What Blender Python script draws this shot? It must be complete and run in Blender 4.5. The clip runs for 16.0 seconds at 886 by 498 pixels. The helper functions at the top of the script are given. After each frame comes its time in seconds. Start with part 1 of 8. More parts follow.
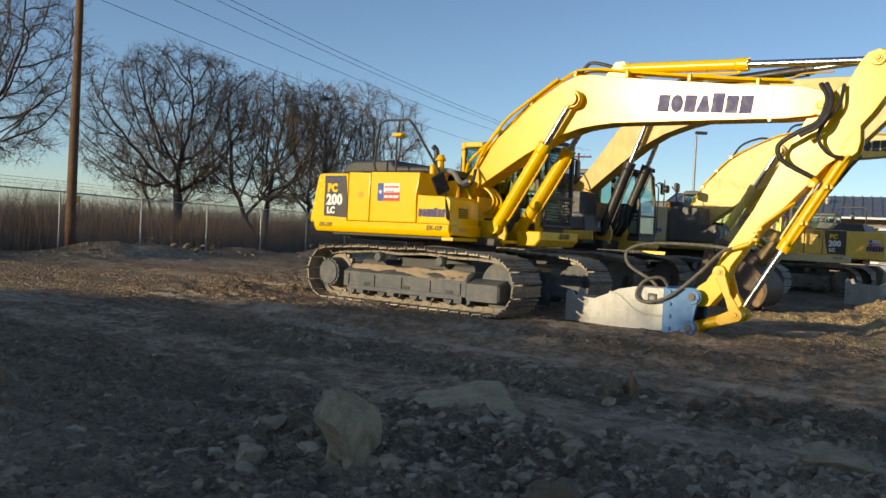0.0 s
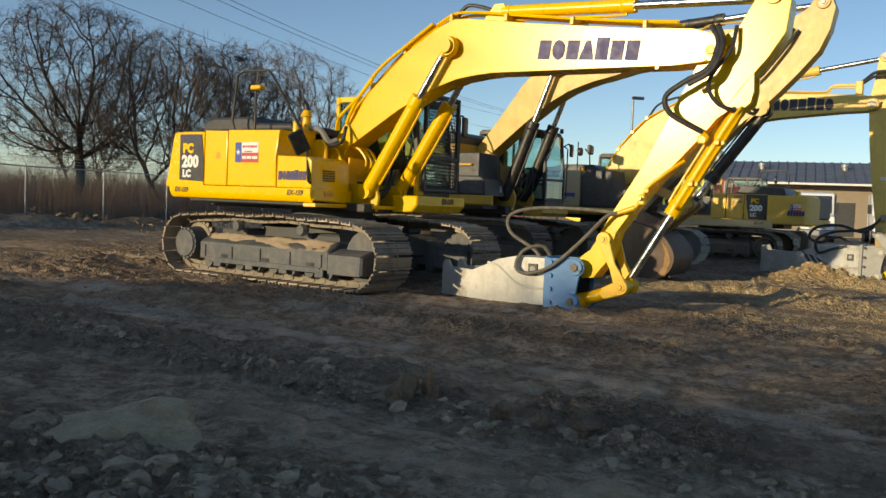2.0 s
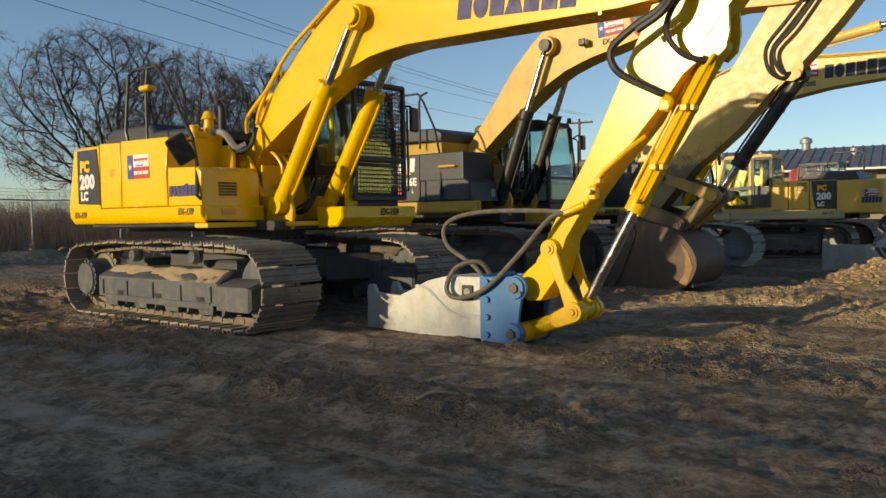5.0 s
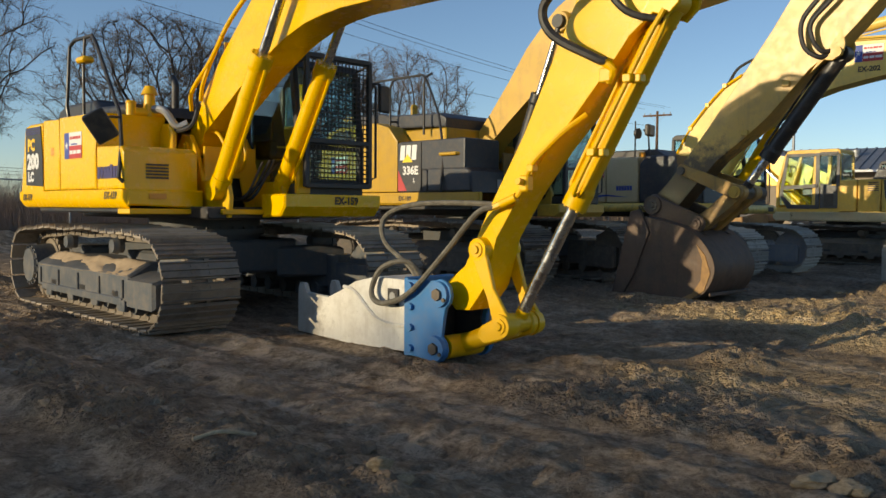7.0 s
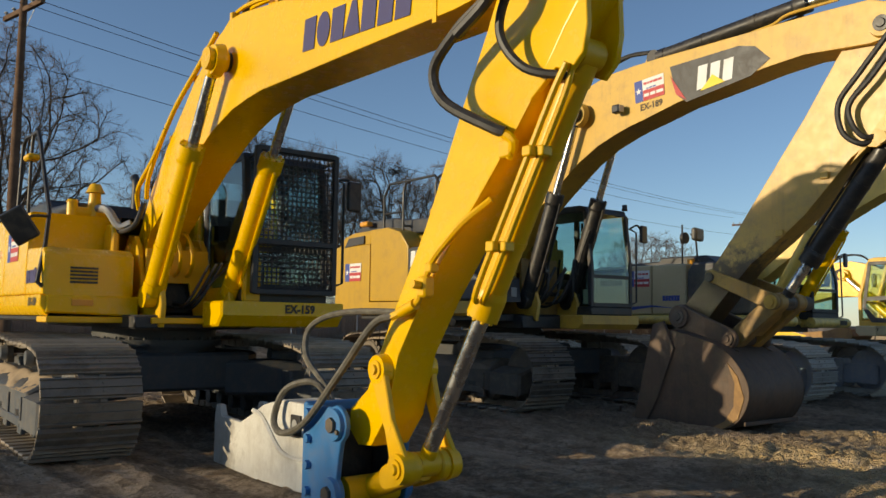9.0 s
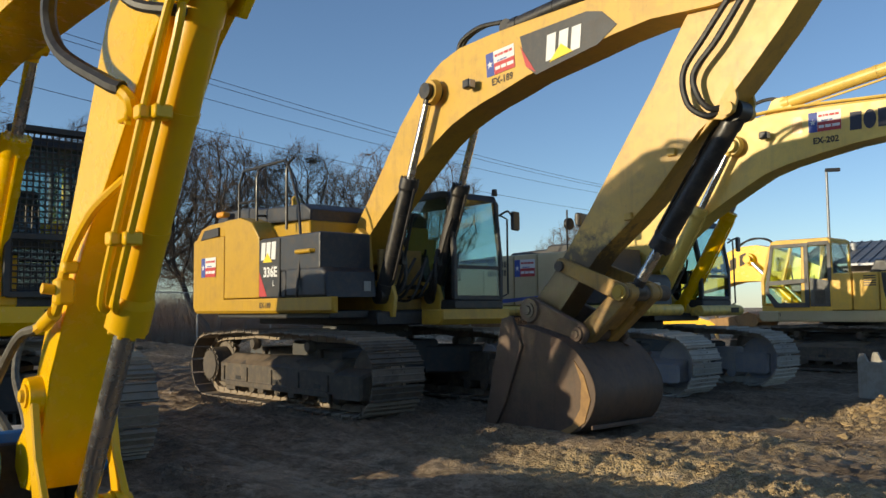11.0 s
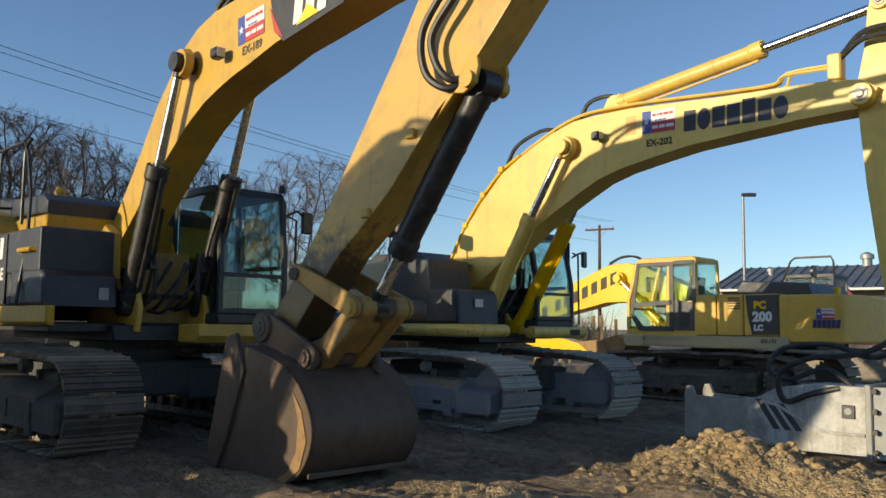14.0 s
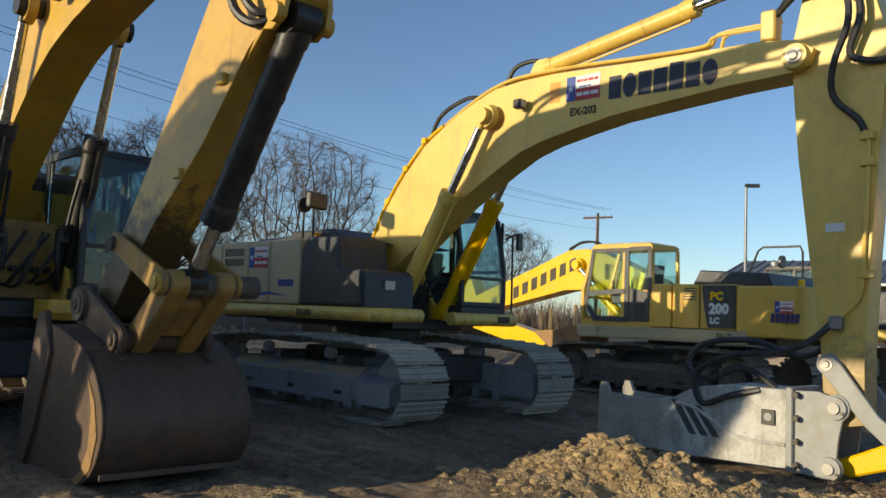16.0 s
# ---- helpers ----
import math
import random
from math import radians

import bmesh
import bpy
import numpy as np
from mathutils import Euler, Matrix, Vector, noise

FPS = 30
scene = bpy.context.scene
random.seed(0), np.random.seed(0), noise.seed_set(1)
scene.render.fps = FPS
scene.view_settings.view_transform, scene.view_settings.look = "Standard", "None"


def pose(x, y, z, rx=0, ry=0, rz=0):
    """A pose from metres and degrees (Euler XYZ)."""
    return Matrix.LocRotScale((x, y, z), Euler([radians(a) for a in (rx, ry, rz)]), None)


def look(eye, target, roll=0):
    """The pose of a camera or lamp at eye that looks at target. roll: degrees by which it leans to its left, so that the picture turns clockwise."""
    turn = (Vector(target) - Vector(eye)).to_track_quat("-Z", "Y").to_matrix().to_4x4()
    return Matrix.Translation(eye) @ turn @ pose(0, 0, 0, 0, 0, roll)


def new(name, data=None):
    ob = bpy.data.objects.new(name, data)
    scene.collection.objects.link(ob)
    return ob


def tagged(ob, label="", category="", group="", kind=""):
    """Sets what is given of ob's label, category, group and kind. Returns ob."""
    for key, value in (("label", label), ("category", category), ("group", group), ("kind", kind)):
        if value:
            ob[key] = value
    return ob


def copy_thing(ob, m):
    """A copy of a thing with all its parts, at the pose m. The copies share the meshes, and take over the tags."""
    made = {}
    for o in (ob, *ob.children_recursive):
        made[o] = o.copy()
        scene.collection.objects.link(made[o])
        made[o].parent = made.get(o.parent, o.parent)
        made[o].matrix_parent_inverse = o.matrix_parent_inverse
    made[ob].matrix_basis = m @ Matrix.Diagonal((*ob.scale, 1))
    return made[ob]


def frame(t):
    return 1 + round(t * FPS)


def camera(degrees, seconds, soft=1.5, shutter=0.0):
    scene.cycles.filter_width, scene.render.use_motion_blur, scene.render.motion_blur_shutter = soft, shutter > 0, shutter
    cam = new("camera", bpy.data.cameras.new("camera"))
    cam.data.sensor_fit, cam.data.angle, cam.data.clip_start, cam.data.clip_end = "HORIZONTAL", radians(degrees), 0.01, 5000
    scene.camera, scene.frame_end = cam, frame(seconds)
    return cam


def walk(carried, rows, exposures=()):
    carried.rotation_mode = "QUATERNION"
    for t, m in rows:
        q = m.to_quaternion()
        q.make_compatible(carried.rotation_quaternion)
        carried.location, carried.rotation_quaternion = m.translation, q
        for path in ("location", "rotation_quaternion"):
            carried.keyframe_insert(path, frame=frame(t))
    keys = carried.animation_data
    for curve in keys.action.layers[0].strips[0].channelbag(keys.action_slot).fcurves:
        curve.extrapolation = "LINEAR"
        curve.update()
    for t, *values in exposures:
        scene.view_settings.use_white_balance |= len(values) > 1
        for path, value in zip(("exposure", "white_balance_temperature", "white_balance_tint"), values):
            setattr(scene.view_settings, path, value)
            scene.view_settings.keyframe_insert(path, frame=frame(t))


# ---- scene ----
cam = camera(55.7, 16.0)
METRES, EYE, TILT, LEAN, TURN = 15.536, 1.305, 0.0, 0.0, 0.0
ROWS = [
    (0.0, 0.0, 0.0, 0.0, 0.04, -0.86, -2.84),
    (0.5, 0.0211, 0.0214, 0.0003, -4.15, -0.52, -2.99),
    (1.0, 0.0423, 0.0407, -0.0005, -4.34, -0.79, -3.0),
    (1.5, 0.0599, 0.0661, 0.0017, -3.75, -2.34, -2.79),
    (2.0, 0.0815, 0.0917, 0.0008, -3.45, -2.87, -2.45),
    (2.5, 0.1011, 0.1213, -0.0008, -2.49, -3.01, -2.24),
    (3.0, 0.1243, 0.1519, 0.0009, -2.0, -2.82, -2.42),
    (3.5, 0.1479, 0.1825, 0.0002, -0.96, -2.73, -1.4),
    (4.0, 0.1644, 0.2105, 0.0038, 0.46, -2.51, -0.33),
    (4.5, 0.1892, 0.2326, 0.0012, 1.72, -2.15, 0.64),
    (7.0, 0.3042, 0.3451, 0.0003, 8.41, -2.7, -0.44),
    (7.5, 0.3212, 0.3686, 0.0059, 12.6, 4.95, -0.55),
    (8.0, 0.3347, 0.3937, 0.0062, 13.96, 5.29, -1.65),
    (8.5, 0.3575, 0.4194, 0.0032, 15.55, 5.05, -0.88),
    (9.0, 0.3764, 0.4452, 0.0007, 14.95, 4.82, -0.84),
    (9.5, 0.3954, 0.4677, 0.0034, 10.72, 4.01, 0.17),
    (12.0, 0.4908, 0.5794, 0.008, 14.39, 4.45, -0.03),
    (12.5, 0.5106, 0.602, 0.0089, 16.42, 8.13, -1.45),
    (13.0, 0.5285, 0.6229, 0.009, 17.76, 8.59, -2.07),
    (13.5, 0.5443, 0.6469, 0.0088, 10.03, 7.89, -1.26),
    (14.0, 0.5669, 0.6711, 0.0078, 7.8, 5.3, -0.8),
    (14.5, 0.5861, 0.6962, 0.0063, 5.06, 3.63, -0.48),
    (15.0, 0.6099, 0.7177, 0.0067, 6.81, 3.83, -0.44),
    (15.5, 0.6305, 0.7336, 0.008, 8.77, 3.69, -0.75),
    (16.0, 0.647, 0.7525, 0.0089, 8.56, 4.34, -2.25),
]
walk(cam, [(t, pose(0, 0, EYE, TILT, LEAN, TURN) @ pose(METRES * x, METRES * y, METRES * z, 90 + pitch, roll, yaw)) for t, x, y, z, yaw, pitch, roll in ROWS],
     exposures=[(0.0, 0.05, 7300, 10), (0.5, -0.12, 7300, 9), (3.0, 0.08, 7900, 9), (4.5, -0.08, 7800, 9), (7.0, 0.0, 7300, 10), (7.5, -0.17, 7300, 10), (8.0, -0.2, 7300, 10), (9.5, -0.08, 7300, 10), (12.0, 0.08, 6800, 9), (13.5, 0.08, 6800, 9), (14.5, 0.12, 7000, 9), (16.0, 0.1, 7000, 9)])

# ---- world and sun ----
SUN_ELEV, SUN_AZ = 9.7, 34.0      # elevation; direction in which the light travels over the ground, from +x towards +y
world = bpy.data.worlds.new("sky")
scene.world = world
world.use_nodes = True
wn = world.node_tree.nodes
sky = wn.new("ShaderNodeTexSky")
sky.sky_type, sky.sun_disc = "NISHITA", False
sky.sun_elevation = radians(SUN_ELEV + 8)
sky.sun_rotation = radians(270 - SUN_AZ)
sky.air_density, sky.dust_density, sky.ozone_density = 1.0, 0.5, 4.0
sky.altitude = 1000
wn["Background"].inputs["Strength"].default_value = 0.142
world.node_tree.links.new(sky.outputs[0], wn["Background"].inputs["Color"])
sun_data = bpy.data.lights.new("sun", "SUN")
sun_data.energy, sun_data.angle, sun_data.color = 4.4, radians(0.55), (1.0, 0.87, 0.62)
sun = new("sun", sun_data)
_a, _e = radians(SUN_AZ), radians(SUN_ELEV)
sun_way = Vector((math.cos(_a) * math.cos(_e), math.sin(_a) * math.cos(_e), -math.sin(_e)))
sun.matrix_basis = look((-60, -40, 30), Vector((-60, -40, 30)) + sun_way)

# ---- materials ----
def mat_nodes(name):
    m = bpy.data.materials.new(name)
    m.use_nodes = True
    t = m.node_tree
    return m, t.nodes, t.links, t.nodes["Principled BSDF"]


def noise_node(nd, ln, scale, detail=4.0, rough=0.6, stretch=None, coord="Object"):
    tc = nd.new("ShaderNodeTexCoord")
    n = nd.new("ShaderNodeTexNoise")
    n.inputs["Scale"].default_value, n.inputs["Detail"].default_value, n.inputs["Roughness"].default_value = scale, detail, rough
    if stretch:
        mp = nd.new("ShaderNodeMapping")
        mp.inputs["Rotation"].default_value = [radians(a) for a in stretch[1]]
        mp.vector_type = "TEXTURE"
        mp.inputs["Scale"].default_value = [1 / k for k in stretch[0]]
        ln.new(tc.outputs[coord], mp.inputs["Vector"])
        ln.new(mp.outputs[0], n.inputs["Vector"])
    else:
        ln.new(tc.outputs[coord], n.inputs["Vector"])
    return n.outputs["Fac"]


def ramp(nd, ln, fac, lo, hi, a=0.0, b=1.0):
    r = nd.new("ShaderNodeMapRange")
    r.inputs["From Min"].default_value, r.inputs["From Max"].default_value = lo, hi
    r.inputs["To Min"].default_value, r.inputs["To Max"].default_value = a, b
    ln.new(fac, r.inputs["Value"])
    return r.outputs["Result"]


def blend(nd, ln, fac, a, b):
    mx = nd.new("ShaderNodeMix")
    mx.data_type = "RGBA"
    for key, v in (("A", a), ("B", b)):
        sock = [s for s in mx.inputs if s.name == key and s.type == "RGBA"][0]
        if isinstance(v, tuple):
            sock.default_value = (*v, 1)
        else:
            ln.new(v, sock)
    fs = [s for s in mx.inputs if s.name == "Factor" and s.type == "VALUE"][0]
    if isinstance(fac, float):
        fs.default_value = fac
    else:
        ln.new(fac, fs)
    return [s for s in mx.outputs if s.type == "RGBA"][0]


def add_bump(nd, ln, bs, height, strength, dist):
    b = nd.new("ShaderNodeBump")
    b.inputs["Strength"].default_value, b.inputs["Distance"].default_value = strength, dist
    ln.new(height, b.inputs["Height"])
    ln.new(b.outputs[0], bs.inputs["Normal"])


def paint(name, col, rough=0.35, dirt=0.25, dust=(0.30, 0.22, 0.14), fade=0.12, metal=0.0, chips=0.0, matt=0.35, wave=0.25, stain=0.0, stain_col=(0.10, 0.075, 0.05), vary=0.0, gloss=0.5, grime=None):
    """Machine paint: faded in large patches, dusty in fine ones, stained; vary sets alike pieces apart.
    grime = (axis, from, to, amount, colour): wear that spreads unevenly towards one end of the machine's part."""
    m, nd, ln, bs = mat_nodes(name)
    big = noise_node(nd, ln, 1.3, 3.0)
    fine = noise_node(nd, ln, 9.0, 8.0, 0.7)
    pale = tuple(min(1.0, c * (1 - fade) + 0.5 * fade) for c in col)
    deep = tuple(c * (1 - fade) for c in col)
    c1 = blend(nd, ln, ramp(nd, ln, big, 0.3, 0.7), deep, pale)
    d = ramp(nd, ln, fine, 0.45, 0.8, 0.0, dirt)
    c2 = blend(nd, ln, d, c1, dust)
    if chips:
        ch = noise_node(nd, ln, 23.0, 5.0, 0.75)
        c2 = blend(nd, ln, ramp(nd, ln, ch, 0.66, 0.70, 0.0, chips), c2, (0.06, 0.045, 0.035))
    if stain:
        st = noise_node(nd, ln, 2.6, 9.0, 0.72)
        c2 = blend(nd, ln, ramp(nd, ln, st, 0.50 - 0.06 * stain, 0.70 - 0.16 * stain, 0.0, stain), c2, stain_col)
        run_ = noise_node(nd, ln, 1.0, 6.0, 0.7, ((9.0, 9.0, 0.8), (0, 0, 0)))
        c2 = blend(nd, ln, ramp(nd, ln, run_, 0.52, 0.72 - 0.12 * stain, 0.0, stain * 0.8), c2, stain_col)
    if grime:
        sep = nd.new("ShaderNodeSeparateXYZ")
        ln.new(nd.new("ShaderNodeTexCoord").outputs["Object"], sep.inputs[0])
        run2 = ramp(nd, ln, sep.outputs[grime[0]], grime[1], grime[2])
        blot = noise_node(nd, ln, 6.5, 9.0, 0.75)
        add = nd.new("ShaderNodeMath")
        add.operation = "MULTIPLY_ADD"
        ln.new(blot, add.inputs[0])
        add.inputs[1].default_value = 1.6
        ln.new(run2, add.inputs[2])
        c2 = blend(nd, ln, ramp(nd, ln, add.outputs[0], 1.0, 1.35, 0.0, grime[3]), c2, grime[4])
    if vary:
        oi = nd.new("ShaderNodeObjectInfo")
        c2 = blend(nd, ln, ramp(nd, ln, oi.outputs["Random"], 0.0, 0.6, vary, 0.0), c2, tuple(c * 0.35 for c in col))
        c2 = blend(nd, ln, ramp(nd, ln, oi.outputs["Random"], 0.6, 1.0, 0.0, vary), c2, tuple(min(1.0, c * 1.25) for c in dust))
    ln.new(c2, bs.inputs["Base Color"])
    ln.new(ramp(nd, ln, fine, 0.35, 0.8, rough, min(1.0, rough + matt)), bs.inputs["Roughness"])
    bs.inputs["Metallic"].default_value = metal
    bs.inputs["Specular IOR Level"].default_value = gloss
    add_bump(nd, ln, bs, noise_node(nd, ln, 5.0, 3.0), wave, 0.006)
    return m


def glass(name, tint=(0.75, 0.86, 0.86)):
    m, nd, ln, bs = mat_nodes(name)
    bs.inputs["Base Color"].default_value = (*tint, 1)
    bs.inputs["Transmission Weight"].default_value = 1.0
    bs.inputs["IOR"].default_value = 1.45
    ln.new(ramp(nd, ln, noise_node(nd, ln, 4.0, 6.0), 0.4, 0.8, 0.0, 0.02), bs.inputs["Roughness"])
    return m


def wire_rope(name, col, rough=0.55):
    m, nd, ln, bs = mat_nodes(name)
    n = noise_node(nd, ln, 14.0, 4.0)
    ln.new(blend(nd, ln, ramp(nd, ln, n, 0.4, 0.75), col, tuple(c * 1.8 + 0.02 for c in col)), bs.inputs["Base Color"])
    bs.inputs["Roughness"].default_value = rough
    return m


Y_NEW = paint("fresh_yellow_paint", (0.87, 0.505, 0.0), 0.25, 0.05, fade=0.0, matt=0.05, wave=0.08, gloss=0.5)
Y_NEW2 = paint("deep_yellow_paint", (0.80, 0.45, 0.001), 0.32, 0.12, fade=0.0, matt=0.2)
Y_CAT = paint("amber_yellow_paint", (0.63, 0.37, 0.045), 0.38, 0.16, gloss=0.5, fade=0.02, chips=0.6, matt=0.15, wave=0.12, stain=0.28, stain_col=(0.20, 0.125, 0.05))
Y_BODY = paint("glossy_amber_paint", (0.52, 0.30, 0.016), 0.34, 0.2, gloss=0.4, fade=0.02, chips=0.3, matt=0.2, wave=0.12, stain=0.22, stain_col=(0.16, 0.10, 0.04))
Y_ARM = paint("grimy_amber_paint", (0.64, 0.375, 0.06), 0.38, 0.2, gloss=0.62, fade=0.02, chips=0.75, matt=0.12, wave=0.12, stain=0.30, stain_col=(0.15, 0.095, 0.05), grime=(2, 2.5, 1.6, 0.9, (0.05, 0.034, 0.022)))
Y_LINK = paint("mud_caked_amber_paint", (0.40, 0.225, 0.045), 0.5, 0.45, fade=0.02, chips=0.8, matt=0.2, wave=0.25, stain=0.5, stain_col=(0.08, 0.056, 0.036))
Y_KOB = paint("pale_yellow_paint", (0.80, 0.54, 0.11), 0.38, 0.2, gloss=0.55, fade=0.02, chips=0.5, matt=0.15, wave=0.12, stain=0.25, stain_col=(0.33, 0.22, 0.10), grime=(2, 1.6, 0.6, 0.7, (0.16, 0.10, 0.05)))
Y_BACK = paint("faded_yellow_paint", (0.78, 0.46, 0.06), 0.42, 0.28, fade=0.03, chips=0.35, stain=0.25, stain_col=(0.33, 0.22, 0.10))
TAN = paint("sand_beige_paint", (0.58, 0.46, 0.26), 0.45, 0.15, fade=0.08)
DARK = paint("charcoal_paint", (0.022, 0.024, 0.028), 0.38, 0.22, fade=0.02)
NAVY = paint("dark_blue_grey_paint", (0.024, 0.029, 0.040), 0.40, 0.22, fade=0.02)
BLACK = paint("black_rubber", (0.016, 0.016, 0.017), 0.34, 0.22, fade=0.01)
FRAME_K = paint("slate_track_frame_paint", (0.060, 0.072, 0.085), 0.5, 0.55, dust=(0.26, 0.21, 0.155), fade=0.04, stain=0.22, stain_col=(0.30, 0.235, 0.16))
FRAME_C = paint("muddy_track_frame", (0.085, 0.070, 0.056), 0.65, 0.85, dust=(0.24, 0.185, 0.125), fade=0.03, stain=0.4, stain_col=(0.05, 0.04, 0.032))
FRAME_B = paint("blue_grey_track_frame", (0.22, 0.235, 0.28), 0.6, 0.8, dust=(0.34, 0.31, 0.28), fade=0.05, stain=0.45, stain_col=(0.36, 0.33, 0.29))
SHOE_K = paint("worn_track_steel", (0.32, 0.27, 0.215), 0.38, 0.7, dust=(0.40, 0.32, 0.23), fade=0.05, metal=0.3, stain=0.5, stain_col=(0.09, 0.072, 0.056), vary=0.55)
SHOE_C = paint("muddy_track_steel", (0.21, 0.175, 0.14), 0.55, 0.85, dust=(0.30, 0.235, 0.17), fade=0.04, metal=0.15, stain=0.5, stain_col=(0.035, 0.03, 0.026), vary=0.75)
SHOE_B = paint("dry_clay_track_steel", (0.36, 0.335, 0.30), 0.7, 0.7, dust=(0.50, 0.445, 0.37), fade=0.08, metal=0.1, stain=0.35, stain_col=(0.16, 0.14, 0.12), vary=0.4)
BUCKET = paint("rusty_bucket_steel", (0.105, 0.066, 0.045), 0.55, 0.7, dust=(0.19, 0.13, 0.085), fade=0.04, metal=0.2, stain=0.5, stain_col=(0.045, 0.035, 0.03))
BUCKET_SIDE = paint("orange_bucket_steel", (0.34, 0.185, 0.06), 0.6, 0.6, dust=(0.22, 0.14, 0.08), fade=0.05, stain=0.5, stain_col=(0.12, 0.075, 0.045))
BREAKER = paint("chalky_white_paint", (0.72, 0.70, 0.63), 0.55, 0.40, dust=(0.34, 0.29, 0.22), fade=0.08, chips=0.5, stain=0.35, stain_col=(0.34, 0.29, 0.22), grime=(0, 3.0, 2.35, 0.6, (0.20, 0.165, 0.12)))
BREAKER_B = paint("scuffed_grey_white_paint", (0.56, 0.555, 0.53), 0.5, 0.7, dust=(0.30, 0.26, 0.21), fade=0.08, chips=0.9, stain=0.55, stain_col=(0.17, 0.145, 0.105), grime=(0, 5.1, 4.0, 0.6, (0.20, 0.17, 0.125)))
BLUE = paint("bright_blue_paint", (0.02, 0.17, 0.42), 0.38, 0.25, fade=0.05, chips=0.25)
GREY = paint("grey_bracket_paint", (0.33, 0.34, 0.33), 0.5, 0.5, fade=0.06, chips=0.3)
PIN_DARK = paint("greasy_pin_steel", (0.10, 0.085, 0.07), 0.45, 0.5, fade=0.03, metal=0.5)
STEEL = paint("pin_steel", (0.28, 0.26, 0.24), 0.4, 0.5, fade=0.05, metal=0.7)
CHROME = paint("polished_rod", (0.62, 0.62, 0.62), 0.12, 0.05, fade=0.02, metal=1.0)
LETTER = paint("indigo_lettering", (0.035, 0.03, 0.13), 0.45, 0.1, fade=0.01)
LETTER_B = paint("dark_navy_lettering", (0.025, 0.03, 0.055), 0.5, 0.15, fade=0.01)
INK = paint("black_stencil", (0.06, 0.046, 0.028), 0.6, 0.1, fade=0.01)
WHITE = paint("white_decal", (0.75, 0.75, 0.74), 0.45, 0.1, fade=0.03)
RED = paint("red_decal", (0.50, 0.035, 0.04), 0.45, 0.1, fade=0.03)
SIGN_BLUE = paint("sign_blue", (0.03, 0.07, 0.33), 0.45, 0.1, fade=0.03)
GALV = paint("galvanised_steel", (0.34, 0.35, 0.36), 0.45, 0.2, fade=0.05, metal=0.6)
LENS = paint("lamp_glass", (0.55, 0.52, 0.45), 0.15, 0.2, fade=0.05)
BRIGHT = paint("bright_yellow_decal", (0.85, 0.62, 0.02), 0.4, 0.1, fade=0.02)
AMBER = paint("amber_lens", (0.75, 0.32, 0.02), 0.2, 0.1, fade=0.03)
# Frame paint darkened to carry the shade beneath the upper body.
CARBODY = paint("shadowed_centre_frame_paint", (0.05, 0.054, 0.058), 0.55, 0.5, dust=(0.17, 0.135, 0.10), fade=0.02)
DOOR_GREY = paint("dark_grey_door_paint", (0.045, 0.048, 0.052), 0.42, 0.2, fade=0.03)
HOSE = wire_rope("hydraulic_hose_rubber", (0.018, 0.017, 0.017), 0.5)
HOSE_DUSTY = wire_rope("dusty_hose", (0.09, 0.08, 0.06), 0.65)
PANE = glass("cab_glass", (0.56, 0.74, 0.73))
SEAT = paint("seat_fabric", (0.03, 0.03, 0.035), 0.85, 0.2, fade=0.02)
MUD = paint("dried_mud", (0.40, 0.30, 0.195), 0.95, 0.6, dust=(0.24, 0.175, 0.115), fade=0.06, gloss=0.1)
MUD_DARK = paint("dark_caked_mud", (0.15, 0.112, 0.078), 0.95, 0.6, dust=(0.24, 0.18, 0.12), fade=0.06, gloss=0.1)


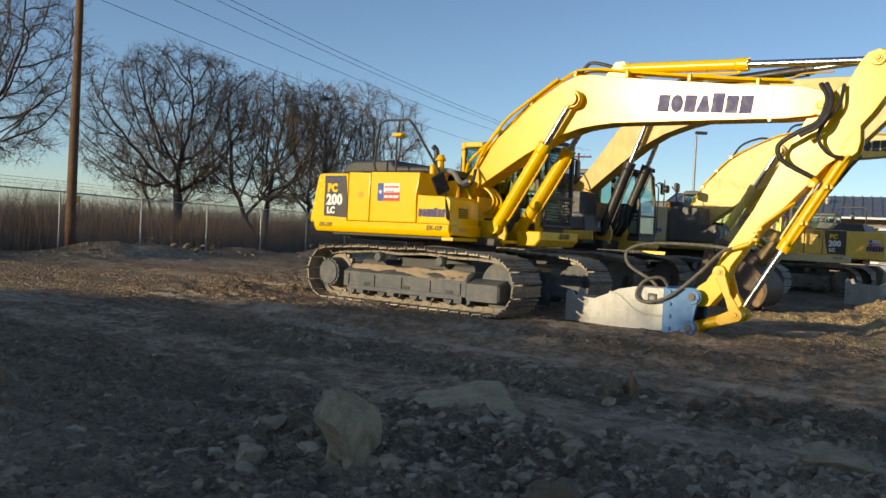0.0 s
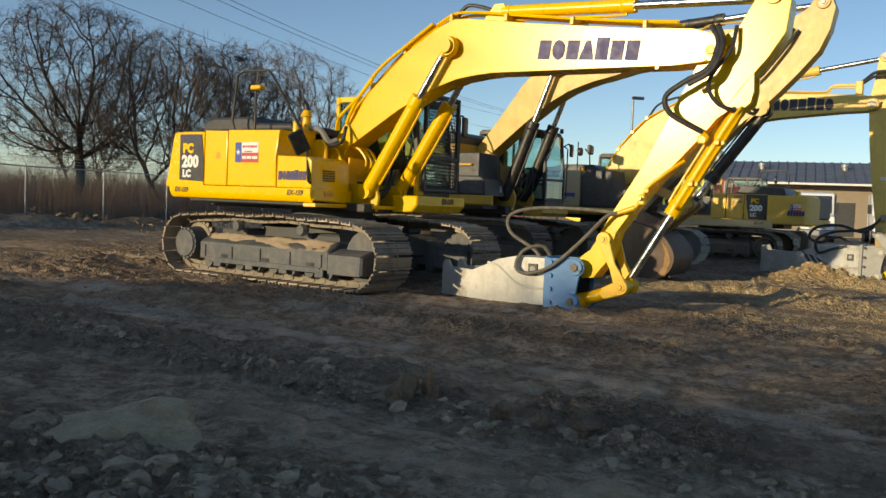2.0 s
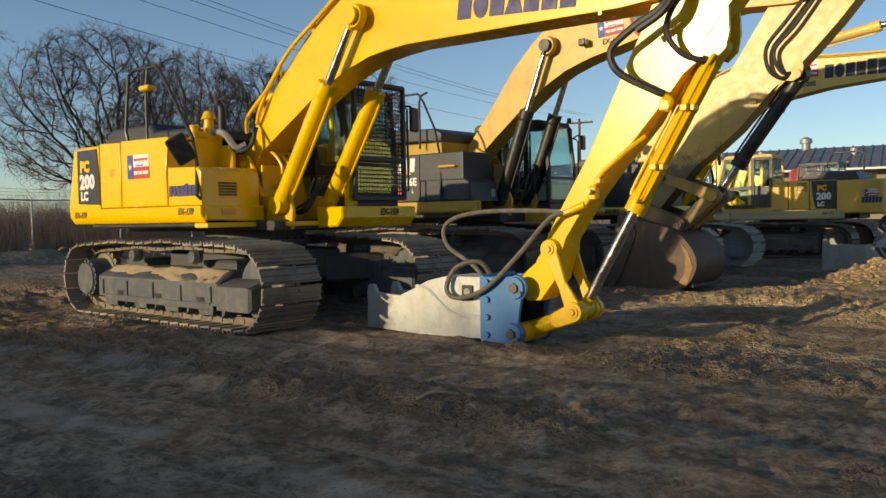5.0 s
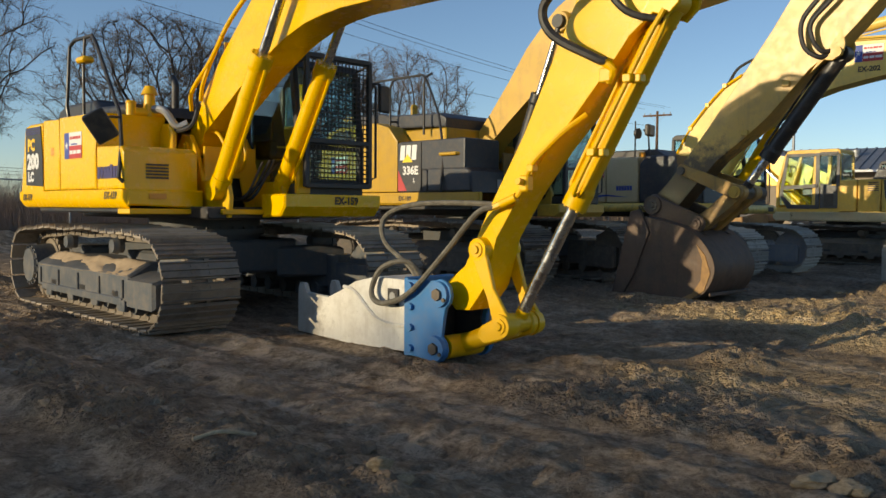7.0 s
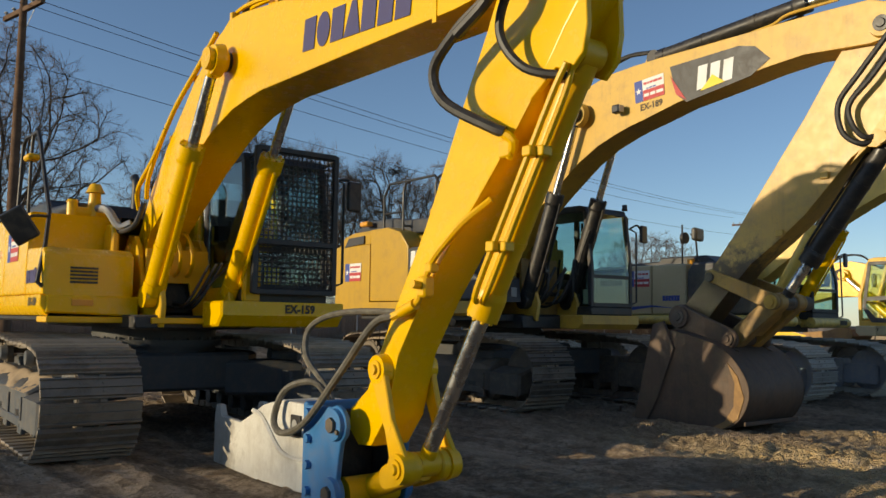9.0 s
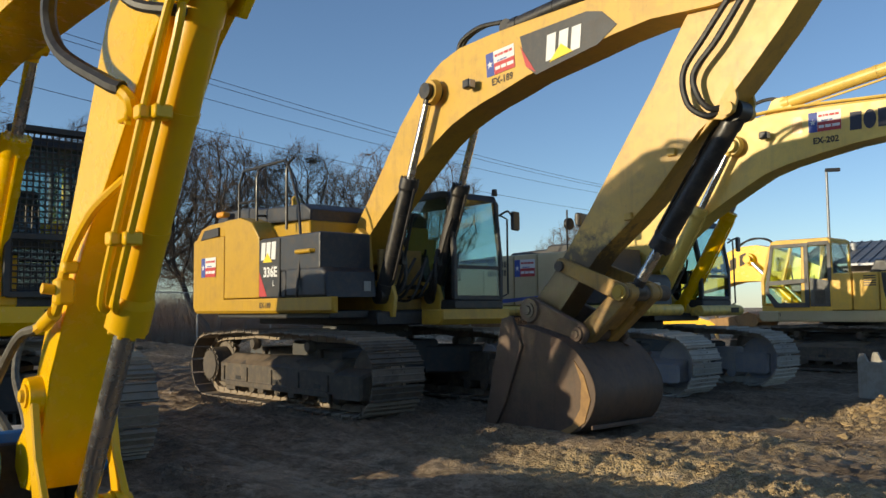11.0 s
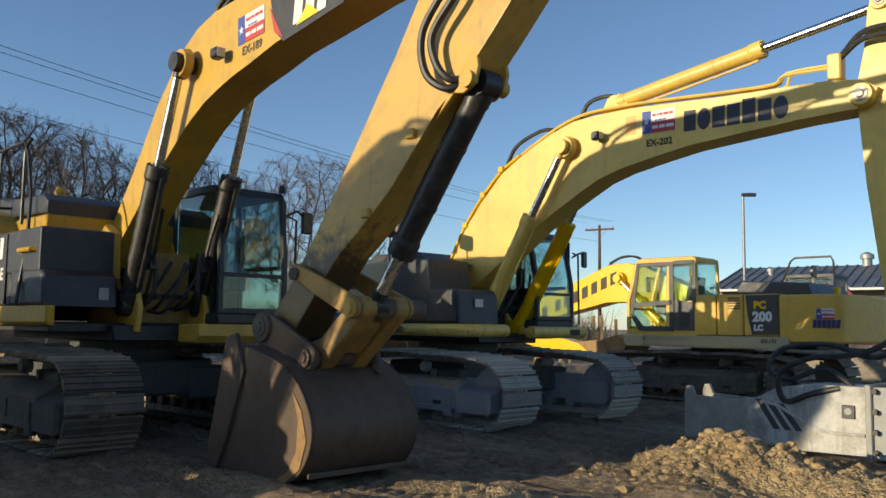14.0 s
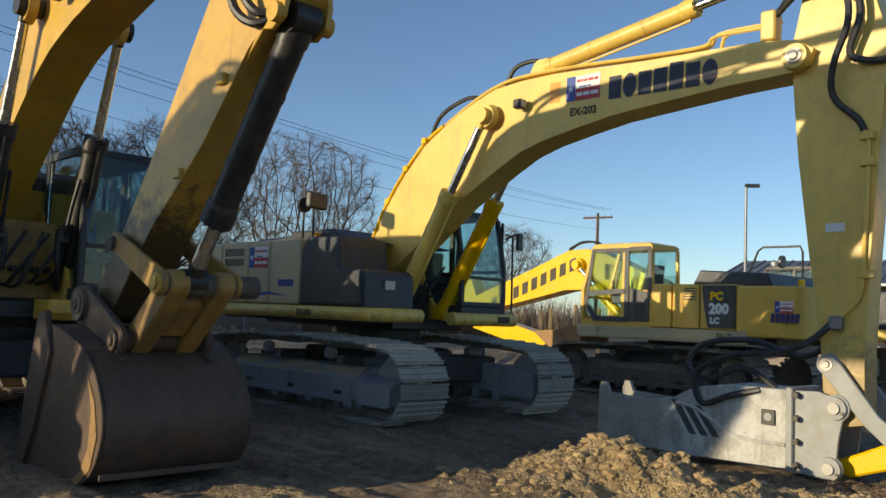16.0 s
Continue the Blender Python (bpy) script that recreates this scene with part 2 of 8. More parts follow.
def dirt_material():
    """Pale pressed crust, dark churned crumbs between, tan loose soil and dark soil where the masks say so, with sun
    and shade painted in.
    """
    m, nd, ln, bs = mat_nodes("yard_dirt")
    band = noise_node(nd, ln, 1.0, 3.0, 0.5, ((0.22, 1.3, 1.0), (0, 0, -38)))
    patch = noise_node(nd, ln, 0.7, 6.0, 0.68)
    clod = noise_node(nd, ln, 8.0, 9.0, 0.78)
    grit = noise_node(nd, ln, 48.0, 5.0, 0.75)
    tc = nd.new("ShaderNodeTexCoord")

    def crumbs(scale):
        v = nd.new("ShaderNodeTexVoronoi")
        v.inputs["Scale"].default_value = scale
        v.inputs["Randomness"].default_value = 1.0
        ln.new(tc.outputs["Object"], v.inputs["Vector"])
        return v.outputs["Distance"], v.outputs["Color"]

    def mask(key):
        n = nd.new("ShaderNodeAttribute")
        n.attribute_name = key
        return n.outputs["Fac"]

    def calc(kind, a, b, c=None):
        n = nd.new("ShaderNodeMath")
        n.operation = kind
        for k, v in enumerate((a, b, c)):
            if isinstance(v, float):
                n.inputs[k].default_value = v
            elif v is not None:
                ln.new(v, n.inputs[k])
        return n.outputs[0]
    big_d, big_c = crumbs(17.0)
    small_d, small_c = crumbs(46.0)
    crust = blend(nd, ln, ramp(nd, ln, patch, 0.36, 0.64), (0.54, 0.40, 0.265), (0.74, 0.57, 0.40))
    crust = blend(nd, ln, ramp(nd, ln, band, 0.52, 0.66, 0.0, 0.7), crust, (0.70, 0.53, 0.36))
    crust = blend(nd, ln, ramp(nd, ln, clod, 0.38, 0.54, 0.85, 0.0), crust, (0.20, 0.138, 0.085))
    mottle = noise_node(nd, ln, 3.2, 8.0, 0.75)
    crust = blend(nd, ln, ramp(nd, ln, mottle, 0.40, 0.54, 0.55, 0.0), crust, (0.24, 0.165, 0.10))
    crack = noise_node(nd, ln, 21.0, 7.0, 0.7)
    crust = blend(nd, ln, ramp(nd, ln, crack, 0.46, 0.40, 0.0, 0.55), crust, (0.17, 0.12, 0.08))
    crust = blend(nd, ln, ramp(nd, ln, crack, 0.57, 0.63, 0.0, 0.5), crust, (0.80, 0.63, 0.45))
    crust = blend(nd, ln, ramp(nd, ln, grit, 0.60, 0.70, 0.0, 0.35), crust, (0.23, 0.165, 0.115))
    torn = blend(nd, ln, ramp(nd, ln, clod, 0.38, 0.64), (0.17, 0.125, 0.085), (0.58, 0.43, 0.29))
    torn = blend(nd, ln, ramp(nd, ln, small_c, 0.25, 0.95, 0.0, 0.55), torn, (0.54, 0.39, 0.25))
    torn = blend(nd, ln, ramp(nd, ln, big_d, 0.030, 0.0, 0.0, 0.6), torn, (0.46, 0.335, 0.215))
    edge = calc("SUBTRACT", mask("broken_soil"), ramp(nd, ln, mottle, 0.3, 0.7, -0.8, 0.8))
    churn = ramp(nd, ln, edge, 0.0, 0.85)
    d = blend(nd, ln, churn, crust, torn)
    d = blend(nd, ln, mask("sunlit_loose_soil"), d, blend(nd, ln, ramp(nd, ln, clod, 0.35, 0.65), (0.52, 0.37, 0.19), (0.82, 0.62, 0.36)))
    d = blend(nd, ln, mask("shaded_dark_soil"), d, blend(nd, ln, ramp(nd, ln, clod, 0.38, 0.62), (0.19, 0.14, 0.10), (0.43, 0.32, 0.225)))
    d = blend(nd, ln, ramp(nd, ln, band, 0.58, 0.70, 0.0, 0.55), d, (0.66, 0.50, 0.345))
    d = blend(nd, ln, ramp(nd, ln, band, 0.42, 0.32, 0.0, 0.45), d, (0.20, 0.145, 0.098))
    streak = noise_node(nd, ln, 1.0, 6.0, 0.65, ((0.30, 5.5, 1.0), (0, 0, -35)))
    d = blend(nd, ln, ramp(nd, ln, streak, 0.46, 0.38, 0.0, 0.35), d, (0.18, 0.13, 0.09))
    d = blend(nd, ln, ramp(nd, ln, streak, 0.57, 0.66, 0.0, 0.5), d, (0.74, 0.58, 0.42))
    d = blend(nd, ln, ramp(nd, ln, mask("dust_line"), 0.0, 1.0, 0.0, 0.75), d, (0.80, 0.66, 0.50))
    e = blend(nd, ln, ramp(nd, ln, grit, 0.60, 0.70, 0.0, 0.55), d, (0.66, 0.52, 0.37))
    e = blend(nd, ln, ramp(nd, ln, grit, 0.42, 0.32, 0.0, 0.6), e, (0.13, 0.095, 0.065))
    ln.new(e, bs.inputs["Base Color"])
    bs.inputs["Roughness"].default_value = 0.95
    bs.inputs["Specular IOR Level"].default_value = 0.2
    loose = calc("ADD", churn, mask("sunlit_loose_soil"))
    lumps = calc("MULTIPLY", calc("ADD", calc("MULTIPLY", big_d, -0.9), calc("MULTIPLY", small_d, -0.5)), ramp(nd, ln, loose, 0.0, 1.0, 0.12, 1.0))
    add_bump(nd, ln, bs, calc("MULTIPLY_ADD", clod, 0.55, calc("MULTIPLY_ADD", crack, 0.35, calc("MULTIPLY_ADD", grit, 0.25, lumps))), 1.0, 0.12)
    return m


DIRT = dirt_material()


def clod_material(name, c0, c1, bump=0.03, islands=0.0):
    m, nd, ln, bs = mat_nodes(name)
    n1 = noise_node(nd, ln, 3.0, 6.0, 0.7)
    n2 = noise_node(nd, ln, 28.0, 6.0, 0.7)
    a = blend(nd, ln, ramp(nd, ln, n1, 0.35, 0.7), c0, c1)
    ge = nd.new("ShaderNodeNewGeometry")
    a = blend(nd, ln, ramp(nd, ln, ge.outputs["Random Per Island"], 0.0, 1.0, 0.0, islands), a, tuple(min(1.0, c * 1.7) for c in c1))
    b = blend(nd, ln, ramp(nd, ln, n2, 0.3, 0.6, 0.45, 0.0), a, tuple(c * 0.45 for c in c0))
    ln.new(b, bs.inputs["Base Color"])
    bs.inputs["Roughness"].default_value = 0.95
    add_bump(nd, ln, bs, n2, 0.8, bump)
    return m


CLOD = clod_material("earth_clods", (0.15, 0.105, 0.066), (0.34, 0.24, 0.15), islands=0.6)
CLAY = clod_material("dry_clay_lump", (0.46, 0.345, 0.21), (0.74, 0.58, 0.38))
HEAP = clod_material("dusty_heap_clods", (0.24, 0.18, 0.12), (0.48, 0.365, 0.245), islands=0.35)
MOUND = clod_material("crumbled_mound_earth", (0.31, 0.21, 0.105), (0.51, 0.365, 0.19), islands=0.35)
BARK = clod_material("tree_bark", (0.05, 0.038, 0.03), (0.11, 0.085, 0.065))
TWIG = clod_material("bare_twigs", (0.12, 0.085, 0.062), (0.22, 0.16, 0.115))
BRUSH = clod_material("dry_brush_stalks", (0.075, 0.041, 0.021), (0.21, 0.118, 0.06))
REED = clod_material("pale_dry_grass", (0.21, 0.148, 0.08), (0.36, 0.265, 0.145))
POLE_WOOD = clod_material("creosoted_pole_wood", (0.10, 0.055, 0.032), (0.20, 0.115, 0.065), 0.01)


# ---- mesh tools ----
def merge(bm, tmp):
    me = bpy.data.meshes.new("tmp")
    tmp.to_mesh(me)
    tmp.free()
    bm.from_mesh(me)
    bpy.data.meshes.remove(me)
    return bm


def bev(tmp, w, seg=1):
    if w > 0:
        bmesh.ops.bevel(tmp, geom=list(tmp.edges), offset=w, segments=seg, affect="EDGES", profile=0.5, clamp_overlap=True)


def box(bm, x0, x1, y0, y1, z0, z1, w=0.0, seg=1):
    t = bmesh.new()
    bmesh.ops.create_cube(t, size=1.0)
    for v in t.verts:
        v.co = ((x0 + x1) / 2 + v.co.x * (x1 - x0), (y0 + y1) / 2 + v.co.y * (y1 - y0), (z0 + z1) / 2 + v.co.z * (z1 - z0))
    bev(t, w, seg)
    return merge(bm, t)


def slab(bm, pts, d0, d1, axis="y", w=0.0, seg=1):
    """A closed outline pushed along an axis: outlines are (x, z) for y, (x, y) for z, (y, z) for x."""
    t = bmesh.new()

    def put(a, b, d):
        return {"y": (a, d, b), "z": (a, b, d), "x": (d, a, b)}[axis]
    lo = [t.verts.new(put(a, b, d0)) for a, b in pts]
    hi = [t.verts.new(put(a, b, d1)) for a, b in pts]
    t.faces.new(lo)
    t.faces.new(hi[::-1])
    n = len(pts)
    for i in range(n):
        t.faces.new((lo[i], hi[i], hi[(i + 1) % n], lo[(i + 1) % n]))
    bmesh.ops.recalc_face_normals(t, faces=list(t.faces))
    if w > 0:
        ends = [e for e in t.edges if (e.verts[0] in lo) == (e.verts[1] in lo)]
        bmesh.ops.bevel(t, geom=ends, offset=w, segments=seg, affect="EDGES", profile=0.5, clamp_overlap=True)
    return merge(bm, t)


def capsule(p, r0, q, r1, n=7):
    """Outline of a bar with round ends."""
    d = math.atan2(q[1] - p[1], q[0] - p[0])
    ends = [(p, r0, d + math.pi / 2), (q, r1, d - math.pi / 2)]
    return [(c[0] + r * math.cos(a + math.pi * k / n), c[1] + r * math.sin(a + math.pi * k / n)) for c, r, a in ends for k in range(n + 1)]


def rod(bm, p, q, r, r2=None, n=16, caps=True):
    p, q = Vector(p), Vector(q)
    d = q - p
    t = bmesh.new()
    bmesh.ops.create_cone(t, cap_ends=caps, cap_tris=False, segments=n, radius1=r, radius2=r if r2 is None else r2, depth=d.length)
    m = Matrix.Translation((p + q) / 2) @ d.to_track_quat("Z", "Y").to_matrix().to_4x4()
    bmesh.ops.transform(t, matrix=m, verts=list(t.verts))
    return merge(bm, t)


def smooth_line(pts, k=5):
    """Catmull-Rom through the points."""
    ps = [Vector(p) for p in pts]
    ps = [ps[0] * 2 - ps[1]] + ps + [ps[-1] * 2 - ps[-2]]
    out = []
    for i in range(1, len(ps) - 2):
        a, b, c, d = ps[i - 1:i + 3]
        for j in range(k):
            s = j / k
            out.append(0.5 * (2 * b + (c - a) * s + (2 * a - 5 * b + 4 * c - d) * s * s + (3 * b - a - 3 * c + d) * s ** 3))
    return out + [ps[-2]]


def tube(bm, pts, r, n=8, k=5, r2=None):
    line = smooth_line(pts, k) if k > 1 else [Vector(p) for p in pts]
    rings, up = [], None
    for i, p in enumerate(line):
        d = (line[min(i + 1, len(line) - 1)] - line[max(i - 1, 0)]).normalized()
        if up is None:
            up = d.orthogonal().normalized()
        up = (up - d * up.dot(d)).normalized()
        side = d.cross(up)
        rr = r if r2 is None else r + (r2 - r) * i / (len(line) - 1)
        rings.append([bm.verts.new(p + (up * math.cos(6.28319 * j / n) + side * math.sin(6.28319 * j / n)) * rr) for j in range(n)])
    for a, b in zip(rings, rings[1:]):
        for j in range(n):
            bm.faces.new((a[j], a[(j + 1) % n], b[(j + 1) % n], b[j]))
    bm.faces.new(rings[0][::-1])
    bm.faces.new(rings[-1])
    return bm


def mesh_of(bm, name, material, sharp=38):
    bmesh.ops.recalc_face_normals(bm, faces=list(bm.faces))
    me = bpy.data.meshes.new(name)
    bm.to_mesh(me)
    bm.free()
    me.materials.append(material)
    me.polygons.foreach_set("use_smooth", [True] * len(me.polygons))
    me.set_sharp_from_angle(angle=radians(sharp))
    return me


def part(name, bm, material, parent=None, label="", sharp=38):
    ob = new(name, mesh_of(bm, name, material, sharp))
    if len(ob.data.polygons) < 3000:
        wn_ = ob.modifiers.new("weighted normals", "WEIGHTED_NORMAL")
        wn_.keep_sharp, wn_.weight = True, 90
    if parent is not None:
        ob.parent = parent
    if label:
        ob["label"] = label
    return ob


def thing(name, m, label, category, group="", kind=""):
    ob = new(name)
    ob.empty_display_size = 0.3
    ob.matrix_basis = m
    return tagged(ob, label, category, group, kind)


def letters(text, size, at, side, material, parent, name="lettering", slant=0.0, bold=0.006, label="", tilt=0.0):
    """Flat letters on a machine. side: 'right', 'left' or 'front'."""
    cu = bpy.data.curves.new("text", "FONT")
    cu.body, cu.size, cu.shear, cu.extrude, cu.offset = text, size, slant, 0.001, bold
    cu.resolution_u = 2
    tmp = bpy.data.objects.new("text", cu)
    scene.collection.objects.link(tmp)
    bpy.context.view_layer.update()
    me = bpy.data.meshes.new_from_object(tmp.evaluated_get(bpy.context.evaluated_depsgraph_get()))
    bpy.data.objects.remove(tmp)
    bpy.data.curves.remove(cu)
    me.name = name
    me.materials.clear()
    me.materials.append(material)
    turn = {"right": 0, "left": 180, "front": 90}[side]
    ob = new(name, me)
    ob.parent = parent
    ob.matrix_basis = pose(*at, 0, 0, turn) @ pose(0, 0, 0, 0, -tilt, 0) @ pose(0, 0, 0, 90, 0, 0)
    if label:
        ob["label"] = label
    return ob


# ---- ground ----
_rng = np.random.RandomState(7)
_tab = _rng.rand(256, 256)


def vnoise(x, y):
    xi, yi = np.floor(x).astype(int), np.floor(y).astype(int)
    fx, fy = x - xi, y - yi
    fx, fy = fx * fx * (3 - 2 * fx), fy * fy * (3 - 2 * fy)
    a, b = _tab[xi & 255, yi & 255], _tab[(xi + 1) & 255, yi & 255]
    c, d = _tab[xi & 255, (yi + 1) & 255], _tab[(xi + 1) & 255, (yi + 1) & 255]
    return (a * (1 - fx) + b * fx) * (1 - fy) + (c * (1 - fx) + d * fx) * fy - 0.5


def fbm(x, y, octaves=4):
    s, k = 0.0, 1.0
    for i in range(octaves):
        s = s + vnoise(x + 17.3 * i, y + 41.7 * i) * k
        x, y, k = x * 2.03, y * 2.03, k * 0.5
    return s


def hump(x, y, cx, cy, rx, ry, h, turn=0.0):
    c, s = math.cos(radians(turn)), math.sin(radians(turn))
    u, v = (x - cx) * c + (y - cy) * s, -(x - cx) * s + (y - cy) * c
    return h * np.exp(-(u / rx) ** 2 - (v / ry) ** 2)


FENCE_P, FENCE_U = Vector((-12.2, 26.6, 0)), Vector((0.41, 0.912, 0)).normalized()


def broken_soil(x, y):
    """1 where the crust is churned into dark clods, 0 where traffic has pressed it smooth and pale."""
    x, y = np.asarray(x, float), np.asarray(y, float)
    c, s = math.cos(radians(-34)), math.sin(radians(-34))
    u, v = x * c + y * s, -x * s + y * c
    n = 0.9 * vnoise(v * 0.75 + 0.3 * vnoise(u * 0.4, v * 0.3), u * 0.10 + 3) + 0.6 * vnoise(v * 1.9 + 7, u * 0.16) + 0.75 * fbm(x * 1.1 + 3, y * 1.1, 4)
    n = n + hump(x, y, 0.9, 3.6, 2.4, 1.3, 0.9, -20) + hump(x, y, -2.6, 6.0, 3.8, 3.0, 0.42) - hump(x, y, 4.5, 9.5, 5.0, 3.0, 0.24, -34)
    w = np.clip(1.4 - np.abs(x - 1.0) / 5.0, 0, 1)
    n = n + w * (0.55 * np.exp(-((v - 6.8) / 0.45) ** 2) + 0.5 * np.exp(-((v - 6.2) / 0.12) ** 2) - 0.75 * np.exp(-((v - 5.2) / 0.6) ** 2) - 0.8 * np.exp(-((v - 7.7) / 0.16) ** 2) - 0.4 * np.exp(-((v - 8.4) / 0.3) ** 2))
    return np.clip(n * 3.4 + 0.46, 0, 1)


def ground_z(x, y):
    x, y = np.asarray(x, float), np.asarray(y, float)
    near = np.clip(1.3 - np.hypot(x - 4, y - 12) / 60, 0.12, 1)
    c, s = math.cos(radians(-36)), math.sin(radians(-36))
    u, v = x * c + y * s, -x * s + y * c
    torn = broken_soil(x, y)
    z = 0.09 - 0.010 * np.clip(x, -6, 14) + 0.04 * fbm(x * 0.25, y * 0.25, 3)
    z = z + near * (0.09 * fbm(u * 0.22, v * 2.2, 3) + 0.03 * fbm(x * 1.6, y * 1.6, 3))
    fine = 0.09 * np.abs(fbm(x * 5.2, y * 5.2, 3)) + 0.075 * np.abs(fbm(x * 11 + 4, y * 11, 2))
    z = z + near * (torn * (fine + 0.015) + 0.026 * fbm(x * 8, y * 8, 2))
    # tyre bars pressed across the ruts
    rut = np.clip(vnoise(v * 1.1 + 3, u * 0.05) - 0.12, 0, 0.2) * 5
    z = z - near * rut * (0.03 + 0.0045 * np.sin(u * 19 + 6 * vnoise(v * 0.8, u * 0.3)))
    # treads of the plant: herringbone bars pressed into the crust
    tread = np.clip(vnoise(v * 0.8 + 11, u * 0.06 + 5) * 4 + 0.1, 0, 1)
    z = z - near * tread * 0.008 * np.clip(np.sin(u * 34 + 7 * np.abs(((v * 1.6) % 1.0) - 0.5) + 3 * vnoise(x * 1.5, y * 1.5)) * 1.6, -1, 1)
    # a shoulder of turned clods beside the wheel track
    z = z + near * 0.07 * np.exp(-((v - 6.2 - 0.25 * vnoise(u * 0.8, v * 0.1)) / 0.11) ** 2) * np.clip(0.4 + 1.6 * vnoise(u * 2.3, v), 0, 1) * np.clip(1.4 - np.abs(x - 1.0) / 4.0, 0, 1)
    z = z + near * (0.016 * np.abs(fbm(x * 14 + 9, y * 14, 3)) + 0.010 * fbm(x * 27, y * 27, 2))
    rough = np.abs(fbm(x * 3.1 + 5, y * 3.1, 5))
    heap = hump(x, y, 0.9, 3.7, 1.9, 1.0, 0.13, -20) + hump(x, y, -0.2, 4.6, 0.9, 0.5, 0.06)
    mound = (hump(x, y, 10.3, 19.15, 0.58, 0.42, 0.23, -20) + hump(x, y, 10.95, 18.95, 0.6, 0.40, 0.16, -30) + hump(x, y, 11.6, 18.65, 0.8, 0.45, 0.08, -30) + hump(x, y, 9.7, 18.75, 0.8, 0.5, 0.04, -30)
             + hump(x, y, 12.6, 18.0, 1.2, 0.8, 0.10) + hump(x, y, 8.3, 17.4, 0.8, 0.35, 0.07, -40) + hump(x, y, 7.1, 15.5, 1.6, 0.42, 0.09, -46) + hump(x, y, 8.6, 14.9, 0.9, 0.5, 0.09, -30))
    off = (x - FENCE_P.x) * FENCE_U.y - (y - FENCE_P.y) * FENCE_U.x          # metres inside the fence
    berm = 0.42 * np.exp(-((off - 2.0) / 0.9) ** 2) * np.clip(0.5 + 1.4 * vnoise(y * 0.35, x * 0.2), 0, 1) * np.clip((60 - y) / 10, 0, 1)
    pat = np.clip(0.9 + 0.8 * fbm(x * 1.7 + 2, y * 1.7, 3), 0.3, 1.4)
    z = z + heap * pat + mound * pat + berm * (0.5 + 1.9 * rough)
    z = z + np.clip((heap + mound) * 5, 0, 1) * (0.19 * rough + 0.16 * np.abs(fbm(x * 7, y * 7, 3)))
    return z


def sunlit_loose_soil(x, y):
    # Tan loose soil; beyond the mound its paleness stands in for sunlight.
    m = (hump(x, y, 10.6, 18.9, 1.5, 0.75, 1.1, -25) + hump(x, y, 11.8, 17.9, 1.8, 1.2, 0.9, -30) + hump(x, y, 8.6, 17.3, 1.6, 0.6, 0.8, -40) + hump(x, y, 7.1, 15.4, 2.6, 1.25, 1.1, -46) + hump(x, y, 6.6, 11.6, 2.6, 1.8, 0.6, -40) + hump(x, y, 9.6, 13.6, 2.4, 1.5, 0.8, -30) + hump(x, y, 8.8, 14.8, 1.4, 1.0, 0.8, -30)
         + hump(x, y, 12.6, 17.0, 2.0, 1.3, 0.8) + hump(x, y, -4.0, 17.0, 3.5, 1.6, 0.35))
    return np.clip(m * 1.5 * (0.8 + 0.9 * fbm(x * 0.9, y * 0.9, 3)) - 0.25, 0, 1)


def shaded_dark_soil(x, y):
    # Dark soil; under the machines and in the heap it carries painted shade.
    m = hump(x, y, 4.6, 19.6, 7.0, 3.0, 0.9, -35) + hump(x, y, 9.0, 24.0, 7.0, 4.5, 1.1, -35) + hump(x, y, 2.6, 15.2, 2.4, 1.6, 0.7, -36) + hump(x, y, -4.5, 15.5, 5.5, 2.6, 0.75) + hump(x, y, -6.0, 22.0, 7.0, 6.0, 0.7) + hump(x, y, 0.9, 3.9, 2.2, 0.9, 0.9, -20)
    return np.clip(m * (0.9 + 0.8 * fbm(x * 0.6 + 4, y * 0.6, 3)) - 0.1, 0, 0.8) * (1 - 0.95 * sunlit_loose_soil(x, y))


DUST_RUNS = (((-2.3, 11.05), (1.4, 8.7), 0.10), ((-4.5, 13.2), (0.9, 10.6), 0.12), ((2.4, 8.1), (4.2, 6.4), 0.07), ((-6.0, 11.3), (0.0, 9.7), 0.10))


def dust_lines(x, y):
    """Pale powder along the edges of the wheel tracks."""
    m = np.zeros_like(x)
    for (ax, ay), (bx, by), w in DUST_RUNS:
        dx, dy = bx - ax, by - ay
        s = np.clip(((x - ax) * dx + (y - ay) * dy) / (dx * dx + dy * dy), 0, 1)
        d = np.hypot(x - ax - s * dx, y - ay - s * dy) + 0.10 * vnoise(x * 1.7, y * 1.7)
        m = np.maximum(m, np.exp(-(d / w) ** 2) * np.clip(1.3 - 1.0 * w + 2.6 * fbm(x * 3 + 1, y * 3, 3), 0, 1))
    return np.clip(m, 0, 1)


def axis_line(lo, hi, step, far_lo, far_hi, grow=1.16):
    core = list(np.arange(lo, hi, step))
    d, p, left = step, lo, []
    while p > far_lo:
        d *= grow
        p -= d
        left.append(p)
    d, p, right = step, core[-1], []
    while p < far_hi:
        d *= grow
        p += d
        right.append(p)
    return np.array(left[::-1] + core + right)


gx, gy = axis_line(-4.0, 13.5, 0.034, -2500, 2500, 1.11), axis_line(2.6, 19.8, 0.034, -2500, 2500, 1.11)
GX, GY = np.meshgrid(gx, gy)
gco = np.stack([GX, GY, ground_z(GX, GY)], -1).reshape(-1, 3)
nx, ny = len(gx), len(gy)
ii = (np.arange(ny - 1)[:, None] * nx + np.arange(nx - 1)[None, :]).reshape(-1)
quads = np.stack([ii, ii + 1, ii + nx + 1, ii + nx], -1)
gme = bpy.data.meshes.new("ground")
gme.vertices.add(len(gco))
gme.vertices.foreach_set("co", gco.ravel())
gme.loops.add(quads.size)
gme.loops.foreach_set("vertex_index", quads.ravel().astype(np.int32))
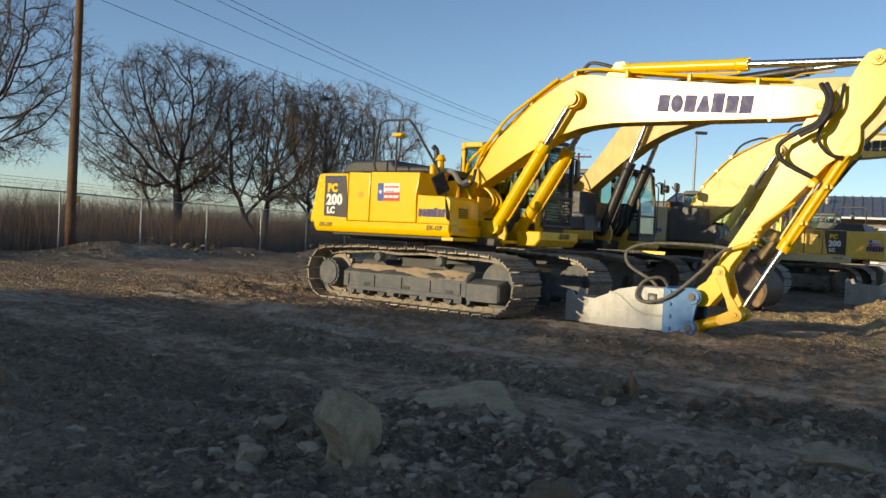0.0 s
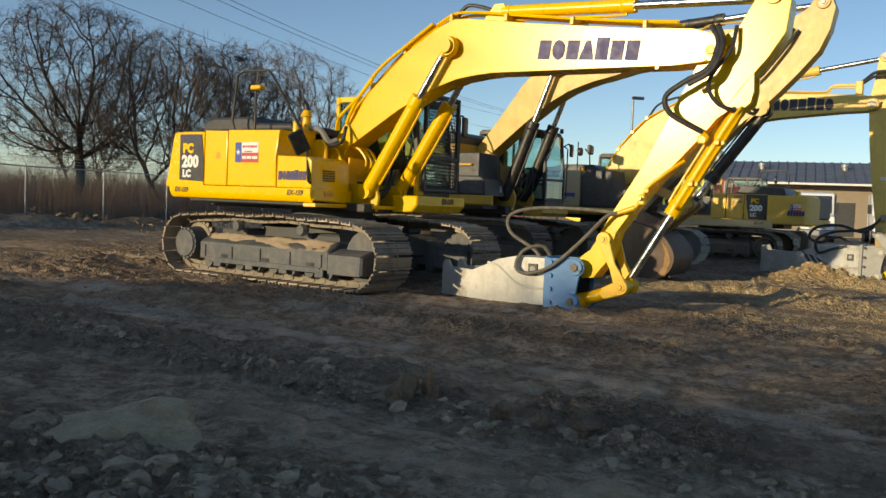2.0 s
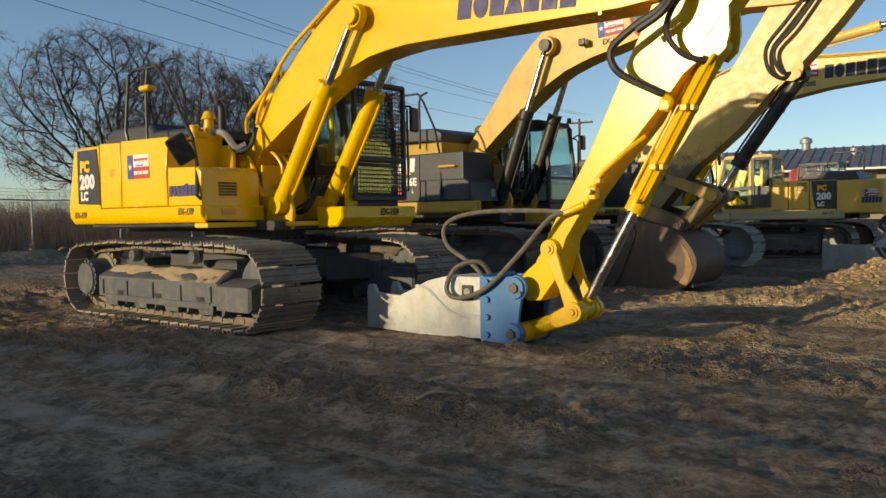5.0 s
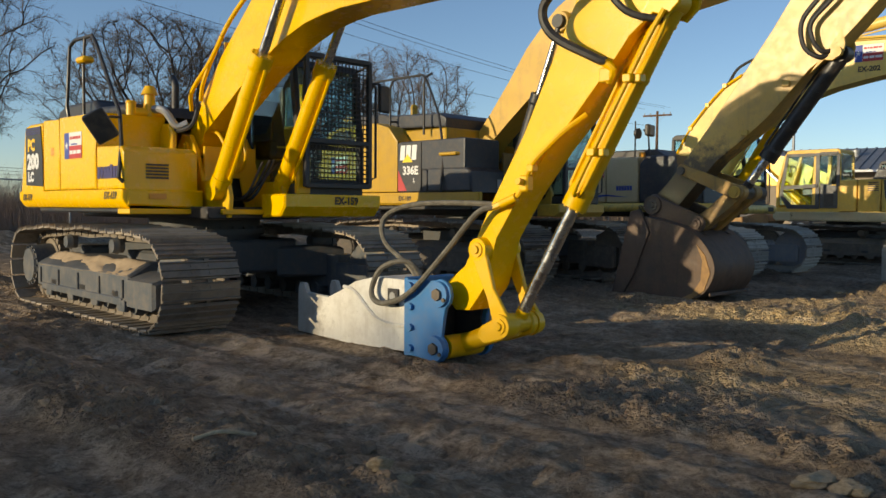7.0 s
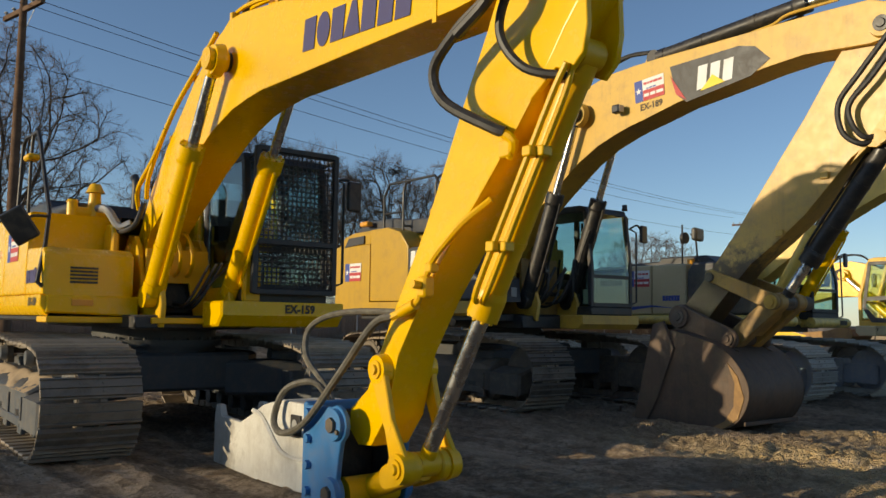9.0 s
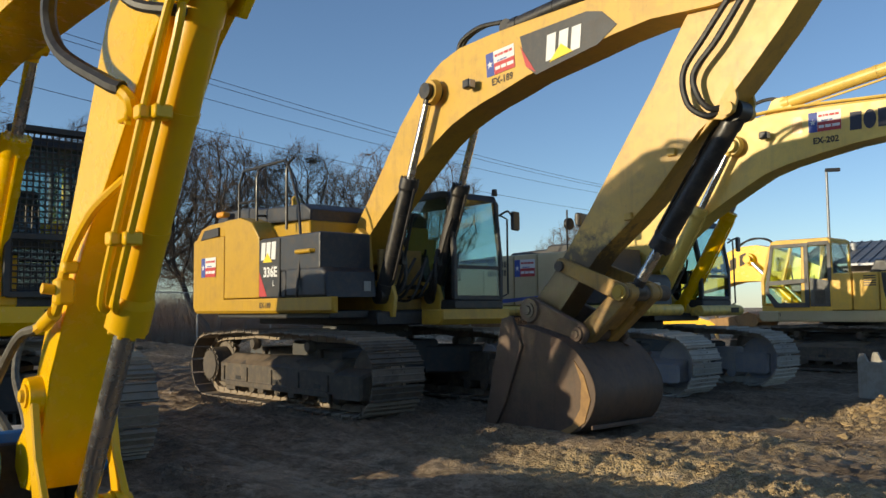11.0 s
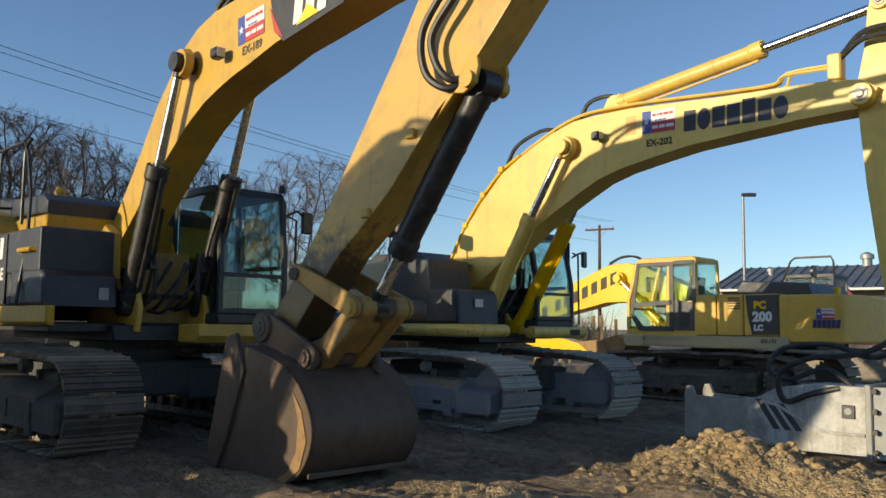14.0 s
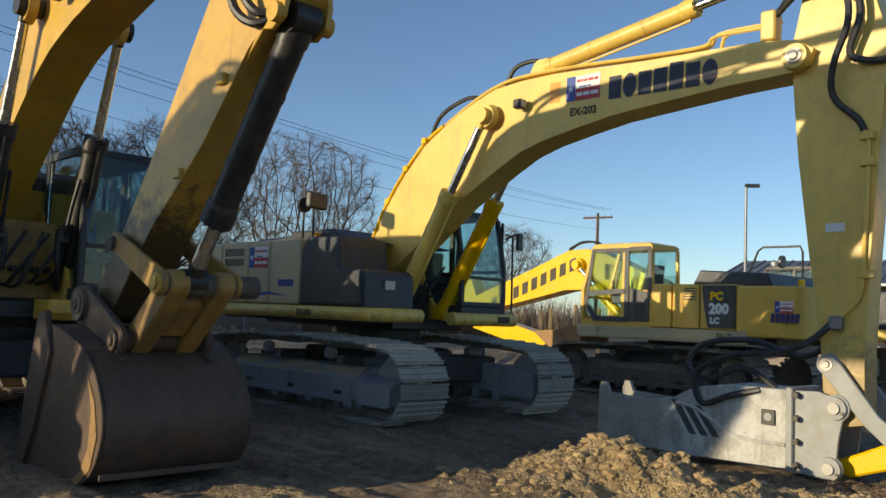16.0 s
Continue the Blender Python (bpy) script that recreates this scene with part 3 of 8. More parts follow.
gme.polygons.add(len(quads))
gme.polygons.foreach_set("loop_start", (np.arange(len(quads)) * 4).astype(np.int32))
gme.polygons.foreach_set("use_smooth", np.ones(len(quads), bool))
gme.update(calc_edges=True)
soil = gme.attributes.new("sunlit_loose_soil", "FLOAT", "POINT")
soil.data.foreach_set("value", sunlit_loose_soil(gco[:, 0], gco[:, 1]).astype(np.float32))
dark_mask = gme.attributes.new("shaded_dark_soil", "FLOAT", "POINT")
dark_mask.data.foreach_set("value", shaded_dark_soil(gco[:, 0], gco[:, 1]).astype(np.float32))
torn_ = gme.attributes.new("broken_soil", "FLOAT", "POINT")
torn_.data.foreach_set("value", broken_soil(gco[:, 0], gco[:, 1]).astype(np.float32))
dust_ = gme.attributes.new("dust_line", "FLOAT", "POINT")
dust_.data.foreach_set("value", dust_lines(gco[:, 0], gco[:, 1]).astype(np.float32))
gme.materials.append(DIRT)
ground = tagged(new("ground", gme), "rutted brown yard dirt with tyre marks and clods", "ground", kind="structure")


def rock_mesh(name, seed, material, sub=3, rough=0.35, flat=1.0):
    rnd = random.Random(seed)
    bm = bmesh.new()
    bmesh.ops.create_icosphere(bm, subdivisions=sub, radius=1.0)
    o = Vector((rnd.uniform(0, 50), rnd.uniform(0, 50), 3))
    planes = [(Vector((rnd.uniform(-1, 1), rnd.uniform(-1, 1), rnd.uniform(-0.4, 1))).normalized(), rnd.uniform(0.55, 0.85)) for _ in range(13)]
    for v in bm.verts:
        p = v.co.copy()
        for n, d in planes:
            k = p.dot(n)
            if k > d:
                p -= n * (k - d) * 0.97
        p *= 1 + rough * noise.noise(p * 1.7 + o) + 0.3 * rough * noise.noise(p * 5 + o)
        v.co = (p.x, p.y, p.z * flat)
    return mesh_of(bm, name, material, 24)


def lump(name, label, category, at, size, turn, seed, material, flat=1.0):
    me = rock_mesh(name, seed, material, 4, 0.4, flat)
    ob = new(name, me)
    z = float(ground_z(at[0], at[1]))
    ob.matrix_basis = pose(at[0], at[1], z + at[2], 0, 0, turn) @ Matrix.Diagonal((*size, 1))
    return tagged(ob, label, category, "lumps of dry clay")


lump("clay_lump", "large tan lump of dry clay lying on loose soil", "clay lump", (0.22, 5.1, 0.08), (0.40, 0.25, 0.17), -8, 3, CLAY)
lump("clay_lump", "upright tan lump of broken clay in loose soil", "clay lump", (-0.40, 3.92, 0.10), (0.17, 0.14, 0.23), 20, 8, CLAY)
lump("clay_lump", "flat pale clay slab in loose soil", "clay lump", (2.15, 4.55, 0.05), (0.24, 0.11, 0.09), -25, 12, CLAY)
lump("clay_lump", "small round clay lump", "clay lump", (-0.35, 5.3, 0.03), (0.11, 0.08, 0.07), 10, 15, CLAY)
lump("clay_lump", "rounded clay lump half buried in soil", "clay lump", (0.5, 3.2, 0.04), (0.18, 0.14, 0.11), 40, 21, CLOD)

for at_, size_, turn_, seed_, label_ in (
        ((1.38, 6.62, 0.05), (0.11, 0.09, 0.13), 10, 31, "upright brown clay lump beside the wheel track"),
        ((1.55, 6.66, 0.05), (0.07, 0.06, 0.13), -35, 32, "leaning flake of brown clay beside the wheel track"),
        ((1.95, 6.24, 0.03), (0.09, 0.07, 0.08), 60, 33, "brown clay lump in the turned shoulder"),
        ((2.18, 6.10, 0.03), (0.08, 0.06, 0.09), 15, 34, "brown clay lump in the turned shoulder"),
        ((2.38, 5.98, 0.03), (0.12, 0.08, 0.08), -20, 35, "brown clay lump in the turned shoulder"),
        ((3.91, 8.99, 0.02), (0.07, 0.05, 0.035), 5, 36, "small tan clay crumb on the crust"),
        ((4.03, 8.97, 0.02), (0.05, 0.05, 0.035), 40, 37, "small tan clay crumb on the crust"),
        ((3.60, 9.36, 0.02), (0.08, 0.05, 0.04), 70, 38, "dark clay lump on the crust"),
        ((3.70, 9.66, 0.02), (0.07, 0.06, 0.05), 25, 39, "tan clay lump on the crust"),
        ((5.84, 9.32, 0.03), (0.14, 0.07, 0.04), 35, 40, "flat pale clay flake on the crust"),
        ((5.98, 9.27, 0.03), (0.09, 0.07, 0.05), -15, 41, "flat pale clay flake on the crust")):
    lump("clay_lump", label_, "clay lump", at_, size_, turn_, seed_, CLAY if seed_ in (36, 37, 40, 41) else CLOD)
b = bmesh.new()
tube(b, [(2.93, 9.19, float(ground_z(2.93, 9.19)) + 0.02), (3.03, 9.29, float(ground_z(3.03, 9.29)) + 0.025), (3.18, 9.39, float(ground_z(3.18, 9.39)) + 0.02)], 0.011, 6, 4)
tagged(part("broken_stick", b, CLAY), "thin broken stick lying on the crust", "stick")


def scatter(name, label, count, region, size, material, seed, group_noise=0.0):
    """Loose clods, joined."""
    rnd = np.random.RandomState(seed)
    shapes = []
    for k in range(6):
        me = rock_mesh("tmp_clod", 100 + k, material, 1, 0.5, 0.75)
        co = np.zeros(len(me.vertices) * 3)
        me.vertices.foreach_get("co", co)
        fa = np.array([list(p.vertices) for p in me.polygons])
        shapes.append((co.reshape(-1, 3), fa))
        bpy.data.meshes.remove(me)
    vs, fs, base = [], [], 0
    spots = np.array([region(rnd) for _ in range(count)])
    heights = ground_z(spots[:, 0], spots[:, 1])
    for i in range(count):
        x, y = spots[i]
        r = size[0] * (size[1] / size[0]) ** (rnd.rand() ** 2.6)
        co, fa = shapes[rnd.randint(6)]
        a = rnd.rand() * 6.283
        rot = np.array([[math.cos(a), -math.sin(a), 0], [math.sin(a), math.cos(a), 0], [0, 0, 1]])
        p = (co * np.array([1, 0.6 + 0.5 * rnd.rand(), 0.5 + 0.5 * rnd.rand()])) @ rot.T * r
        p = p + np.array([x, y, heights[i] - r * 0.28])
        vs.append(p)
        fs.append(fa + base)
        base += len(p)
    me = bpy.data.meshes.new(name)
    me.from_pydata(np.concatenate(vs).tolist(), [], np.concatenate(fs).tolist())
    me.materials.append(material)
    return tagged(new(name, me), label, "soil", kind="stuff")


def churned(x0, x1, y0, y1):
    """Places on broken ground, denser towards the walk."""
    def at(r):
        while True:
            x, y = r.uniform(x0, x1), y0 + (y1 - y0) * r.rand() ** 1.5
            if broken_soil(x, y) > 0.25 + 0.5 * r.rand():
                return x, y
    return at


scatter("loose_clods", "loose brown earth clods scattered over the yard", 15000, churned(-4, 12, 2.6, 18), (0.008, 0.055), CLOD, 1)
scatter("ridge_clods", "turned clods in a line beside the wheel track", 1500,
        lambda r: (lambda u, v: (0.809 * u + 0.588 * v, -0.588 * u + 0.809 * v))(r.uniform(-6.6, 2.2), 6.2 + r.normal() * 0.13), (0.012, 0.095), HEAP, 8)
scatter("crust_crumbs", "small crumbs strewn over the pressed crust", 8000,
        lambda r: (r.uniform(-3.5, 9.0), 3.2 + 12.5 * r.rand() ** 1.4), (0.005, 0.020), CLOD, 9)
scatter("torn_clods", "rough torn clods on the lit strip by the tracks", 1600,
        lambda r: (r.uniform(-8, 1.5), r.uniform(12.2, 18.5)), (0.012, 0.07), CLOD, 5)
scatter("strip_clods", "rough clods on the open strip", 1500,
        lambda r: (lambda s, o: (4.5 + s * 0.75 + o, 10.5 + s * 0.66 - o))(r.uniform(0, 9), r.normal() * 0.8), (0.010, 0.05), CLOD, 6)
scatter("heap_clods", "crumbled clods on the heap of loose soil", 5200,
        lambda r: (0.9 + r.normal() * 1.5, 3.9 + r.normal() * 0.8), (0.010, 0.11), HEAP, 2)
scatter("mound_clods", "crumbled clods on the low dirt mound", 4500,
        lambda r: (10.75 + r.normal() * 0.75, 18.9 + r.normal() * 0.42), (0.007, 0.10), MOUND, 3)
scatter("strip_crumbs", "crumbled tan clods on the sunlit strip", 4200,
        lambda r: (lambda s, o: (7.4 + s * 0.69 + o * 0.72, 15.6 - s * 0.72 + o * 0.69))(r.normal() * 1.3, r.normal() * 0.45), (0.005, 0.042), MOUND, 7)
scatter("lit_crumbs", "crumbled tan clods before the bucket", 2600,
        lambda r: (8.7 + r.normal() * 1.0, 17.2 + r.normal() * 0.5), (0.005, 0.04), MOUND, 10)
scatter("berm_clods", "clods on the berm along the fence", 1500,
        lambda r: (lambda s, o: (FENCE_P.x + FENCE_U.x * s + FENCE_U.y * o, FENCE_P.y + FENCE_U.y * s - FENCE_U.x * o))(r.uniform(-6, 26), 2.0 + r.normal() * 0.7), (0.04, 0.22), CLOD, 4)


# ---- excavators ----
def ring_points(a, r, zb, sag, n):
    """Places and slopes of n shoes round a track; a: half the distance of the wheels, r: their radius to the shoe's foot."""
    pts = []
    for i in range(81):                                   # top run, rear to front
        x = -a + 2 * a * i / 80
        s = 1 - (x / a) ** 2
        pts.append((x, zb + 2 * r + sag * s ** 0.6 + 0.012 * math.sin(x * 5.2) * s))
    for i in range(1, 40):
        g = math.pi / 2 - math.pi * i / 40
        pts.append((a + r * math.cos(g), zb + r + r * math.sin(g)))
    for i in range(81):
        pts.append((a - 2 * a * i / 80, zb))
    for i in range(1, 40):
        g = -math.pi / 2 - math.pi * i / 40
        pts.append((-a + r * math.cos(g), zb + r + r * math.sin(g)))
    pts.append(pts[0])
    P = np.array(pts)
    L = np.concatenate([[0], np.cumsum(np.hypot(*np.diff(P, axis=0).T))])
    out = []
    for i in range(n):
        s = L[-1] * (i + 0.5) / n
        x, z = np.interp(s, L, P[:, 0]), np.interp(s, L, P[:, 1])
        x1, z1 = np.interp((s + 0.09) % L[-1], L, P[:, 0]), np.interp((s + 0.09) % L[-1], L, P[:, 1])
        x0, z0 = np.interp((s - 0.09) % L[-1], L, P[:, 0]), np.interp((s - 0.09) % L[-1], L, P[:, 1])
        out.append((x, z, math.degrees(math.atan2(z1 - z0, x1 - x0))))
    return out, L[-1] / n


def build_track(parent, sp, side):
    a, r, zb, w = sp["a"], sp["r"], sp["zb"], sp["w"]
    yc = side * sp["gauge"]
    out = side
    n = sp["shoes"]
    places, pitch = ring_points(a, r, zb, sp.get("sag", 0.07), n)
    # chain of links under the shoes
    bm = bmesh.new()
    for x, z, g in places:
        t = bmesh.new()
        for dy in (-0.085, 0.085):
            box(t, -pitch * 0.55, pitch * 0.55, dy - 0.025, dy + 0.025, -0.105, -0.012)
        rod(t, (pitch * 0.4, -0.12, -0.06), (pitch * 0.4, 0.12, -0.06), 0.032, n=8)
        bmesh.ops.transform(t, matrix=pose(x, yc, z, 0, -g, 0), verts=list(t.verts))
        merge(bm, t)
    chain = part("track_chain", bm, sp["m_shoe"], parent, "linked steel track chain with dried mud")
    sm = bmesh.new()
    slab(sm, [(-pitch * 0.44, -0.020), (pitch * 0.42, -0.012), (pitch * 0.42, 0.008), (pitch * 0.34, 0.012), (-pitch * 0.40, 0.004), (-pitch * 0.44, -0.008)], -w / 2, w / 2, "y", 0.004)
    for gx_, gh in ((-0.38, 0.022), (-0.04, 0.026), (0.31, 0.040)):
        slab(sm, [(pitch * gx_ - 0.011, 0.006), (pitch * gx_ + 0.011, 0.006), (pitch * gx_ + 0.006, gh), (pitch * gx_ - 0.006, gh)], -w / 2, w / 2)
    for bx in (-0.2, 0.14):
        for by in (-0.09, 0.09):
            rod(sm, (pitch * bx, by, 0.006), (pitch * bx, by, 0.018), 0.014, n=6)
    shoe_mesh = mesh_of(sm, "shoe", sp["m_shoe"])
    for x, z, g in places:
        o = new("shoe", shoe_mesh)
        o.parent = chain
        o.matrix_basis = pose(x, yc, z, 0, -g, 0)
    # frame: box girder with a sloped, mud-laden outer deck
    f = bmesh.new()
    h = r
    x0, x1 = -a + 0.42 * h / 0.46, a - 0.10
    yo = yc + out * w * 0.42
    sec = [(yc - out * 0.18, zb + 0.24), (yo, zb + 0.24), (yo, zb + h * 1.12), (yc + out * 0.10, zb + h * 1.42), (yc - out * 0.18, zb + h * 1.42)]
    slab(f, sec, x0, x1 - 0.35, "x", 0.02)
    sec2 = [(yc - out * 0.2, zb + 0.20), (yo + out * 0.03, zb + 0.20), (yo + out * 0.03, zb + h * 1.05), (yc + out * 0.12, zb + h * 1.22), (yc - out * 0.2, zb + h * 1.22)]
    slab(f, sec2, x1 - 0.36, x1 + 0.28, "x", 0.03)
    box(f, x0 + 0.2, x1 - 0.5, yo - 0.02, yo + 0.02, zb + 0.19, zb + 0.27, 0.008)
    for k in range(4):
        xx = x0 + 0.35 + k * (x1 - x0 - 0.8) / 3.2
        box(f, xx, xx + 0.16, yo - 0.03 if out > 0 else yo - 0.015, yo + 0.015 if out > 0 else yo + 0.03, zb + 0.13, zb + 0.25, 0.008)
    fr = part("track_frame", f, sp["m_frame"], parent, sp["frame_label"])
    for k in range(3):
        b = bmesh.new()
        xx = x0 + 0.5 + k * (x1 - x0 - 1.0) / 2.3
        box(b, xx, xx + 0.16, yo - 0.004, yo + 0.004, zb + h * 0.62, zb + h * 0.74, 0.002)
        part("frame_slot", b, BLACK, fr)
    # upright ribs and a towing eye on the girder's flank
    for k in range(5):
        b = bmesh.new()
        xx = x0 + 0.12 + k * (x1 - x0 - 0.62) / 4
        ya, yb = sorted((yo - out * 0.004, yo + out * 0.022))
        slab(b, [(xx, zb + 0.27), (xx + 0.035, zb + 0.27), (xx + 0.035, zb + h * 1.02), (xx, zb + h * 1.02)], ya, yb, "y", 0.006)
        part("frame_rib", b, sp["m_frame"], fr)
    # mud lying on the sloped deck
    rnd = random.Random(int(100 * abs(yc)) + int(sp["shoes"]))
    vs, fs, nu, nv = [], [], 64, 9
    o_ = Vector((rnd.uniform(0, 40), rnd.uniform(0, 40), 0))
    for iu in range(nu + 1):
        xx = x0 + 0.03 + (x1 - 0.42 - x0) * iu / nu
        for iv in range(nv + 1):
            q = iv / nv
            edge = min(1.0, 5 * q, 5 * (1 - q), iu / 3, (nu - iu) / 3)
            n1 = noise.noise(Vector((xx * 2.1, q * 1.6, 0)) + o_)
            n2 = noise.noise(Vector((xx * 9, q * 5, 3)) + o_)
            lift = max(-0.012, (0.012 + 0.055 * n1 + 0.022 * n2) * edge) if n1 > -0.28 else -0.012
            vs.append((xx, yc + out * (0.09 + q * (w * 0.42 - 0.085)), zb + h * (1.42 - 0.31 * q) + lift))
    for iu in range(nu):
        for iv in range(nv):
            k = iu * (nv + 1) + iv
            fs.append((k, k + 1, k + nv + 2, k + nv + 1) if out < 0 else (k, k + nv + 1, k + nv + 2, k + 1))
    me = bpy.data.meshes.new("mud_crust")
    me.from_pydata(vs, [], fs)
    me.materials.append(sp.get("m_mud", MUD))
    me.polygons.foreach_set("use_smooth", [True] * len(me.polygons))
    crust = new("mud_crust", me)
    crust.parent = fr
    tagged(crust, "crusted dried mud on the frame", kind="stuff")
    # rollers
    for k in range(sp.get("rollers", 8)):
        xx = -a + 0.52 + k * (2 * a - 1.05) / (sp.get("rollers", 8) - 1)
        b = bmesh.new()
        rod(b, (xx, yc - 0.20, zb + 0.19), (xx, yc + 0.20, zb + 0.19), 0.085, n=14)
        rod(b, (xx, yc + out * 0.17, zb + 0.19), (xx, yc + out * 0.25, zb + 0.19), 0.11, 0.09, n=14)
        part("track_roller", b, sp["m_frame"], parent)
    for xx in (-a * 0.38, a * 0.38):
        b = bmesh.new()
        rod(b, (xx, yc - 0.12, zb + 2 * r - 0.115), (xx, yc + out * 0.2, zb + 2 * r - 0.115), 0.075, n=14)
        rod(b, (xx, yc + out * 0.18, zb + 2 * r - 0.115), (xx, yc + out * 0.24, zb + 2 * r - 0.115), 0.095, 0.07, n=14)
        box(b, xx - 0.05, xx + 0.05, yc - 0.05, yc + 0.05, zb + h * 1.4, zb + 2 * r - 0.16, 0.01)
        part("carrier_roller", b, sp["m_frame"], parent)
    # sprocket with final drive, idler
    b = bmesh.new()
    rod(b, (-a, yc - 0.05, zb + r), (-a, yc + 0.05, zb + r), r - 0.11, n=24)
    for k in range(21):
        g = 6.28319 * k / 21
        t = bmesh.new()
        slab(t, [(-0.05, 0), (0.05, 0), (0.022, 0.075), (-0.022, 0.075)], -0.035, 0.035)
        bmesh.ops.transform(t, matrix=pose(-a + (r - 0.12) * math.sin(g), yc, zb + r + (r - 0.12) * math.cos(g), 0, math.degrees(g), 0), verts=list(t.verts))
        merge(b, t)
    sprocket = part("sprocket", b, sp["m_shoe"], parent, "toothed drive sprocket")
    b = bmesh.new()
    y1 = yc + out * (w * 0.36)
    rod(b, (-a, yc, zb + r), (-a, y1, zb + r), r * 0.62, r * 0.56, n=28)
    rod(b, (-a, y1, zb + r), (-a, y1 + out * 0.03, zb + r), r * 0.50, r * 0.47, n=28)
    for k in range(16):
        g = 6.28319 * k / 16
        p = (-a + r * 0.53 * math.cos(g), y1, zb + r + r * 0.53 * math.sin(g))
        rod(b, p, (p[0], y1 + out * 0.022, p[2]), 0.014, n=6)
    part("final_drive", b, sp["m_frame"], sprocket, "round bolted final drive cover")
    b = bmesh.new()
    rod(b, (a, yc - 0.09, zb + r), (a, yc + 0.09, zb + r), r - 0.10, n=28)
    rod(b, (a, yc - 0.04, zb + r), (a, yc + 0.04, zb + r), r - 0.06, n=28)
    part("idler", b, sp["m_frame"], parent)


def cylinder_ram(parent, p, q, r, m_barrel, share=0.62, rod_r=None, y=0.0, name="hydraulic_cylinder", label=""):
    """A hydraulic ram from p to q, both (x, z), at y: barrel, gland with bolts, chromed rod and end eyes."""
    P3, Q3 = Vector((p[0], y, p[1])), Vector((q[0], y, q[1]))
    d = (Q3 - P3).normalized()
    mid = P3 + (Q3 - P3) * share
    b = bmesh.new()
    rod(b, P3 + d * r * 0.8, mid, r, n=24)
    rod(b, mid - d * 0.12, mid + d * 0.02, r * 1.17, n=24)
    rod(b, mid - d * 0.16, mid - d * 0.12, r * 1.05, r * 1.17, n=24)
    rod(b, P3 + d * r * 0.5, P3 + d * (r * 0.5 + 0.12), r * 1.08, n=24)
    rod(b, P3 + Vector((0, -r * 0.95, 0)), P3 + Vector((0, r * 0.95, 0)), r * 1.05, n=20)
    up = Vector((0, 1, 0)).cross(d).normalized()
    for k in range(10):
        g = 6.28319 * k / 10
        o = (up * math.cos(g) + Vector((0, 1, 0)) * math.sin(g)) * r * 1.02
        rod(b, mid + d * 0.018 + o, mid + d * 0.035 + o, 0.013, n=6)
    # feed pipe along the barrel
    o = up * (r + 0.035)
    tube(b, [P3 + d * 0.25 + o * 0.8, P3 + d * 0.32 + o, mid - d * 0.22 + o, mid - d * 0.1 + o * 0.85], 0.018, 6, 3)
    for s in (0.35, 0.7):
        c = P3 + d * ((mid - P3).length * s)
        rod(b, c - d * 0.02, c + d * 0.02, r * 1.06, n=20)
    ram = part(name, b, m_barrel, parent, label)
    b = bmesh.new()
    rr = rod_r or r * 0.62
    rod(b, mid, Q3 - d * 0.05, rr, n=20)
    part("piston_rod", b, CHROME, ram, "polished steel piston rod")
    b = bmesh.new()
    rod(b, Q3 + Vector((0, -r * 0.9, 0)), Q3 + Vector((0, r * 0.9, 0)), r * 0.95, n=20)
    rod(b, Q3 - d * (r * 1.5), Q3, rr * 1.1, n=16)
    part("rod_eye", b, m_barrel, ram)
    return ram


def pin(parent, x, z, y0, y1, r, material, boss=None):
    b = bmesh.new()
    rod(b, (x, y0, z), (x, y1, z), r, n=20)
    for y, s in ((y0, -1), (y1, 1)):
        rod(b, (x, y, z), (x, y + s * 0.018, z), r * 0.6, r * 0.5, n=14)
    ob = part("pin", b, material, parent)
    if boss:
        for y, s in ((y0, 1), (y1, -1)):
            b = bmesh.new()
            rod(b, (x, y + s * 0.012, z), (x, y + s * 0.10, z), r * 1.55, r * 1.8, n=24)
            part("pin_boss", b, boss, parent)
    return ob


def beam(parent, name, outline, hw, material, label="", y1=None):
    """A welded box beam from y = -hw to y1."""
    b = bmesh.new()
    slab(b, outline, -hw, hw if y1 is None else y1, "y", 0.012, 2)
    return part(name, b, material, parent, label, 30)


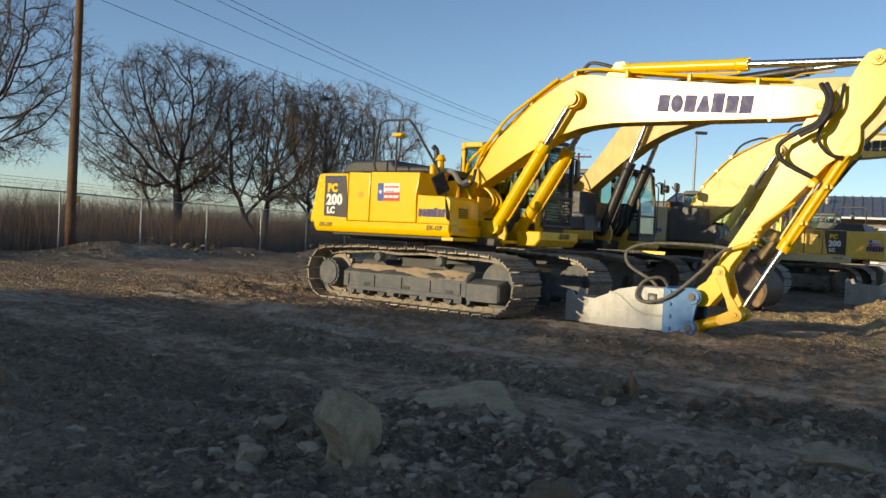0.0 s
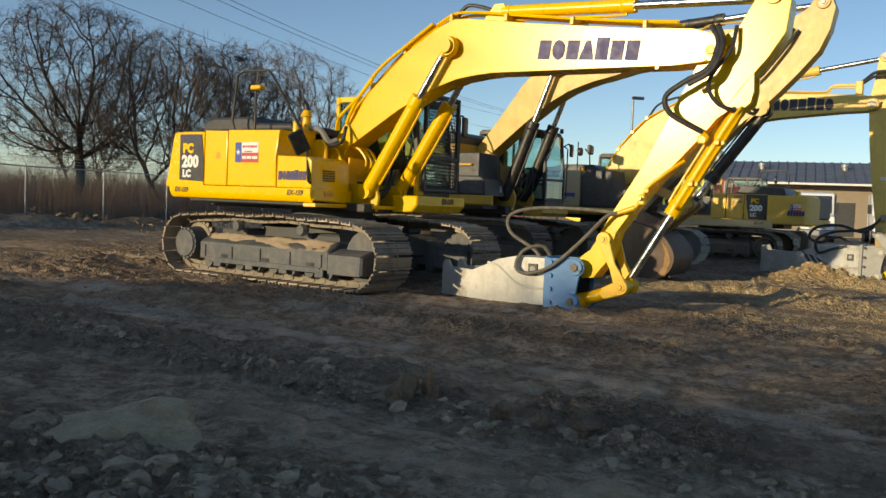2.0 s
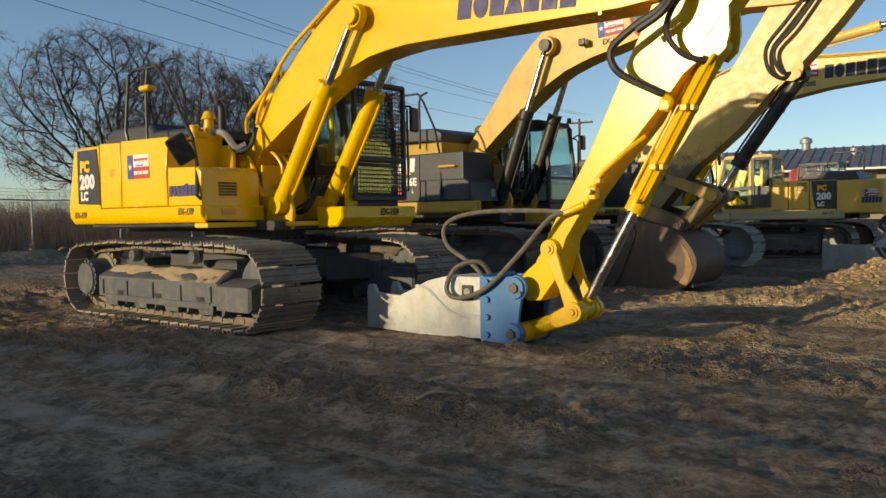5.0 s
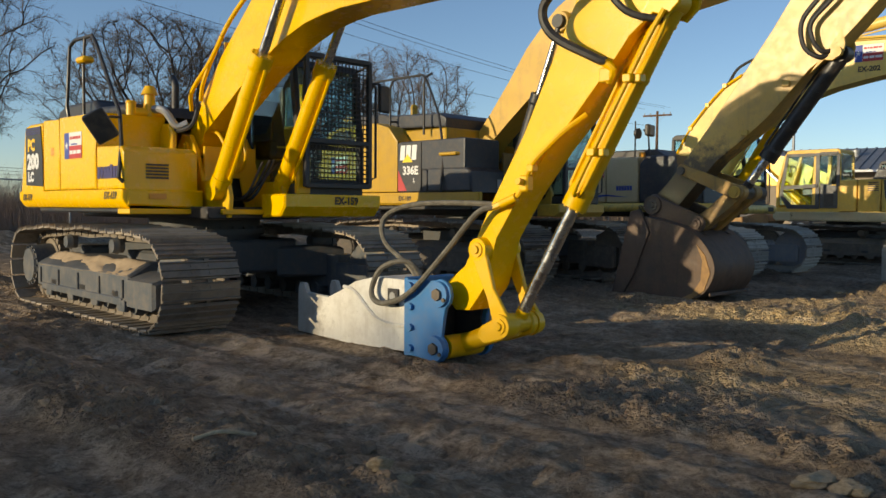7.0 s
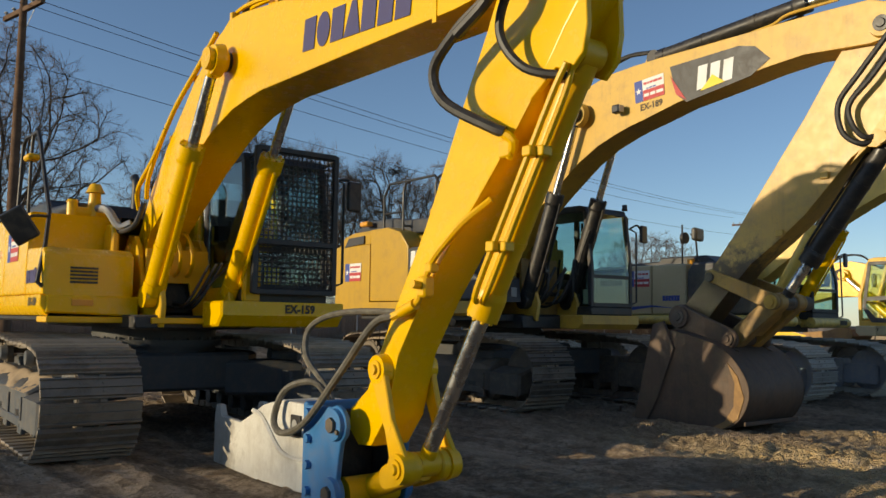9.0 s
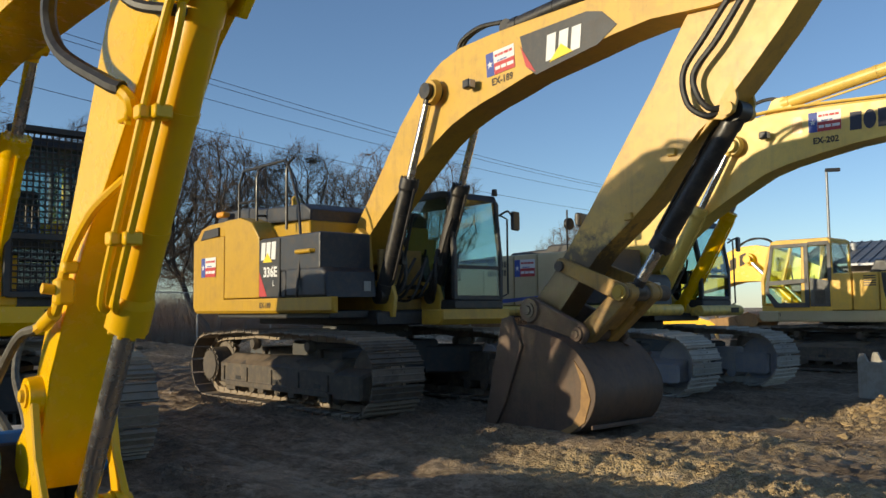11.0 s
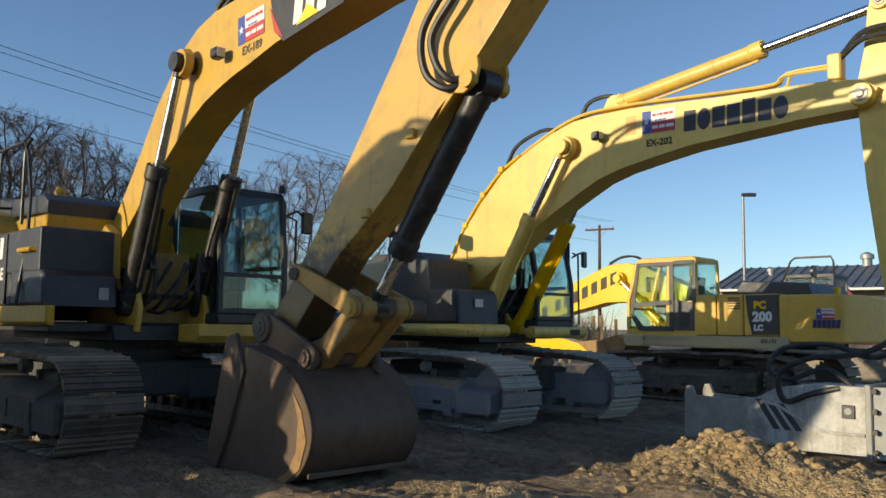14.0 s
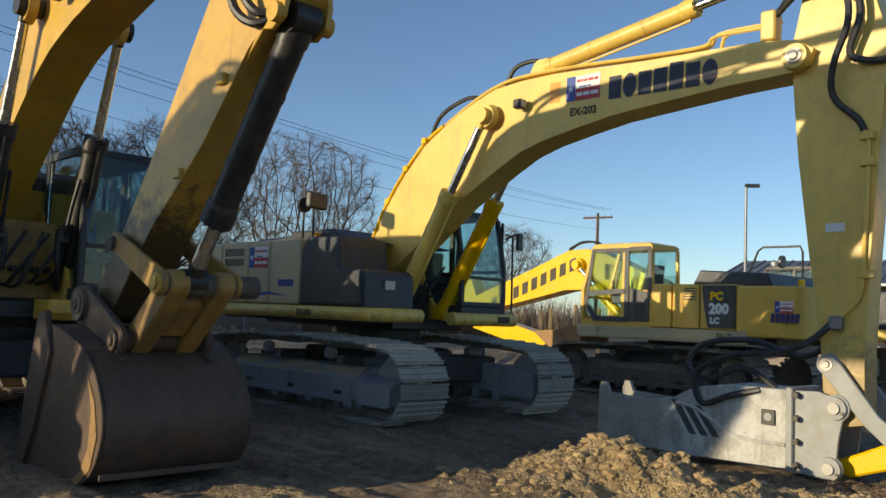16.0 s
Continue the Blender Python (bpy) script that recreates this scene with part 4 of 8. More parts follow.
def dealer_sign(parent, x, y, z, side="right", tilt=0.0, s=1.0, name="dealer_sign"):
    """A small printed board: blue field with a star, white field with rows of print, red band."""
    turn = {"right": 0, "left": 180}[side]
    base = pose(x, y, z, 0, 0, turn) @ pose(0, 0, 0, 0, -tilt, 0)

    def flat(bm, nm, m, par, d=0.0):
        o = part(nm, bm, m, par)
        o.matrix_basis = base if par is parent else Matrix.Identity(4)
        return o
    b = bmesh.new()
    box(b, 0, 0.52 * s, -0.004, 0, 0, 0.32 * s)
    sign = flat(b, name, WHITE, parent)
    sign["label"] = "printed dealer sign in blue, white and red"
    b = bmesh.new()
    box(b, 0, 0.14 * s, -0.007, -0.004, 0, 0.32 * s)
    flat(b, "blue_field", SIGN_BLUE, sign)
    b = bmesh.new()
    box(b, 0.145 * s, 0.52 * s, -0.007, -0.004, 0, 0.155 * s)
    flat(b, "red_band", RED, sign)
    b = bmesh.new()
    star = []
    for k in range(10):
        g, q = math.pi / 2 + k * math.pi / 5, (0.055 if k % 2 == 0 else 0.022) * s
        star.append((0.07 * s + q * math.cos(g), 0.16 * s + q * math.sin(g)))
    slab(b, star, -0.009, -0.007)
    flat(b, "star", WHITE, sign)
    for r0, (z0, z1) in enumerate(((0.235, 0.27), (0.165, 0.185))):
        xx = 0.165 + 0.04 * r0
        for wd in ((0.055, 0.03, 0.05, 0.08, 0.06), (0.04, 0.06, 0.05))[r0]:
            b = bmesh.new()
            box(b, xx * s, (xx + wd) * s, -0.006, -0.004, z0 * s, z1 * s)
            xx += wd + 0.012
            flat(b, "print_bar", SIGN_BLUE if r0 else RED, sign)
    b = bmesh.new()
    xx = 0.165
    for wd in (0.09, 0.09, 0.12):
        b = bmesh.new()
        box(b, xx * s, (xx + wd) * s, -0.009, -0.007, 0.055 * s, 0.10 * s)
        xx += wd + 0.018
        flat(b, "number_bar", WHITE, sign)
    return sign


def brand_blocks(parent, x, y, z, width, height, count, material, side="right", tilt=0.0, slant=0.15, name="brand_mark", skip=0.16, shapes=""):
    """A maker's mark as plain shapes: slanted blocks, discs and wedges."""
    turn = {"right": 0, "left": 180, "front": 90}[side]
    o = new(name)
    o.empty_display_size = 0.1
    o.parent = parent
    o["label"] = "maker's mark in plain blocks"
    step = width / count
    for k in range(count):
        b = bmesh.new()
        xa, xb = k * step, k * step + step * (1 - skip)
        sl = slant * height
        top = height * (1.14 if (count == 7 and k == 4) else 1.0)
        kind = shapes[k:k + 1]
        if kind == "o":
            c_, w_ = (xa + xb + sl) / 2, (xb - xa) * 0.54
            outline = [(c_ + w_ * math.cos(g * 0.3927), height * (0.5 + 0.53 * math.sin(g * 0.3927))) for g in range(16)]
        elif kind == "a":
            outline = [(xa - 0.02, 0), (xb + 0.02, 0), ((xa + xb) / 2 + 0.03 + sl, top), ((xa + xb) / 2 - 0.03 + sl, top)]
        else:
            outline = [(xa, 0), (xb, 0), (xb + sl, top), (xa + sl, top)]
        slab(b, outline, -0.004, 0.0)
        part("mark_block", b, material, o)
    o.matrix_basis = pose(x, y, z, 0, 0, turn) @ pose(0, 0, 0, 0, -tilt, 0)
    return o


def build_cab(parent, c):
    """The cab: sills, posts, roof, panes, seat; c has x0, x1, y0, y1, z0, z1 and materials."""
    x0, x1, y0, y1, z0, z1 = c["x0"], c["x1"], c["y0"], c["y1"], c["z0"], c["z1"]
    m = c["m"]
    lean = c.get("lean", 0.10)                      # windscreen leans back
    waist = z0 + (z1 - z0) * 0.40
    b = bmesh.new()
    box(b, x0, x1, y0, y1, z0, z0 + 0.14, 0.02)
    cab = part("cab", b, m, parent, c.get("label", ""))

    def piece(name, pts, ya, yb, w, seg=1):
        t = bmesh.new()
        slab(t, pts, ya, yb, "y", w, seg)
        return part(name, t, m, cab)
    piece("cab_roof", [(x0 + 0.02, z1 - 0.10), (x1 - lean - 0.01, z1 - 0.10), (x1 - lean - 0.05, z1 - 0.01), (x1 - lean - 0.18, z1 + 0.02), (x0 + 0.1, z1 + 0.02), (x0 + 0.02, z1 - 0.03)], y0, y1, 0.03, 2)
    piece("rear_wall", [(x0, z0 + 0.14), (x0 + 0.07, z0 + 0.14), (x0 + 0.07, waist + 0.1), (x0, waist + 0.1)], y0, y1, 0.01)
    zk = z0 + (z1 - z0) * 0.45
    for yy, s in ((y0, 1), (y1, -1)):
        ya, yb = min(yy, yy + s * 0.07), max(yy, yy + s * 0.07)
        piece("rear_post", [(x0, waist + 0.1), (x0 + 0.07, waist + 0.1), (x0 + 0.09, z1 - 0.09), (x0 + 0.02, z1 - 0.09)], ya, yb, 0.01)
        piece("front_post", [(x1 - 0.08, z0 + 0.14), (x1, z0 + 0.14), (x1, zk), (x1 - lean, z1 - 0.09), (x1 - lean - 0.09, z1 - 0.09), (x1 - 0.08, zk)], ya, yb, 0.012)
        piece("middle_post", [(x0 + 0.62, z0 + 0.14), (x0 + 0.72, z0 + 0.14), (x0 + 0.68, z1 - 0.09), (x0 + 0.58, z1 - 0.09)], ya, yb, 0.012)
        piece("side_panel", [(x0 + 0.07, z0 + 0.14), (x0 + 0.62, z0 + 0.14), (x0 + 0.62, waist), (x0 + 0.07, waist + 0.1)], ya + 0.012, yb - 0.012, 0.004)
    piece("front_sill", [(x1 - 0.07, z0 + 0.14), (x1, z0 + 0.14), (x1, z0 + 0.2), (x1 - 0.07, z0 + 0.2)], y0 + 0.07, y1 - 0.07, 0.01)
    piece("windscreen_bar", [(x1 - 0.05, z0 + (z1 - z0) * 0.34), (x1 - 0.005, z0 + (z1 - z0) * 0.34), (x1 - 0.005, z0 + (z1 - z0) * 0.37), (x1 - 0.05, z0 + (z1 - z0) * 0.37)], y0 + 0.07, y1 - 0.07, 0.01)
    panes = []
    zm = z0 + (z1 - z0) * 0.355
    b = bmesh.new()
    zt = z1 - 0.1
    q = [(x1 - 0.03, zm), (x1 - 0.018, zm), (x1 - 0.02, z0 + (z1 - z0) * 0.45), (x1 - lean - 0.02, zt), (x1 - lean - 0.032, zt), (x1 - 0.032, z0 + (z1 - z0) * 0.45)]
    slab(b, q, y0 + 0.06, y1 - 0.06)
    panes.append(b)
    b = bmesh.new()
    slab(b, [(x1 - 0.03, z0 + 0.2), (x1 - 0.018, z0 + 0.2), (x1 - 0.018, zm - 0.01), (x1 - 0.03, zm - 0.01)], y0 + 0.06, y1 - 0.06)
    panes.append(b)
    for yy in (y0 + 0.02, y1 - 0.032):
        b = bmesh.new()
        slab(b, [(x0 + 0.72, z0 + 0.16), (x1 - 0.09, z0 + 0.16), (x1 - 0.09, z0 + (z1 - z0) * 0.45), (x1 - lean - 0.1, zt), (x0 + 0.69, zt)], yy, yy + 0.012)
        panes.append(b)
        b = bmesh.new()
        slab(b, [(x0 + 0.09, waist + 0.10), (x0 + 0.62, waist), (x0 + 0.59, zt), (x0 + 0.09, zt)], yy, yy + 0.012)
        panes.append(b)
    b = bmesh.new()
    box(b, x0 + 0.03, x0 + 0.042, y0 + 0.1, y1 - 0.1, waist + 0.1, z1 - 0.06)
    panes.append(b)
    for b in panes:
        o = part("window_pane", b, PANE, cab, "tinted cab glass")
        o.visible_shadow = False
    ym = (y0 + y1) / 2
    b = bmesh.new()
    slab(b, [(x0 + 0.35, z0 + 0.45), (x0 + 0.85, z0 + 0.48), (x0 + 0.85, z0 + 0.60), (x0 + 0.45, z0 + 0.58), (x0 + 0.30, z0 + 1.25), (x0 + 0.18, z0 + 1.22), (x0 + 0.28, z0 + 0.5)], ym - 0.25, ym + 0.25, "y", 0.03)
    box(b, x0 + 0.4, x0 + 0.75, ym - 0.2, ym + 0.2, z0 + 0.14, z0 + 0.46)
    part("operator_seat", b, SEAT, cab, "dark cloth operator seat")
    b = bmesh.new()
    for s in (-1, 1):
        box(b, x0 + 0.5, x0 + 1.0, ym + s * 0.34 - 0.06, ym + s * 0.34 + 0.06, z0 + 0.45, z0 + 0.68, 0.02)
        rod(b, (x0 + 0.95, ym + s * 0.34, z0 + 0.66), (x0 + 1.0, ym + s * 0.34, z0 + 0.92), 0.02, n=8)
    part("control_console", b, BLACK, cab)
    if c.get("door"):
        ys = y1 if c["door"] > 0 else y0
        b = bmesh.new()
        for xx in (x0 + 0.70, x1 - 0.14):
            box(b, xx, xx + 0.05, ys - 0.012, ys + 0.012, z0 + 0.2, zt - 0.02, 0.006)
        box(b, x0 + 0.7, x1 - 0.1, ys - 0.012, ys + 0.012, z0 + 0.12, z0 + 0.2, 0.006)
        box(b, x0 + 0.7, x1 - 0.18, ys - 0.012, ys + 0.012, waist + 0.02, waist + 0.08, 0.006)
        part("cab_door", b, DARK, cab, "glazed cab door with dark frame")
    return cab


def mirror(parent, base, arm_pts, centre, size=(0.05, 0.19, 0.32), turn=0.0, m=None):
    b = bmesh.new()
    tube(b, [base] + arm_pts + [centre], 0.016, 8, 4)
    arm = part("mirror_arm", b, BLACK, parent)
    b = bmesh.new()
    box(b, -size[0] / 2, size[0] / 2, -size[1] / 2, size[1] / 2, -size[2] / 2, size[2] / 2, 0.03, 2)
    o = part("mirror", b, BLACK, arm, "black rear-view mirror housing")
    o.matrix_basis = pose(*centre, 0, 0, turn)
    return arm


def rail(parent, pts, r=0.019, k=1, m=None, label="black tubular handrail"):
    b = bmesh.new()
    tube(b, pts, r, 8, k)
    return part("handrail", b, m or BLACK, parent, label)


def hoses(parent, lines, r=0.022, m=None, label="black hydraulic hose"):
    for pts in lines:
        b = bmesh.new()
        tube(b, pts, r, 8, 6)
        part("hydraulic_hose", b, m or HOSE, parent, label)


def tangle(parent, count, seed, a, mid, b, spread, r=0.017, m=None, label="dark hydraulic hose"):
    """Hoses of uneven run from about a, by mid, to about b."""
    rnd = random.Random(seed)
    for k in range(count):
        f = k / max(1, count - 1) - 0.5
        run = []
        for p, j in ((a, 0.3), (mid, 1.0), (b, 0.3)):
            run.append((p[0] + rnd.uniform(-1, 1) * spread[0] * j, p[1] + f * spread[1] + rnd.uniform(-1, 1) * 0.3 * spread[1] * j, p[2] + rnd.uniform(-1, 1) * spread[2] * j))
        q = bmesh.new()
        tube(q, run, r * rnd.uniform(0.8, 1.25), 8, 7)
        part("hydraulic_hose", q, m or HOSE, parent, label)


def excavator(sp):
    """Everything that all four machines share. x runs ahead, y to the machine's left."""
    ob = thing("excavator", pose(*sp["at"], 0, 0, sp["heading"]), sp["label"], "excavator", "row of parked excavators")
    ux = sp.get("slew", 0.0)                        # place of the slewing centre along the machine
    turn = pose(ux, 0, 0, 0, 0, sp.get("track_turn", 0.0))
    before = set(bpy.data.objects)
    for side in (-1, 1):
        build_track(ob, sp, side)
    zb, r, g = sp["zb"], sp["r"], sp["gauge"]
    b = bmesh.new()
    slab(b, [(-0.85, -0.75), (-0.5, -1.0), (0.5, -1.0), (0.85, -0.75), (0.85, 0.75), (0.5, 1.0), (-0.5, 1.0), (-0.85, 0.75)], zb + 0.42, zb + 2 * r - 0.08, "z", 0.03)
    part("car_body", b, CARBODY, ob, "welded steel centre frame")
    for sx in (-1, 1):
        for sy in (-1, 1):
            b = bmesh.new()
            slab(b, [(sx * 0.35, sy * 0.6), (sx * 0.85, sy * 0.5), (sx * 1.25, sy * g), (sx * 0.65, sy * g)], zb + 0.36, zb + 2 * r - 0.16, "z", 0.03)
            part("frame_leg", b, CARBODY, ob)
    b = bmesh.new()
    rod(b, (0, 0, zb + 2 * r - 0.1), (0, 0, sp["deck"] - 0.02), 0.66, n=40)
    rod(b, (0, 0, zb + 2 * r - 0.02), (0, 0, zb + 2 * r + 0.05), 0.72, n=48)
    for k in range(28):
        q = 6.28319 * k / 28
        rod(b, (0.69 * math.cos(q), 0.69 * math.sin(q), zb + 2 * r + 0.05), (0.69 * math.cos(q), 0.69 * math.sin(q), zb + 2 * r + 0.08), 0.018, n=6)
    part("slew_ring", b, CARBODY, ob, "bolted slewing ring")
    for o in set(bpy.data.objects) - before:
        if o.parent is ob:
            o.matrix_basis = turn @ o.matrix_basis
    return ob


def counterweight(parent, x_front, x_side, x_back, hw, z0, z1, material, label, drop=0.0):
    """Round-backed tail weight, chamfered below."""
    plan = [(x_front, -hw), (x_side, -hw)]
    for k in range(1, 10):
        g = math.pi * k / 10
        plan.append((x_side - 0.05 - (x_side - x_back) * math.sin(g) ** 0.55, -hw * math.cos(g)))
    plan += [(x_side, hw), (x_front, hw)]
    b = bmesh.new()
    t = bmesh.new()
    slab(t, plan, z0, z1, "z", 0.05, 3)
    for v in t.verts:
        if v.co.x < x_side + 0.1:
            v.co.x += drop * (v.co.z - z0) / (z1 - z0)
    merge(b, t)
    return part("counterweight", b, material, parent, label, 50)


def boom_lamp(parent, x, y, z):
    b = bmesh.new()
    box(b, x - 0.07, x + 0.07, y - 0.16, y - 0.04, z - 0.06, z + 0.06, 0.02)
    tube(b, [(x, y, z + 0.02), (x, y - 0.05, z + 0.05), (x, y - 0.08, z)], 0.014, 6, 3)
    lamp = part("work_lamp", b, BLACK, parent, "square black boom work lamp")
    b = bmesh.new()
    box(b, x + 0.07, x + 0.078, y - 0.15, y - 0.05, z - 0.05, z + 0.05, 0.003)
    part("lens", b, LENS, lamp)


def breaker(parent, x0, x1, z0, hw, m, m_plate, top, y=0.0, name="hydraulic_breaker", label="", tip=1.0):
    """A boxed breaker lying on its back, with wear prongs at its tip and a bolted flange at its head."""
    b = bmesh.new()
    L = x1 - x0
    side = [(x0, z0 + 0.03), (x0, z0 + 0.46 * tip), (x0 + 0.03, z0 + 0.53 * tip), (x0 + 0.10, z0 + 0.53 * tip), (x0 + 0.15, z0 + 0.44 * tip), (x0 + 0.30 * L, z0 + 0.42 * tip), (x0 + 0.42 * L, z0 + 0.50 * (0.5 + 0.5 * tip)),
            (x0 + 0.55 * L, z0 + top - 0.06), (x0 + 0.72 * L, z0 + top), (x1, z0 + top), (x1, z0 + 0.02), (x0 + 0.5 * L, z0)]
    core = [(x0 + 0.03, z0 + 0.05), (x0 + 0.03, z0 + 0.36)] + side[5:]
    slab(b, core, y - hw + 0.05, y + hw - 0.05, "y", 0.02)
    for s in (-1, 1):
        slab(b, side, y + s * (hw - 0.06) - 0.03, y + s * (hw - 0.06) + 0.03, "y", 0.015, 2)
    body = part(name, b, m, parent, label)
    # weld ribs on the side
    for s in (-1, 1):
        b = bmesh.new()
        yy = y + s * (hw - 0.022)
        tube(b, [(x0 + 0.46 * L, yy, z0 + 0.54), (x0 + 0.56 * L, yy, z0 + 0.50), (x0 + 0.72 * L, yy, z0 + 0.30), (x0 + 0.84 * L, yy, z0 + 0.25), (x1 - 0.02, yy, z0 + 0.25)], 0.020, 6, 3)
        part("weld_rib", b, m, body)
        b = bmesh.new()
        box(b, x1 - 0.26, x1 - 0.12, yy - 0.012, yy + 0.012, z0 + 0.42, z0 + 0.57, 0.005)
        port = part("hose_port", b, BLACK, body, "dark recessed hose port")
        b = bmesh.new()
        rod(b, (x1 - 0.19, yy, z0 + 0.5), (x1 - 0.19, yy + s * 0.016, z0 + 0.5), 0.04, n=12)
        part("flange", b, GREY, port)
    # head flange
    b = bmesh.new()
    box(b, x1, x1 + 0.07, y - hw - 0.03, y + hw + 0.03, z0 - 0.0, z0 + top + 0.03, 0.012)
    fl = part("head_flange", b, m_plate, parent)
    for s in (-1, 1):
        for k in range(4):
            b = bmesh.new()
            zz = z0 + 0.08 + k * (top - 0.12) / 3
            rod(b, (x1 + 0.105, y + s * (hw - 0.02), zz), (x1 + 0.105, y + s * (hw + 0.065), zz), 0.032, n=6)
            part("bolt", b, BLACK if m_plate is not BLUE else BLUE, fl)
    return body


def bracket_plates(parent, x0, z0, h, hw, m, xu, zu, xl, zl, y=0.0):
    """Two cheek plates that take the pins of arm and link."""
    for s in (-1, 1):
        b = bmesh.new()
        o = [(x0, z0), (x0, z0 + h), (xu - 0.16, z0 + h + 0.01)]
        for k in range(7):
            g = radians(120 - k * 30)
            o.append((xu + 0.13 * math.cos(g), zu + 0.13 * math.sin(g)))
        o.append((min(xu, xl) + 0.08, (zu + zl) / 2))
        for k in range(6):
            g = radians(60 - k * 30)
            o.append((xl + 0.12 * math.cos(g), zl + 0.12 * math.sin(g)))
        o.append((x0 + 0.1, z0))
        yy = y + s * hw
        slab(b, o, yy - 0.02, yy + 0.02, "y", 0.006)
        for (px, pz) in ((xu, zu), (xl, zl)):
            rod(b, (px, yy, pz), (px, yy + s * 0.05, pz), 0.115, 0.105, n=24)
        pl = part("bracket_plate", b, m, parent, "cheek plate with pin bosses")
        for (px, pz) in ((xu, zu), (xl, zl)):
            b = bmesh.new()
            rod(b, (px, yy, pz), (px, yy + s * 0.075, pz), 0.052, n=6 if m is BLUE else 20)
            part("pin_head", b, PIN_DARK if m is BLUE else LENS, pl)
            b = bmesh.new()
            rod(b, (px + 0.075, yy + s * 0.05, pz - 0.04), (px + 0.075, yy + s * 0.066, pz - 0.04), 0.018, n=6)
            part("lock_bolt", b, PIN_DARK, pl)


# --- the freshly painted yellow machine with the breaker ---
def build_fresh_machine():
    sp = dict(at=(0.30, 15.20, 0.0), heading=-36.5, track_turn=-2.0, a=1.80, r=0.445, zb=0.12, gauge=1.195, w=0.80, shoes=47, deck=1.28, slew=0.0,
              m_shoe=SHOE_K, m_frame=FRAME_K, frame_label="slate grey track frame crusted with dried mud", sag=0.06,
              label="bright yellow tracked excavator with a breaker lowered to the dirt")
    ob = excavator(sp)
    # revolving frame
    b = bmesh.new()
    box(b, -2.2, 1.15, -0.62, 0.62, 1.18, 1.32, 0.02)
    box(b, -2.0, 0.6, -1.25, 1.25, 1.24, 1.32, 0.02)
    part("revolving_frame", b, DARK, ob, "dark steel revolving frame")
    # side skirts with chamfered lower edge
    for s in (-1, 1):
        b = bmesh.new()
        sec = [(s * 1.38, 1.34 + 0.06), (s * 1.38, 1.50), (s * 1.30, 1.50), (s * 1.30, 1.30), (s * 1.33, 1.32)]
        slab(b, sec, -2.34 if s < 0 else -2.34, 0.74 if s < 0 else 0.4, "x", 0.01)
        part("side_skirt", b, Y_NEW, ob)
    counterweight(ob, -1.55, -2.22, -2.72, 1.36, 1.45, 2.36, Y_NEW, "rounded yellow counterweight", 0.20)
    b = bmesh.new()
    slab(b, [(-2.34, 1.31), (-2.34, 1.47), (-1.5, 1.47), (-1.5, 1.31)], -1.30, 1.30, "y", 0.03)
    part("tail_plate", b, Y_NEW, ob)
    # right hand doors
    for x0, x1 in ((-1.535, -1.02), (-1.01, 0.04)):
        b = bmesh.new()
        slab(b, [(x0, 1.505), (x0, 2.375), (x1 + (0.05 if x1 > 0 else 0), 2.36), (x1 - (0.02 if x1 > 0 else 0), 1.95), (x1, 1.505)], -1.365, -0.55, "y", 0.03, 2)
        d = part("side_door", b, Y_NEW, ob, "smooth yellow engine side door")
        if x0 < -1.2:
            b = bmesh.new()
            box(b, -1.27, -1.17, -1.372, -1.36, 1.93, 2.02, 0.008)
            part("latch", b, AMBER, d)
    b = bmesh.new()
    box(b, -1.5, 0.0, 0.55, 1.36, 1.50, 2.375, 0.03, 2)
    part("side_door", b, Y_NEW, ob, "smooth yellow engine side door")
    # tool box ahead of the doors
    b = bmesh.new()
    slab(b, [(0.045, 1.50), (0.045, 1.985), (0.66, 1.965), (0.735, 1.90), (0.745, 1.50)], -1.365, -0.50, "y", 0.035, 2)
    tb = part("tool_box", b, Y_NEW, ob, "yellow tool box with a louvre")
    for k in range(5):
        b = bmesh.new()
        box(b, 0.742, 0.752, -1.12, -0.86, 1.62 + k * 0.035, 1.640 + k * 0.035)
        part("louvre", b, BLACK, tb)
    b = bmesh.new()
    slab(b, [(-1.33, 1.33), (-1.33, 1.5), (-0.45, 1.5), (-0.45, 1.30)], 0.66, 0.76, "x", 0.015)
    part("front_step", b, Y_NEW, ob)
    b = bmesh.new()
    box(b, 0.76, 0.775, -1.1, -0.9, 1.40, 1.46, 0.004)
    part("marker", b, AMBER, ob, "small amber marker")
    # engine hood
    b = bmesh.new()
    slab(b, [(-2.05, 2.37), (-1.98, 2.56), (-1.8, 2.62), (-0.9, 2.62), (-0.78, 2.52), (-0.05, 2.50), (0.02, 2.38)], -1.0, 0.95, "y", 0.06, 3)
    part("engine_hood", b, DARK, ob, "charcoal engine hood")
    b = bmesh.new()
    rod(b, (-0.55, -0.1, 2.5), (-0.55, -0.1, 2.75), 0.05, n=14)
    tube(b, [(-0.55, -0.1, 2.7), (-0.55, -0.1, 2.86), (-0.63, -0.1, 2.95)], 0.05, 12, 4)
    part("exhaust_pipe", b, DARK, ob)
    for x, y in ((-0.22, -0.62), (0.03, -0.95)):
        b = bmesh.new()
        rod(b, (x, y, 2.36), (x, y, 2.50), 0.055, n=16)
        rod(b, (x, y, 2.50), (x, y, 2.53), 0.065, 0.05, n=16)
        part("filler_cap", b, Y_NEW2, ob, "yellow filler cap")
